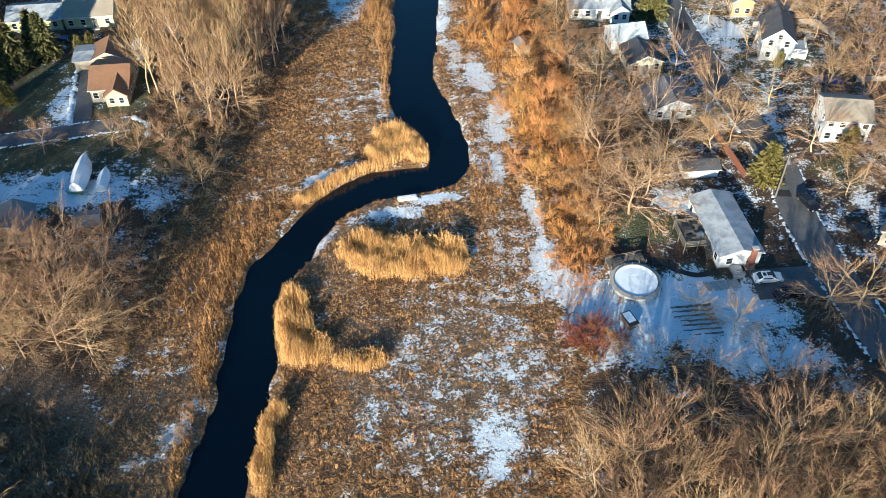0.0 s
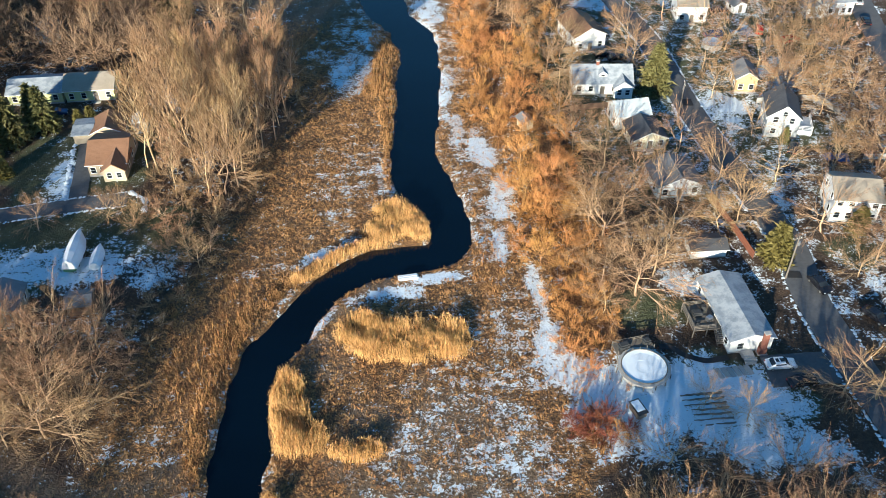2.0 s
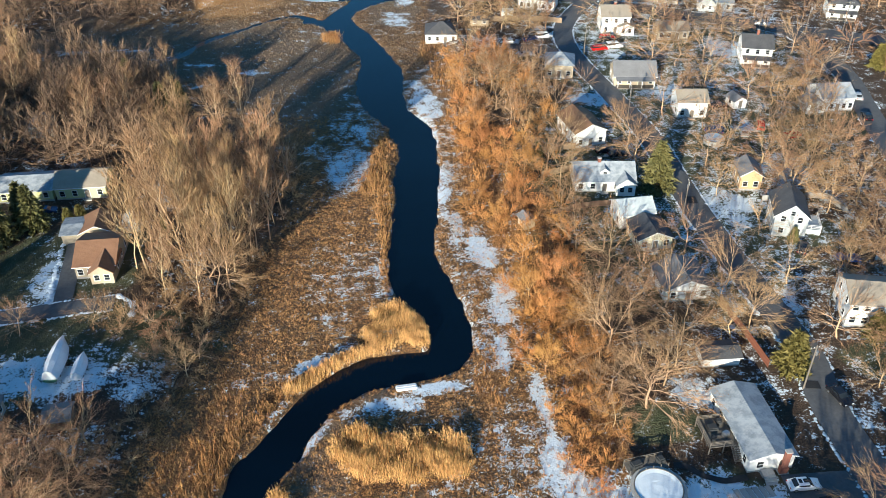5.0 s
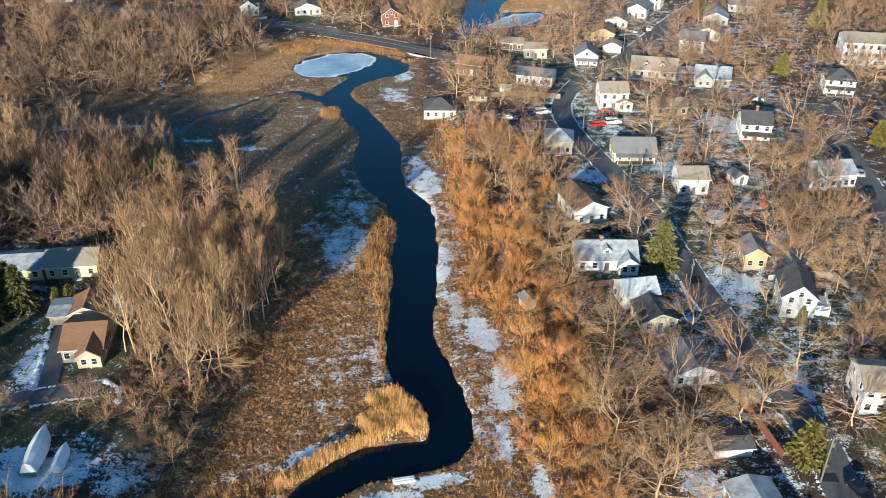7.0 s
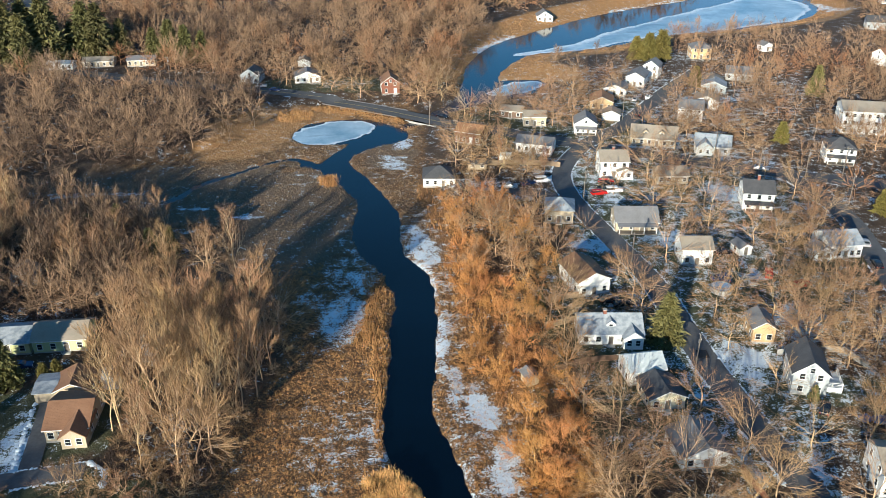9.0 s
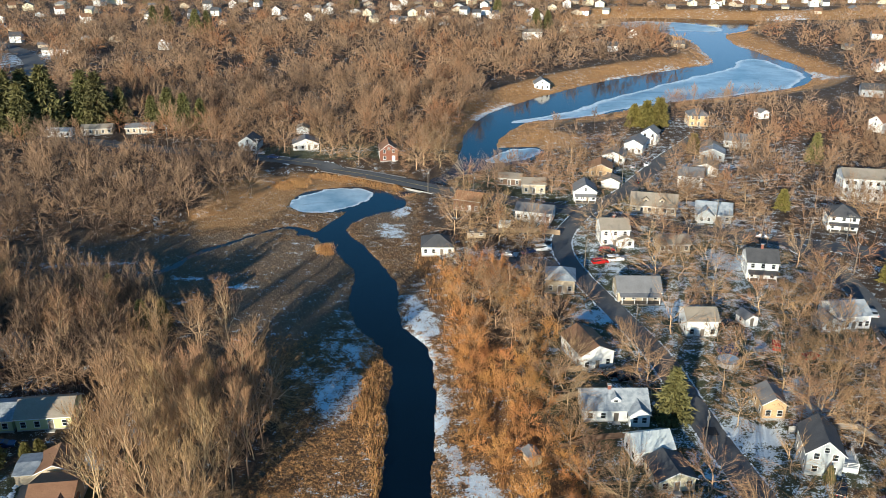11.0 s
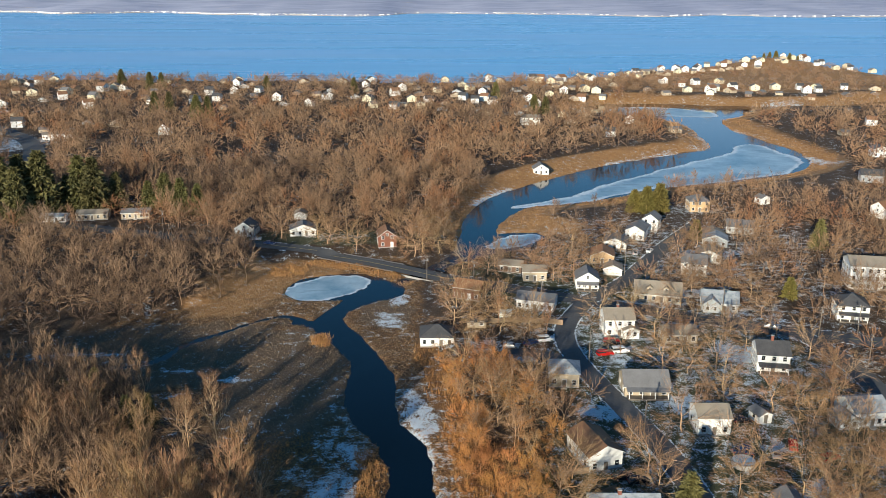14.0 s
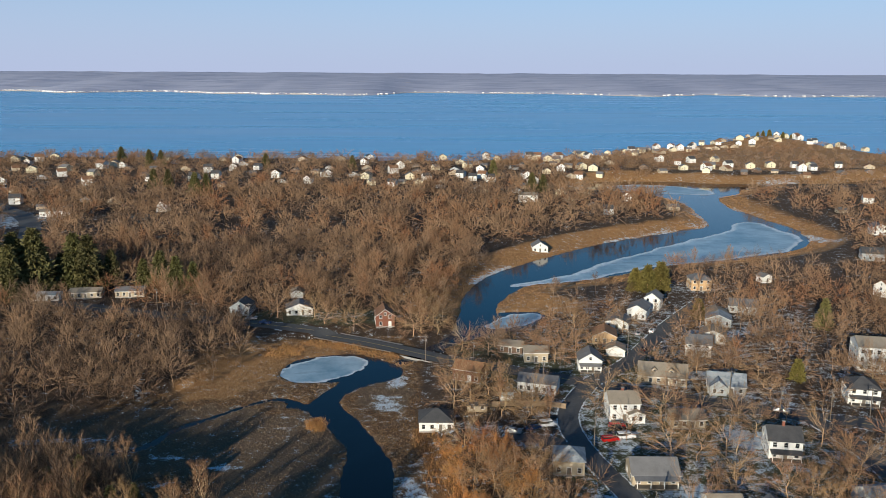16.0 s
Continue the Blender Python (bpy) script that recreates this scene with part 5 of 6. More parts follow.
def conifer_kind(name, label, seed, height, radius, material, n=640, droop=0.25, taper=0.9):
    """A conifer: a trunk and boughs of many needle sprays, with an uneven outline."""
    r = np.random.default_rng(seed)
    base = new(name)
    V, F = [], []
    tube(V, F, [np.array((0, 0, -0.2)), np.array((0.05, 0, height * 0.5)), np.array((0, 0.03, height * 0.97))], height * 0.022, 0.03, 6)
    put("trunk", tri_mesh("trunk", np.array(V), np.array(F), M_BARK), base)
    TV, TF = [], []
    for i in range(n):
        h = r.uniform(0.04, 1.0) ** 0.85
        rad = radius * (1 - h) ** taper * r.uniform(0.55, 1.12) + 0.12
        az = r.uniform(0, 2 * math.pi)
        tip = np.array((math.cos(az) * rad, math.sin(az) * rad, height * h - droop * rad))
        root = np.array((0, 0, height * h))
        for j in range(7):
            t = r.uniform(0.45, 1.0)
            p = root + (tip - root) * t
            d = r.normal(size=3) * 0.5 + (tip - root) / max(rad, 0.3) * 0.6
            s = r.normal(size=3)
            s = np.cross(d, s)
            s *= 0.26 / max(np.linalg.norm(s), 1e-6)
            ln = r.uniform(0.4, 0.8) * min(1.0, height / 8)
            k = len(TV)
            TV += [p - s, p + s, p + d * ln]
            TF.append((k, k + 1, k + 2))
    put("crown", tri_mesh("crown", np.array(TV), np.array(TF), material), base)
    return tagged(base, label, "conifer", "conifers")


PINE = conifer_kind("spruce", "dark green spruce with dense boughs", 31, 10, 3.8, M_NEEDLE, taper=0.75)
CEDAR = conifer_kind("cedar", "olive-gold cedar with a rounded crown", 32, 8, 3.2, M_CEDAR, 700, 0.1, 0.55)
for k, x, y, s in [(PINE, 54.3, 171.5, 1.2), (CEDAR, 62.0, 113.8, 1.0), (PINE, 165.4, 347.7, 1.2), (CEDAR, 132.8, 233, 0.9), (CEDAR, 128.7, 292.5, 0.9), (PINE, -172, 408, 2.7), (PINE, -164, 404, 2.29), (PINE, -157, 413, 2.84), (PINE, -168, 418, 2.56), (PINE, -161, 398, 1.22), (PINE, -143, 421, 2.43), (PINE, -135.5, 417, 2.43), (PINE, -104, 416, 1.76), (PINE, -96, 411, 1.62), (PINE, -88.7, 412, 1.35),
                   (CEDAR, 112.7, 403.7, 1.5), (CEDAR, 119, 405, 1.6), (CEDAR, 107.5, 405, 1.3), (CEDAR, 121.7, 363.6, 1.0), (PINE, -182, 414, 2.97), (PINE, -150, 424, 1.49), (PINE, -128, 424, 1.62), (PINE, -112, 418, 1.35), (PINE, -190, 408, 2.56), (PINE, -62, 214, 0.9), (PINE, -58, 217, 0.8), (PINE, -190, 725, 1.6), (PINE, -180, 730, 1.5), (PINE, -230, 860, 1.6), (PINE, -221, 866, 1.5), (CEDAR, 476, 1121, 0.9), (CEDAR, 483, 1118, 1.1), (CEDAR, 470, 1124, 0.7), (PINE, -150, 690, 1.8), (PINE, -143, 697, 1.6), (PINE, -262, 880, 1.7), (PINE, -120, 850, 1.4), (PINE, 88, 790, 1.5), (PINE, 108, 700, 1.6), (PINE, 118, 706, 1.4), (PINE, -38, 830, 1.4), (PINE, 491, 1117, 0.6), (CEDAR, 498, 1112, 0.9), (CEDAR, 507, 1108, 0.7), (PINE, -77, 163, 1.0), (PINE, -82, 158, 1.1), (PINE, -86, 152, 1.1), (PINE, -80, 166, 0.9),
                   (CEDAR, -70.5, 164.5, 0.45), (CEDAR, -68, 165, 0.5), (CEDAR, -80, 146, 0.6), (CEDAR, 79.5, 121.0, 0.7), (PINE, 76.5, 150.2, 0.35), (PINE, -50, 160, 0.4), (PINE, -75, 232, 0.8), (PINE, -81, 228, 0.7), (PINE, 30, 186, 0.5)]:
    TREE_AT.append((x, y))
    HOUSE_SPOTS.append((x, y, 3.5 * s))
    plant(k, x, y, s, trees.uniform(0, 360))


# single trees that stand out
for x, y, k, s in [(36.5, 106.9, 0, 1.1), (31.2, 110.3, 5, 0.85), (46, 131.5, 0, 0.95), (58.4, 136, 0, 0.9), (73.3, 121.5, 5, 0.9), (80, 113.5, 1, 0.8), (30.7, 104, 1, 0.55), (-68.2, 129, 2, 0.6), (-56, 131, 2, 0.55), (-53.5, 132.3, 2, 0.5),
                   (62.2, 84.2, 5, 0.8), (66.8, 83.2, 5, 0.9), (51.8, 189.5, 0, 1.0), (74.8, 262.4, 0, 1.05), (69.5, 236.5, 5, 0.9), (91.6, 179, 1, 1.1), (76.1, 190.2, 0, 0.9), (18.7, 290, 1, 1.1), (64.9, 340, 2, 1.2), (6.7, 350, 1, 1.1),
                   (-27.5, 362, 2, 1.0), (-16, 356, 1, 0.9), (38, 117.5, 1, 0.5), (42, 84, 2, 0.5), (47, 80.5, 1, 0.55), (150, 287, 1, 1.1), (157, 283, 0, 1.1), (166, 289, 1, 1.0), (172, 284, 2, 1.0)]:
    TREE_AT.append((x, y))
    plant(KINDS[k], x, y, s, trees.uniform(0, 360))
R, T = KINDS[:3] + KINDS[5:], KINDS[3:5] + KINDS[3:5] + KINDS[2:3]
grove(8, 30, 68, 61, 74, 4.5, [KINDS[0], KINDS[5]], 0.55, 0.75)
grove(40, 14, 68, 34, 62, 4.2, [KINDS[2], KINDS[2], KINDS[1], UPRIGHT], 0.85, 1.15)
grove(40, -84, -46, 79, 107, 4.2, [KINDS[0], KINDS[1], KINDS[5]], 0.65, 1.0)
grove(12, -78, -50, 62, 78, 2.8, SHRUBS[2:3], 0.4, 0.7)
# trees out of view, added so their shade falls on the low ground
grove(16, -104, -58, 18, 56, 6.0, R, 0.9, 1.2)
grove(46, -53, -27, 136, 183, 3.1, T, 0.7, 1.25)
# trees out of view, added to shade the western yards and lawn
grove(15, -116, -86, 84, 127, 5.5, R, 1.0, 1.4)
grove(62, -52, -24, 126, 192, 2.0, SHRUBS[2:3], 0.7, 1.2)
grove(22, -115, -30, 196, 240, 5.5, KINDS[1:5], 0.75, 1.0)
grove(5, -44, -36, 118, 134, 3.6, R, 0.4, 0.55)
grove(56, 30, 100, 108, 190, 5.0, R, 0.6, 1.0)
grove(46, 15, 120, 190, 280, 6.0, R, 0.6, 1.05)
grove(30, 20, 120, 280, 370, 6.8, R, 0.65, 1.0)
grove(10, -55, 35, 352, 385, 6.0, R, 0.8, 1.1)
grove(32, 13, 35, 108, 250, 3.6, ORANGE, 0.5, 0.85, marsh=-2.0)
grove(84, 12, 34, 112, 250, 2.0, SHRUBS[:2], 0.6, 1.2, marsh=-4.0)
grove(20, 22, 32, 78, 112, 2.0, SHRUBS[:2], 0.5, 0.9, marsh=-3.0)
grove(16, -50, -36, 84, 140, 3.0, SHRUBS[2:3], 0.5, 0.8, marsh=-1.0)
grove(9, 22, 30, 79, 85, 1.6, SHRUBS[3:], 0.8, 1.1, marsh=-6.0)


# ---- woods, reeds and marsh grass ----
def tile(kinds, places, sizes, turns):
    """Copies of arrays of triangles at places, joined, with a tone for each copy."""
    VV, FF, TT, n = [], [], [], 0
    tones = np.clip(0.5 + 0.35 * wobble(places[:, 0], places[:, 1], 38, 0.7) + rng.normal(0, 0.2, len(places)), 0, 1)
    pick = rng.integers(0, len(kinds), len(places))
    for k, (V, F) in enumerate(kinds):
        at = np.flatnonzero(pick == k)
        if not len(at):
            continue
        c, s = np.cos(turns[at])[:, None], np.sin(turns[at])[:, None]
        sc = sizes[at][:, None]
        x = (V[None, :, 0] * c - V[None, :, 1] * s) * sc + places[at, 0:1]
        y = (V[None, :, 0] * s + V[None, :, 1] * c) * sc + places[at, 1:2]
        z = V[None, :, 2] * sc + places[at, 2:3]
        VV.append(np.stack([x, y, z], -1).reshape(-1, 3))
        FF.append((F[None] + (np.arange(len(at)) * len(V))[:, None, None]).reshape(-1, 3) + n)
        TT.append(np.repeat(tones[at], len(V)))
        n += len(at) * len(V)
    return np.vstack(VV), np.vstack(FF), np.concatenate(TT)


def low_tree(seed, twig, counts, radius, height=11.0, tall=False):
    V, F, TV, TF = tree_arrays(seed, height, radius, 0.16 if not tall else 0.3, counts, 0.011, twig, 1, 1, tall, (3, 0, 0), 0.16 if not tall else 0.1, 0.08 if not tall else 0.3)
    return np.vstack([V, TV]), np.vstack([F, TF + len(V)])


MID_TREES = [low_tree(q, 0.047, (9, 6, 8), rad) for q, rad in ((41, 5.4), (42, 4.6), (43, 6.0), (44, 5.0))] + [low_tree(45, 0.047, (14, 4, 6), 4, 13.0, True)]
FAR_TREES = [low_tree(q, 0.095, (7, 4, 8), rad) for q, rad in ((51, 5.2), (52, 6.0), (53, 4.6))]


def woods(label, n, x0, x1, y0, y1, kinds, lo, hi, clear=3.0, sparse=None, shore=7.0, dull=0.0):
    P = np.stack([rng.uniform(x0, x1, n), rng.uniform(y0, y1, n)], 1)
    P = P[np.abs(P[:, 0]) < 0.53 * np.hypot(P[:, 1], 100) + 38]
    ok = (water_gap(P[:, 0], P[:, 1]) > shore) & (marsh_gap(P[:, 0], P[:, 1]) > 1)
    for b in ROAD_BANDS:
        ok &= line_gap(P[:, 0], P[:, 1], b, 12) > clear
    for a, b, r in HOUSE_SPOTS:
        if x0 - 20 < a < x1 + 20 and y0 - 20 < b < y1 + 20:
            ok &= (P[:, 0] - a) ** 2 + (P[:, 1] - b + r * 0.55) ** 2 > (r * 1.1) ** 2
    if sparse is not None:
        ok &= wobble(P[:, 0], P[:, 1], sparse[0], 1.5) > sparse[1]
    P = P[ok]
    P = np.column_stack([P, heights(P[:, 0], P[:, 1]) - 0.1])
    V, F, tone = tile(kinds, P, rng.uniform(lo, hi, len(P)), rng.uniform(0, 6.28, len(P)))
    ob = new("bare_woods", tri_mesh("bare_woods", V, F, M_WOODS))
    ob.data.attributes.new("tone", "FLOAT", "POINT").data.foreach_set("value", np.clip(tone - dull, 0, 1).astype(np.float32))
    tagged(ob, label, "woods", kind="stuff")


woods("dense bare brown woods beside the marsh", 720, -330, -52, 268, 362, MID_TREES, 0.55, 1.25, dull=0.22)
woods("bare woods north of the road", 1050, -300, 45, 372, 500, MID_TREES, 0.55, 1.25, 5)
woods("bare woods on the hill towards the bay", 1350, -420, 250, 500, 700, FAR_TREES, 0.7, 1.4, 4, None, 22)
woods("bare trees among the shore town", 2700, -620, 260, 690, 966, FAR_TREES, 0.5, 1.05, 4, (45, -0.8))
woods("bare trees among the eastern houses", 1000, 130, 420, 180, 450, MID_TREES, 0.6, 1.1, 3)
woods("bare trees past the wide bend", 700, 255, 620, 440, 760, FAR_TREES, 0.8, 1.15, 4, None, 20)
woods("low brush and trees on the peninsula", 1300, 100, 560, 815, 1150, FAR_TREES, 0.3, 0.7, 2, (40, -0.5))
woods("bare woods between yards and marsh", 260, -135, -58, 186, 262, MID_TREES, 0.75, 1.15, 4)
woods("bare woods west of the yards", 300, -230, -104, 170, 268, MID_TREES, 0.7, 1.05, 4)
# added past the left edge of view to shade the ground beside it
woods("tall bare woods added out of view to shade the western yards", 240, -250, -120, 100, 190, MID_TREES, 1.1, 1.5, 4)
woods("tall bare woods added beside the western lane for shade", 110, -160, -100, 128, 205, MID_TREES, 1.2, 1.6, 4)
woods("bare trees between the houses", 50, 15, 135, 190, 285, MID_TREES, 0.65, 0.95, 2.5)
woods("bare trees between the far houses", 110, 20, 155, 285, 405, MID_TREES, 0.6, 0.95, 2.5)


def blades(label, name, P, lo, hi, width, lean, material, head=0.0, per=1):
    """Grass stems: slivers with a lean of their own, and seed heads where head > 0."""
    P = np.repeat(P, per, axis=0)
    n = len(P)
    P = P + np.column_stack([rng.normal(0, 0.12 * (per > 1), (n, 2)), np.zeros(n)])
    h = rng.uniform(lo, hi, n) * (0.85 + 0.3 * wobble(P[:, 0], P[:, 1], 1.7, 2.5))
    if per > 1:
        az = 6.0 * wobble(P[:, 0], P[:, 1], 1.6, 3.3) + np.repeat(rng.normal(0, 0.7, n // per), per) + rng.normal(0, 0.35, n)
    else:
        az = rng.uniform(0, 2 * math.pi, n)
    tip = P + np.column_stack([np.cos(az) * lean * h * rng.uniform(0.2, 1, n), np.sin(az) * lean * h * rng.uniform(0.2, 1, n), h])
    sa = rng.uniform(0, math.pi, n)
    s = np.column_stack([np.cos(sa), np.sin(sa), np.zeros(n)]) * width * rng.uniform(0.6, 1.2, n)[:, None]
    V = [P - s, P + s, tip]
    k = 3
    if head:
        mid = P + (tip - P) * 0.8
        V += [mid - s * head, mid + s * head, tip + (tip - P) * 0.08]
        k = 6
    V = np.stack(V, 1).reshape(-1, 3)
    F = np.arange(n * k).reshape(-1, 3)
    tagged(new(name, tri_mesh(name, V, F, material)), label, name.replace("_", " "), kind="stuff")


def in_patch(rows, density):
    """Places within ellipses of a patch: x, y, half sizes, turn."""
    out = []
    for x, y, rx, ry, turn in rows:
        n = int(density * math.pi * rx * ry)
        a, q = rng.uniform(0, 6.283, n), np.sqrt(rng.uniform(0, 1, n)) * (1 + 0.15 * np.sin(np.arange(n) * 0.37))
        u, v = np.cos(a) * q * rx, np.sin(a) * q * ry
        c, s = math.cos(radians(turn)), math.sin(radians(turn))
        W = np.column_stack([x + u * c - v * s, y + u * s + v * c])
        edge = 0.94 + 0.2 * wobble(W[:, 0], W[:, 1], 1.9, 1.7) + 0.12 * wobble(W[:, 0], W[:, 1], 0.7, 0.4)
        out.append(W[q + rng.normal(0, 0.07, n) < edge])
    P = np.vstack(out)
    g = water_gap(P[:, 0], P[:, 1])
    keep = (g > 0.1) & (wobble(P[:, 0], P[:, 1], 1.3, 6.0) + rng.normal(0, 0.35, len(P)) > -0.8)
    P = P[keep]
    return np.column_stack([P, heights(P[:, 0], P[:, 1], g[keep]) - 0.05])


REED_PATCHES = {
    "tall golden reeds on the inner bend": [(-2, 99.5, 10.5, 5.0, 0), (-8, 102, 5, 4.5, 0), (5, 99.5, 4, 5, 0)],
    "tall golden reeds along the near bank": [(-19.2, 87, 3.2, 8.0, 8), (-17, 81, 4, 3.5, 0), (-9, 78.5, 4.5, 2.0, 0)],
    "tall golden reeds on the point": [(-2.5, 129, 7.5, 3.4, 18), (-3, 133.5, 4.5, 3, 0), (-9.5, 122.5, 8, 1.6, 26), (-17, 117.4, 6, 1.4, 40), (1, 127.5, 3, 3, 0)],
    "golden reeds at the lower bank": [(-21.5, 64, 1.8, 7.5, 4), (-20, 70, 1.5, 2, 0)],
    "golden reed islet": [(-22.6, 267.6, 3.2, 3.6, 0)],
}
blades("straw reeds along the upper left bank", "reeds", in_patch([(-5, 170, 2.2, 14, 0), (-7, 186, 3, 9, 0), (-7, 200, 2.6, 8, 15), (-9, 180, 3, 6, 0), (-5, 150, 1.2, 10, 0)], 14), 0.5, 1.5, 0.05, 0.4, M_STRAW, head=2.0)
blades("golden grass between the pond and the road", "reeds", in_patch([(2, 321, 5, 2.6, -25), (-6, 330, 9, 3, -28), (-22, 340, 15, 4, -22), (-40, 335, 8, 8, 0)], 11), 0.5, 1.5, 0.045, 0.4, M_STRAW, head=2.0)
for lab, rows in REED_PATCHES.items():
    blades(lab, "reeds", in_patch(rows, 85 if "islet" not in lab else 40), 0.8 if "islet" not in lab else 1.5, 2.1 if "islet" not in lab else 3.0, 0.024, 0.3, M_REED if "islet" not in lab else M_STRAW, head=1.9)


def marsh_places(n, x0, x1, y0, y1, lo=-1e9, hi=0.5):
    P = np.column_stack([rng.uniform(x0, x1, n), rng.uniform(y0, y1, n)])
    m = marsh_gap(P[:, 0], P[:, 1])
    g = water_gap(P[:, 0], P[:, 1])
    bare = blobs(P[:, 0], P[:, 1], SNOW + SNOW_B + SNOW_C) > rng.uniform(0.12, 0.5, n)
    ok = (m < hi) & (m > lo) & (g > 0.2) & ~bare
    return np.column_stack([P[ok], heights(P[ok, 0], P[ok, 1], g[ok]) - 0.05])


blades("straw fringe of tall grass along the left bank", "reeds", in_patch([(-31.5, 84, 2.0, 12, 0), (-30, 99, 2.4, 7, -10), (-26.5, 107, 2.4, 6, -32), (-32.5, 66, 1.4, 8, 0), (-22, 114, 2.0, 5, -38)], 22), 0.5, 1.4, 0.04, 0.45, M_STRAW, head=2.0)
P = np.column_stack([rng.uniform(20, 300, 90000), rng.uniform(390, 780, 90000)])
g = np.minimum(line_gap(P[:, 0], P[:, 1], FAR_RIVER), line_gap(P[:, 0], P[:, 1], LAGOON))
P = P[(g > 0.8) & (g < 15 + 6 * wobble(P[:, 0], P[:, 1], 14)) & (water_gap(P[:, 0], P[:, 1]) > 0.8)]
blades("tan marsh grass along the wide river bend", "marsh_grass", np.column_stack([P, heights(P[:, 0], P[:, 1]) - 0.05]), 0.25, 0.5, 0.13, 1.6, M_STRAW, per=4)
blades("trampled straw-brown marsh grass", "marsh_grass", marsh_places(60000, -62, 28, 46, 215), 0.2, 0.6, 0.045, 1.3, M_STRAW, per=6)
blades("grey-brown marsh grass by the upper river", "marsh_grass", marsh_places(16000, -112, 12, 215, 352), 0.3, 0.65, 0.07, 1.0, M_GREYGRASS, per=4)
blades("grey-brown brush in the low ground", "marsh_grass", in_patch([(-60, 58, 20, 16, 0), (-44, 52, 12, 8, 0)], 9), 0.5, 1.3, 0.06, 0.6, M_BRUSH, per=4)
blades("dull brown grass in the low ground", "marsh_grass", in_patch([(-39, 60, 9, 14, 0)], 8), 0.3, 0.8, 0.05, 0.8, M_BRUSH, per=4)
thick = in_patch([(x, y, rx, ry, 0) for x, y, rx, ry in RUST], 1.4)
blades("orange-brown thicket of dead stems along the marsh", "thicket", thick, 0.6, 2.2, 0.05, 0.45, M_THICKET, per=3)

# ---- vehicles ----
def car_kind(label, paint, length=4.6, width=1.8, height=1.45, van=False):
    """A parked car: body, cabin glass, lamps and wheels."""
    car = new("car")
    L, H = length / 2, height
    if van:
        prof = [(-L, 0.3), (L, 0.3), (L, 0.95), (L - 0.15, 1.0), (L - 1.0, 1.12), (L - 1.55, H), (-L + 0.1, H), (-L, 1.0)]
        roof_from, roof_to = -L + 0.15, L - 1.6
    else:
        prof = [(-L, 0.35), (L, 0.3), (L, 0.7), (L - 0.2, 0.82), (L - 1.2, 0.95), (L - 1.95, H), (-L + 1.2, H), (-L + 0.55, 1.0), (-L + 0.1, 0.95), (-L, 0.8)]
        roof_from, roof_to = -L + 1.25, L - 2.0
    bm = prism(prof, -width / 2, width / 2)
    for v in bm.verts:
        if v.co.z > 1.2:
            v.co.y *= 0.82
    bmesh.ops.bevel(bm, geom=bm.edges[:], offset=0.05, segments=2, affect="EDGES")
    body = part("body", bm, CAR_PAINT[paint], car)
    g = prism([(L - 1.28 if not van else L - 1.05, 1.0), (L - 1.92 if not van else L - 1.5, H - 0.06), (L - 1.99 if not van else L - 1.56, H - 0.06), (L - 1.35 if not van else L - 1.12, 1.0)], -width * 0.40, width * 0.40)
    for v in g.verts:
        v.co.x += 0.07
        v.co.z += 0.02
    part("windscreen", g, M_PANE, car)
    rear = prism([(-L + 0.62, 1.02), (-L + 1.2, H - 0.06), (-L + 1.13, H - 0.04), (-L + 0.56, 1.02)] if not van else [(-L - 0.01, 1.0), (-L - 0.01, H - 0.12), (-L + 0.06, H - 0.12), (-L + 0.06, 1.0)], -width * 0.38, width * 0.38)
    part("rear_window", rear, M_PANE, car)
    for s in (-1, 1):
        part("side_window", boxes(((roof_from + roof_to) / 2, s * width * 0.462, (H + 1.0) / 2 - 0.02, roof_to - roof_from + 0.25, 0.03, (H - 1.0) * 0.72)), M_PANE, car)
        part("headlight", boxes((L - 0.03, s * width * 0.36, 0.66, 0.1, 0.34, 0.14)), M_TRIM, car)
        part("tail_light", boxes((-L + 0.02, s * width * 0.38, 0.78, 0.08, 0.3, 0.14)), CAR_PAINT["red"], car)
        for fx in (-L + 0.85, L - 0.85):
            bm = bmesh.new()
            rod(bm, (fx, s * (width / 2 - 0.2), 0.32), (fx, s * (width / 2 + 0.01), 0.32), 0.32, sides=14)
            wh = part("wheel", bm, M_TYRE, car)
            bm = bmesh.new()
            rod(bm, (fx, s * (width / 2), 0.32), (fx, s * (width / 2 + 0.025), 0.32), 0.19, sides=10)
            put("rim", bm_mesh("rim", bm, M_METAL), wh)
    if paint == "white" and not van:
        part("sunroof", boxes((0.1, 0, H + 0.005, 0.8, 0.7, 0.02)), M_PANE, car)
        part("rear_roof_window", boxes((-0.75, 0, H + 0.004, 0.5, 0.7, 0.02)), M_PANE, car)
    return tagged(car, label, "car", "parked cars")


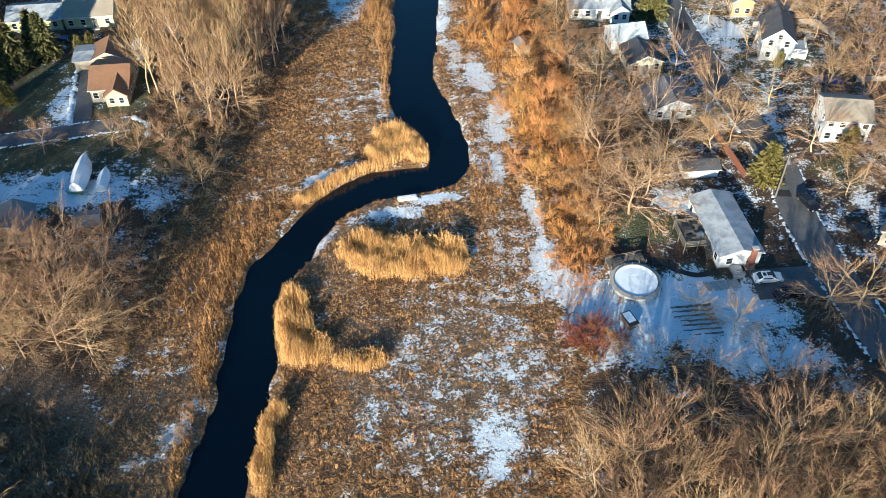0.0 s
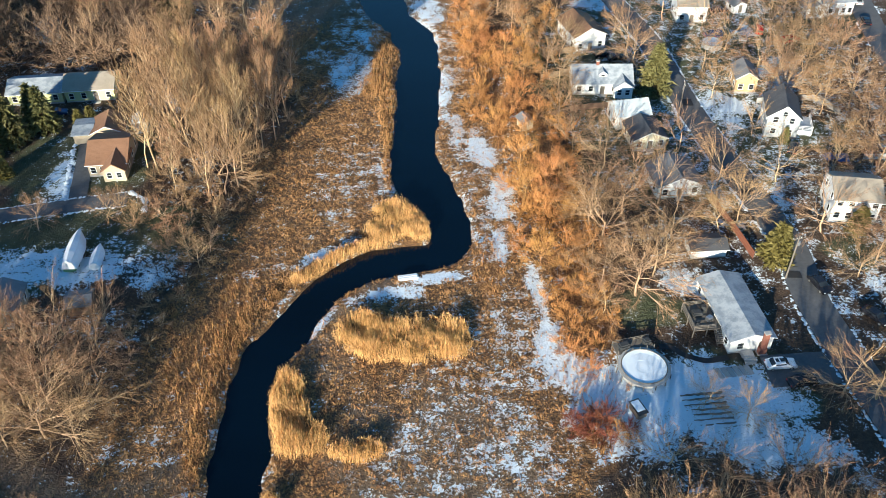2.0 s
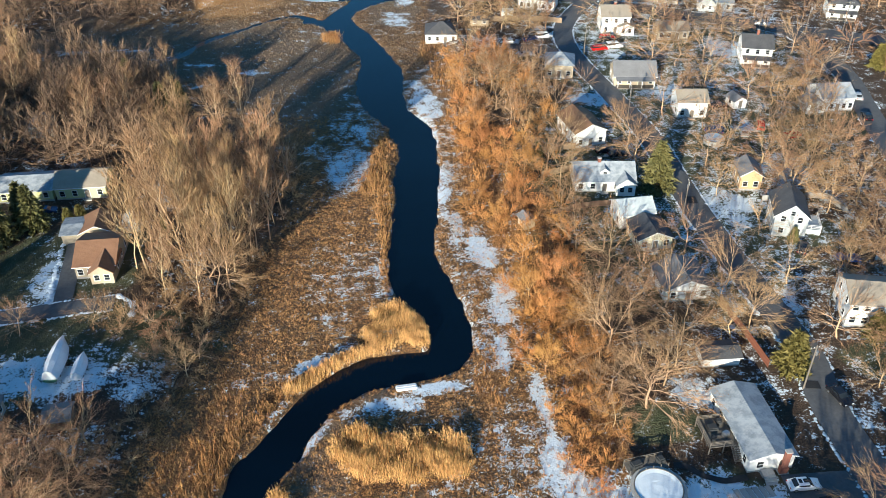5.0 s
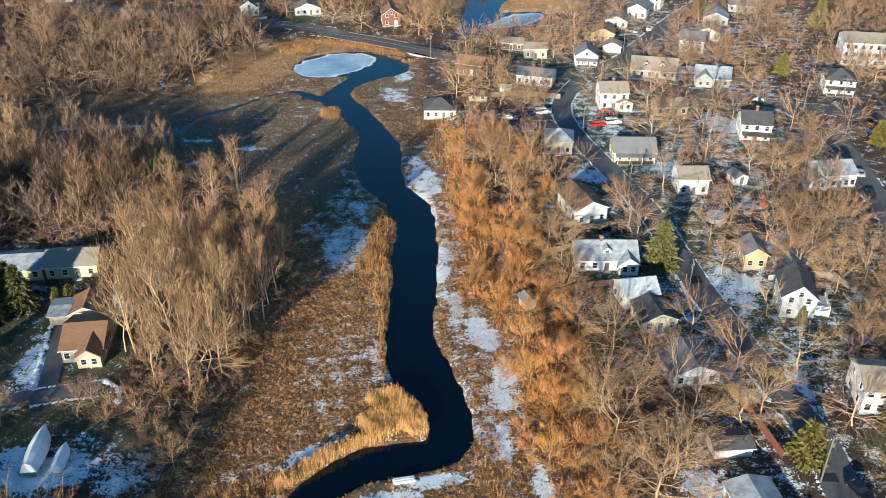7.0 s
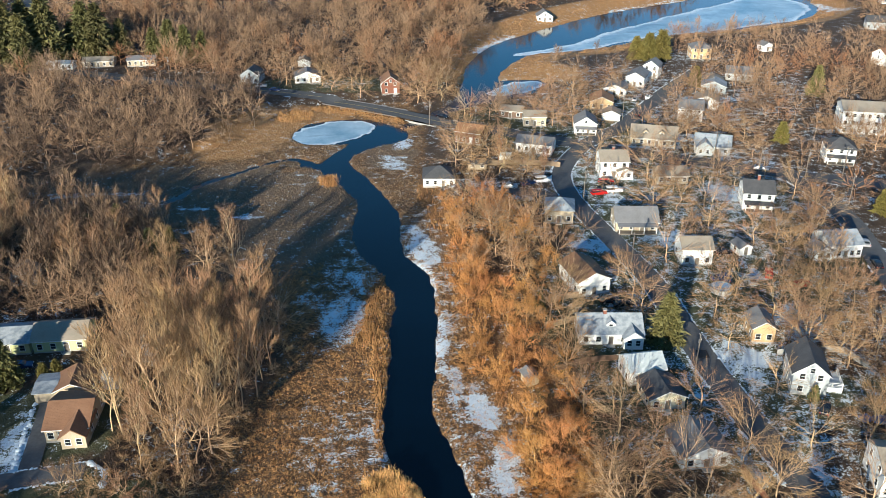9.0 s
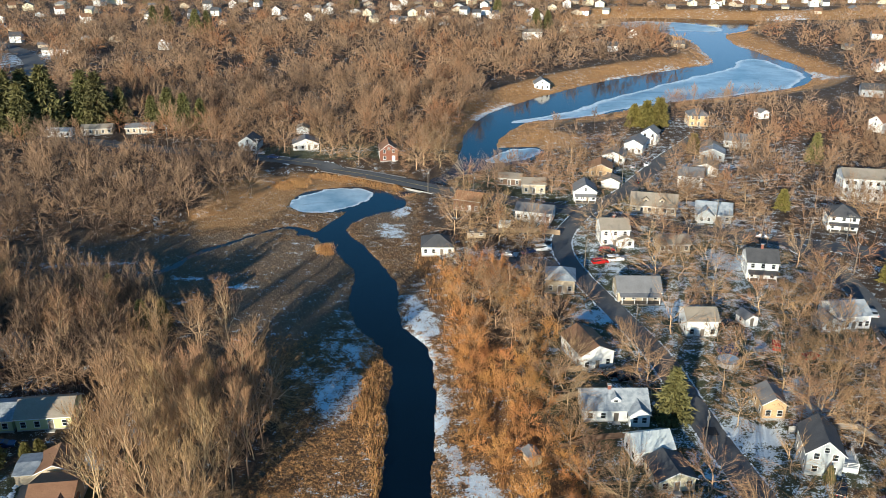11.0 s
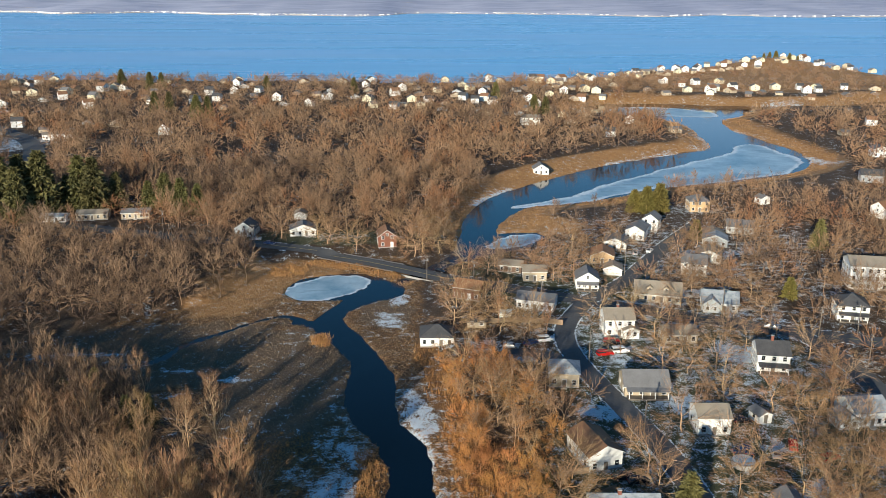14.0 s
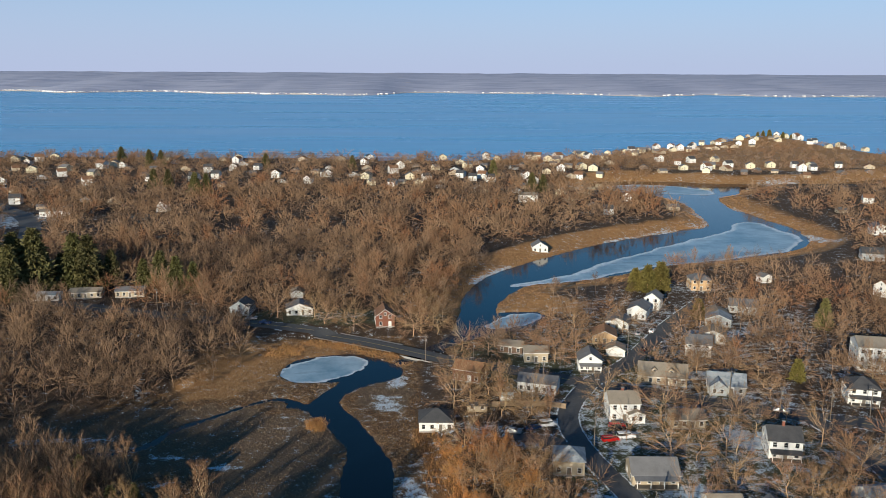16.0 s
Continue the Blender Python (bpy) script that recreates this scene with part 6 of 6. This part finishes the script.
CARS = {"white": car_kind("parked white saloon with dark roof glass", "white"), "black": car_kind("parked black car", "black"), "red": car_kind("parked red estate car", "red", height=1.6, van=True),
        "van": car_kind("parked white van", "white", 5.0, 1.9, 1.9, True), "silver": car_kind("parked silver car", "silver"), "blue": car_kind("parked dark blue car", "blue")}
for k, lab in {"black": "black car parked at the roadside", "silver": "silver car parked by the houses", "red": "red estate car parked in a driveway", "van": "white van parked in a driveway", "blue": "dark blue car parked by a house"}.items():
    tagged(CARS[k], lab)
seen_cars = set()
for k, x, y, a in [("white", 55.4, 90.9, 2), ("black", 57.4, 87.2, 10), ("black", 67.4, 107.2, -75), ("black", 73.5, 99.5, -60), ("red", 57.5, 251, 10), ("van", 62.2, 252.5, 8), ("black", 61.5, 258.5, 5), ("silver", 23.5, 255, 20), ("black", 27, 251.5, 5),
                   ("silver", 32, 257, -15), ("blue", 38, 259.5, 30), ("van", 42.5, 261.5, 10), ("black", 46.5, 188.8, 5), ("black", 49.2, 187, 10), ("blue", -76.5, 168.5, 10), ("silver", 82, 196, 80), ("blue", 76.5, 197.5, 75), ("silver", 112.5, 268, -25),
                   ("black", 88.5, 325, 60), ("silver", 92, 344, 60), ("blue", -50.5, 362.5, -20), ("black", 15.5, 331, -35), ("silver", -57, 369, 5), ("silver", 119, 215, 80), ("black", 116, 203, 80), ("red", 93, 193.5, 20), ("silver", 107.5, 340, 60),
                   ("black", 84, 296.5, 60), ("white", 98, 347, 58), ("red", 87.5, 199.3, 70), ("blue", 75.1, 197.2, 10), ("black", 80.8, 211.0, 5), ("black", 77.2, 147.0, 60), ("red", 61.5, 259.5, 4), ("blue", 28.5, 246.5, 12), ("silver", 35.5, 247.5, 5)]:
    m = pose(x, y, gz(x, y) + 0.13, 0, 0, a)
    if k in seen_cars:
        copy_thing(CARS[k], m)
    else:
        seen_cars.add(k)
        CARS[k].matrix_basis = m


def thing(name, x, y, turn, label, category, group="", dz=0.0):
    ob = new(name)
    ob.matrix_basis = pose(x, y, gz(x, y) + dz, 0, 0, turn)
    return tagged(ob, label, category, group)


# ---- the ranch house's yard ----
def pool(x, y, radius, label, cover, ledge=True):
    """A round above-ground pool: wall, uprights, rim and winter cover, with a walking ledge round it."""
    p = thing("swimming_pool", x, y, 0, label, "pool")
    bm = bmesh.new()
    bmesh.ops.create_cone(bm, cap_ends=False, segments=40, radius1=radius, radius2=radius, depth=1.3, matrix=Matrix.Translation((0, 0, 0.65)))
    part("pool_wall", bm, M_CONCRETE, p, "pale grey pool wall")
    bm = bmesh.new()
    for k, (rr, z) in enumerate(((radius - 0.02, 1.27), (radius * 0.8, 1.2), (radius * 0.4, 1.23))):
        ring = [bm.verts.new((rr * math.cos(a), rr * math.sin(a), z + 0.02 * math.sin(3 * a + k))) for a in np.arange(40) * math.pi / 20]
        if k:
            for q in range(40):
                bm.faces.new((last[q], last[(q + 1) % 40], ring[(q + 1) % 40], ring[q]))
        last = ring
    bm.faces.new(last)
    part("cover", bm, cover, p, "snow-dusted pool cover")
    bm = bmesh.new()
    for i in range(40):
        a, b = 2 * math.pi * i / 40, 2 * math.pi * (i + 1) / 40
        rod(bm, (radius * math.cos(a), radius * math.sin(a), 1.3), (radius * math.cos(b), radius * math.sin(b), 1.3), 0.08, sides=5)
    part("rim", bm, M_DECK, p, "dark weathered pool rim")
    for i in range(14 if ledge else 0):
        a, b = 2 * math.pi * i / 14, 2 * math.pi * (i + 1) / 14
        r0, r1 = radius + 0.1, radius + 0.62
        pts = [(r0 * math.cos(a), r0 * math.sin(a), 1.2), (r1 * math.cos(a), r1 * math.sin(a), 1.2), (r1 * math.cos(b), r1 * math.sin(b), 1.2), (r0 * math.cos(b), r0 * math.sin(b), 1.2)]
        part("ledge_board", slab(pts, 0.08), M_CONCRETE, p)
        part("upright", boxes((r1 * math.cos(a), r1 * math.sin(a), 0.6, 0.12, 0.12, 1.2)), M_DECK, p)


def pool_deck():
    d = thing("pool_deck", 33.6, 95.3, 12, "weathered timber deck beside the pool with covered furniture", "deck")
    part("floor", boxes((0, 0, 1.1, 6.2, 2.4, 0.12)), M_DECK, d)
    for i in range(6):
        for yy in (-1.1, 1.1):
            part("post", boxes((-3 + 1.2 * i, yy, 0.9, 0.1, 0.1, 2.0)), M_DECK, d)
    for yy in (1.1,):
        for z in (1.5, 1.85):
            part("rail", boxes((0, yy, z, 6.2, 0.08, 0.1)), M_DECK, d)
    for i in range(12):
        part("board", boxes((0, -1.1 + 0.2 * i, 1.175, 6.2, 0.17, 0.03)), M_DECK, d)
    for s, (px, w) in zip((1, 2), ((-1.6, 1.8), (2.2, 1.2))):
        bm = boxes((0, 0, 0.45, w, 1.2, 0.9), bevel=0.2)
        ob = tagged(new("covered_furniture", bm_mesh("covered_furniture", bm, M_DARK)), "dark tarpaulin over stacked garden furniture", "covered furniture")
        ob.matrix_basis = d.matrix_basis @ pose(px, 0, 1.18, 0, 0, 10)


def house_deck():
    d = thing("house_deck", 45.6, 100.4, 5, "raised weathered timber deck with stairs beside the ranch house", "deck")
    part("floor", boxes((0, 0, 1.35, 4.6, 5.6, 0.14)), M_DECK, d)
    for i in range(23):
        part("board", boxes((-2.2 + 0.2 * i, 0, 1.435, 0.17, 5.6, 0.03)), M_DECK, d)
    for xx, yy in [(-2.2, -2.7), (-2.2, 0), (-2.2, 2.7), (2.2, -2.7), (0, -2.7), (0, 2.7)]:
        part("post", boxes((xx, yy, 1.1, 0.14, 0.14, 2.6)), M_DECK, d)
    for z in (1.8, 2.1, 2.38):
        part("rail", boxes((-2.2, 0, z, 0.08, 5.5, 0.1)), M_DECK, d)
        part("rail", boxes((-0.6, -2.7, z, 3.2, 0.08, 0.1)), M_DECK, d)
        part("rail", boxes((0, 2.7, z, 4.5, 0.08, 0.1)), M_DECK, d)
    for i in range(7):
        part("stair_tread", boxes((1.7, -3.0 - 0.28 * i, 1.25 - 0.19 * i, 1.1, 0.3, 0.06)), M_DECK, d)
    for xx in (1.1, 2.3):
        bm = bmesh.new()
        rod(bm, (xx, -2.7, 2.3), (xx, -4.9, 0.9), 0.05, sides=5)
        rod(bm, (xx, -2.7, 1.25), (xx, -4.9, -0.15), 0.07, sides=5)
        part("stair_rail", bm, M_DECK, d)
    for k, (xx, yy, w, h) in enumerate([(-0.6, 0.6, 1.6, 0.8), (0.9, -0.9, 1.1, 0.9), (-1.2, -1.4, 0.9, 0.7), (0.8, 1.6, 1.0, 0.9)]):
        ob = tagged(new("covered_furniture", bm_mesh("covered_furniture", boxes((0, 0, h / 2, w, w * 0.8, h), bevel=0.15), M_DARK if k != 1 else M_METAL)), "covered garden furniture on the raised deck", "covered furniture")
        ob.matrix_basis = d.matrix_basis @ pose(xx, yy, 1.45, 0, 0, 25 * k)


def gable_chimney():
    c = thing("chimney_stack", 53.5, 94.2, 5, "red brick chimney against the house's gable wall", "chimney")
    part("stack", boxes((0, -0.35, 2.2, 0.8, 0.6, 4.6), (0, -0.35, 0.6, 1.2, 0.7, 1.4)), M_BRICK, c)
    part("chimney_cap", boxes((0, -0.35, 4.55, 1.0, 0.8, 0.15)), M_CONCRETE, c)
    s = thing("entrance_steps", 51.2, 93.2, 5, "grey entrance steps with a ramp at the gable door", "steps")
    for i in range(4):
        part("step", boxes((0, -0.3 - 0.35 * i, 0.55 - 0.16 * i, 1.8, 0.4, 0.14)), M_CONCRETE, s)
    part("landing", boxes((0, 0.4, 0.35, 1.8, 1.1, 0.7)), M_CONCRETE, s)
    for i in range(6):
        st = thing("stepping_slab", 45.8 + 0.95 * i, 90.0 + 0.12 * i, 14, "pale stone slab in the garden path", "slab", "path slabs", 0.03)
        part("slab", boxes((0, 0, 0.03, 0.8, 2.0, 0.1), bevel=0.02), M_CONCRETE, st)


def garden_path():
    m = strip("path", [(37.8, 95.4), (39.6, 95.2), (41.6, 93.6), (44.5, 92.6), (48.2, 93.2)], 1.1, 0.1, M_PATCH, 0.5)
    tagged(new("path", m), "dark curving garden path from pool to house", "path", kind="structure")


def garden_rows():
    b = thing("vegetable_bed", 42.0, 83.2, 4, "snow-dusted vegetable bed with bare soil rows", "garden bed")
    for i in range(7):
        bm = bmesh.new()
        n = 12
        last = None
        for j in range(n + 1):
            x, y, w, h = -3.2 + 6.4 * j / n, -3.0 + i * 0.95 + random.uniform(-0.08, 0.08), 0.17 + random.uniform(-0.05, 0.05), 0.17 + random.uniform(-0.04, 0.04)
            ring = [bm.verts.new(p) for p in ((x, y - w, -0.1), (x, y - w * 0.5, h), (x, y + w * 0.5, h), (x, y + w, -0.1))]
            if last:
                for a in range(3):
                    bm.faces.new((last[a], ring[a], ring[a + 1], last[a + 1]))
            if j in (0, n):
                bm.faces.new(ring if j == 0 else ring[::-1])
            last = ring
        bmesh.ops.recalc_face_normals(bm, faces=bm.faces[:])
        part("soil_row", bm, M_DECK, b)


def playhouse():
    p = thing("firewood_store", 31.8, 83.2, 20, "small covered timber store with a tarpaulin", "store")
    part("body", boxes((0, 0, 0.6, 1.4, 2.6, 1.2), bevel=0.05), M_FENCE, p)
    part("roof_sheet", boxes((0, 0, 1.28, 1.7, 2.9, 0.1), bevel=0.03), M_DARK, p)
    part("roof_snow", boxes((0, 0.2, 1.36, 1.3, 2.0, 0.08), bevel=0.03), M_SNOW, p)


pool(34.3, 90.8, 3.45, "round above-ground pool with a snowy winter cover", M_SNOW)
pool(73.6, 192.5, 2.5, "round backyard pool under a blue snow-dusted cover", M_ICECOVER, False)
pool_deck(), house_deck(), gable_chimney(), garden_path(), garden_rows(), playhouse()


# ---- boats, poles, fences, bridge ----
def wrapped_boat(x, y, turn, length, width, height, label, hull):
    b = thing("boat", x, y, turn, label, "boat")
    rows = [(0.0, 0.80, 0.9), (0.25, 1.0, 1.0), (0.55, 1.0, 1.0), (0.8, 0.7, 0.95), (0.95, 0.25, 0.85), (1.0, 0.03, 0.8)]

    def loft(levels, cap):
        bm = bmesh.new()
        rings = []
        for t, w, k in rows:
            ring = [bm.verts.new((u * w * width / 2, t * length, z * (k if z > 1 else 1))) for u, z in levels]
            rings.append(ring)
        for r0, r1 in zip(rings, rings[1:]):
            for i in range(len(levels) - 1):
                bm.faces.new((r0[i], r0[i + 1], r1[i + 1], r1[i]))
        bm.faces.new(rings[0])
        bmesh.ops.recalc_face_normals(bm, faces=bm.faces[:])
        return bm
    part("hull", loft([(-1.0, 1.2), (-0.8, 0.5), (0, 0.3), (0.8, 0.5), (1.0, 1.2)], True), hull, b)
    part("winter_cover", loft([(-1.03, 1.05), (-0.98, 1.35), (-0.55, height * 0.88), (0, height), (0.55, height * 0.88), (0.98, 1.35), (1.03, 1.05)], True), M_TARP, b, "white shrink-wrap winter cover")
    for yy in (0.2, 0.6):
        part("stand", boxes((0, length * yy, 0.2, width * 0.7, 0.25, 0.45)), M_DECK, b)


wrapped_boat(-58.7, 116.2, 2, 9.4, 3.1, 3.2, "boat on stands under a white winter cover, green hull", M_GREEN)
wrapped_boat(-54.6, 116.6, 2, 5.6, 2.2, 2.2, "small boat under a white winter cover on the snow", M_TARP)


def railed_porch():
    p = thing("side_porch", 81.4, 153.9, -14, "white railed side porch with a snowy floor", "porch")
    part("floor", boxes((0, 1.6, 1.15, 3.9, 5.6, 0.16)), M_FROSTED, p)
    for px, py in [(-1.9, -1.1), (1.9, -1.1), (0, -1.1), (1.9, 1.6), (1.9, 4.3)]:
        part("post", boxes((px, py, 1.1, 0.14, 0.14, 2.2)), M_TRIM, p)
    for z in (1.45, 1.8, 2.12):
        part("rail", boxes((0, -1.1, z, 3.8, 0.07, 0.1)), M_TRIM, p)
        part("rail", boxes((1.9, 1.6, z, 0.07, 5.4, 0.1)), M_TRIM, p)
    part("skirt", boxes((0, -1.06, 0.5, 3.8, 0.06, 1.1)), M_TRIM, p)


def tarp_heap(x, y, turn, w, d, h):
    b = thing("tarp_heap", x, y, turn, "bright blue tarpaulin over a heap in the yard", "tarpaulin", "blue tarpaulins")
    bm = bmesh.new()
    bmesh.ops.create_grid(bm, x_segments=8, y_segments=8, size=0.5)
    for v in bm.verts:
        u, q = abs(v.co.x) * 2, abs(v.co.y) * 2
        v.co = ((v.co.x + 0.03 * math.sin(9 * v.co.y)) * w, (v.co.y + 0.03 * math.sin(11 * v.co.x)) * d, h * (1 - max(u, q) ** 3) + 0.12 * h * math.sin(13 * v.co.x + 7 * v.co.y))
    part("sheet", bm, M_BLUE, b)


def skiff():
    s = thing("skiff", -1.2, 114.6, 8, "white overturned skiff on the snowy spit", "boat", dz=0.05)
    part("hull", boxes((0, 0, 0.25, 3.6, 1.4, 0.5), bevel=0.2), M_TARP, s)
    part("keel", boxes((0, 0, 0.52, 3.0, 0.08, 0.06)), M_TRIM, s)


skiff()
railed_porch()
tarp_heap(83.6, 144.4, 20, 2.2, 2.0, 0.9)
tarp_heap(86.2, 143.8, -10, 2.6, 2.2, 1.1)


def pole_kind():
    p = new("utility_pole")
    bm = bmesh.new()
    rod(bm, (0, 0, -0.3), (0, 0, 9.5), 0.17, 0.11, 8)
    part("pole", bm, M_DECK, p)
    part("crossarm", boxes((0, 0, 8.9, 2.4, 0.12, 0.12)), M_DECK, p)
    for x in (-1.0, -0.4, 0.4, 1.0):
        bm = bmesh.new()
        rod(bm, (x, 0, 8.95), (x, 0, 9.15), 0.05, 0.04, 6)
        part("insulator", bm, M_TRIM, p)
    bm = bmesh.new()
    rod(bm, (0.3, 0, 7.4), (0.3, 0, 8.2), 0.22, sides=10)
    part("transformer", bm, M_METAL, p, "grey transformer can")
    return tagged(p, "weathered timber utility pole with crossarm", "utility pole", "utility poles")


POLE = pole_kind()
for i, (x, y, a) in enumerate([(62.6, 109.5, 10), (51.9, 246, 20), (10.5, 322.5, -35), (-56, 359.5, -25), (46.3, 291.5, -35), (101, 278.5, -20), (110, 264, -20), (64.8, 283.5, -30), (55.5, 205, 80), (57, 160, 80), (124, 262, -20), (81, 320, 60), (-97, 382.5, -25), (26, 310, -35),
                               (-82, 128, 0), (127, 240, 80), (136, 262.5, -20)]):
    m = pose(x, y, gz(x, y), 0, 0, a)
    if i:
        copy_thing(POLE, m)
    else:
        POLE.matrix_basis = m


def fence(rows, label, h=1.7, material=None, name="fence"):
    """A board fence: posts and panels along a line."""
    f = new(name)
    tagged(f, label, "fence")
    for (ax, ay), (bx, by) in zip(rows[:-1], rows[1:]):
        d = math.hypot(bx - ax, by - ay)
        n = max(1, round(d / 2.4))
        a = math.atan2(by - ay, bx - ax)
        for i in range(n):
            t = (i + 0.5) / n
            x, y = ax + (bx - ax) * t, ay + (by - ay) * t
            z = gz(x, y)
            key = ("panel", round(d / n, 2), h, material.name if material else "")
            if key not in WIN:
                WIN[key] = bm_mesh("panel", boxes((0, 0, h / 2 + 0.08, d / n * 0.985, 0.05, h - 0.1), (0, -0.05, h * 0.3, d / n * 0.98, 0.06, 0.09), (0, -0.05, h * 0.8, d / n * 0.98, 0.06, 0.09)), material or M_FENCE)
                WIN[key + ("post",)] = bm_mesh("post", boxes((0, 0, h / 2, 0.12, 0.12, h + 0.2)), material or M_FENCE)
            put("panel", WIN[key], f, pose(x, y, z, 0, 0, math.degrees(a)))
            t = i / n
            put("post", WIN[key + ("post",)], f, pose(ax + (bx - ax) * t, ay + (by - ay) * t, z, 0, 0, math.degrees(a)))


fence([(55.8, 131.5), (57.5, 122), (58.6, 114.5)], "red-brown board fence between two yards", 1.7, WALLS["red"])
fence([(76, 166), (86, 166.5), (90, 166), (92, 160)], "pale concrete-grey board fence round a lawn", 1.4, M_CONCRETE)
fence([(28, 188), (36, 190.5), (40, 191.5)], "weathered board fence beside the house", 1.6)
fence([(30, 178), (38, 181), (44, 184.5)], "weathered board fence behind the cape house", 1.6)
fence([(27, 275.5), (36, 276), (44, 275.5), (50, 273.5)], "weathered board fence behind the sheds", 1.7)
fence([(90, 143), (97, 143.5), (101, 147)], "white board fence by the eastern yards", 1.3, M_TRIM)
fence([(30, 162), (36, 164.5), (43, 165.5)], "brown board fence behind the yard", 1.5, WALLS["brown"])
fence([(47, 327.5), (56, 322.5)], "weathered board fence by the stream", 1.6)


def bridge():
    b = thing("bridge", 9.5, 328.6, -36.5, "low road bridge with pale concrete parapets", "bridge", dz=0.0)
    part("parapet", boxes((0, -4.5, 0.6, 13, 0.35, 1.1), bevel=0.04), M_CONCRETE, b)
    part("parapet", boxes((0, 4.5, 0.6, 13, 0.35, 1.1), bevel=0.04), M_CONCRETE, b)
    part("abutment", boxes((-5.5, 0, -0.6, 1.0, 9.0, 1.8)), M_CONCRETE, b)
    part("abutment", boxes((5.5, 0, -0.6, 1.0, 9.0, 1.8)), M_CONCRETE, b)
    for s in (-1, 1):
        bm = boxes((0, 0, 0.55, 34, 0.06, 0.3))
        for i in range(12):
            box(bm, -16.5 + 3 * i, 0.06, 0.3, 0.12, 0.1, 0.7)
        g = tagged(new("guardrail", bm_mesh("guardrail", bm, M_METAL)), "grey steel guardrail along the road", "guardrail")
        g.matrix_basis = pose(-14 + s * 2.2, 344.5 + s * 4.0, gz(-14, 344) + 0.1, 0, 0, -32)


bridge()


# ---- snow thrown up along the kerbs, marks on the roads ----
def snow_bank(rows, side, gap, label, size=0.32):
    s = smooth_line([(x, y, 0) for x, y in rows], 0.45)[:, :2]
    d = np.gradient(s, axis=0)
    d /= np.maximum(np.hypot(d[:, 0], d[:, 1])[:, None], 1e-9)
    p = s + np.stack([-d[:, 1], d[:, 0]], 1) * side + rng.normal(0, 0.12, s.shape)
    p = p[wobble(p[:, 0], p[:, 1], 3.0, side) > gap]
    z = heights(p[:, 0], p[:, 1])
    r = rng.uniform(0.5, 1.3, len(p)) * size
    ring = np.array([(math.cos(a), math.sin(a), 0) for a in np.arange(6) * math.pi / 3] + [(0, 0, 0.55)])
    sh = 1 + rng.uniform(-0.3, 0.3, (len(p), 7, 1))
    V = (p[:, None, :1] * 0 + 0) + ring[None] * r[:, None, None] * sh
    V[:, :, 0] += p[:, None, 0]
    V[:, :, 1] += p[:, None, 1]
    V[:, :, 2] += z[:, None] + 0.06
    F = np.array([(i, (i + 1) % 6, 6) for i in range(6)])
    F = (F[None] + (np.arange(len(p)) * 7)[:, None, None]).reshape(-1, 3)
    tagged(new("snow_bank", tri_mesh("snow_bank", V.reshape(-1, 3), F, M_SNOW)), label, "snow", kind="stuff")


for road, gap in (("road_street", -0.5), ("road_west", -0.9), ("road_main", 0.2), ("road_north", 0.0), ("road_east", 0.1)):
    rows, w = STREETS[road]
    rows = [q for q in rows if -95 < q[0] < 160]
    for side in (-1, 1):
        snow_bank(rows, side * (w / 2 + 0.15), gap if side > 0 else gap + 0.3, "broken line of white ploughed snow along the road edge")
snow_bank([(-66, 138.5), (-67.4, 146), (-69.2, 157)], 0.3, -2, "white snow ridge along the driveway", 0.5)
snow_bank([(-54, 139), (-51, 137), (-50, 133)], 0.0, -2, "heap of ploughed snow at the lane's end", 0.7)
for x, y, a, w, d in [(64.3, 110.2, -5, 2.4, 1.7), (60.9, 166.9, -3, 2.2, 2.8), (63.6, 133.5, -5, 2.2, 1.8), (59.2, 188, -3, 2.4, 2.4)]:
    pm = thing("road_patch", x, y, a, "square of fresh black asphalt in the street", "road patch", "road patches", 0.27)
    part("patch", boxes((0, 0, 0.01, w, d, 0.03)), M_PATCH, pm)
m = strip("road_line", STREETS["road_main"][0], 0.25, 0.15, M_PAINT_W)
tagged(new("road_line", m), "faded yellow centre line of the road", "road marking", kind="structure")
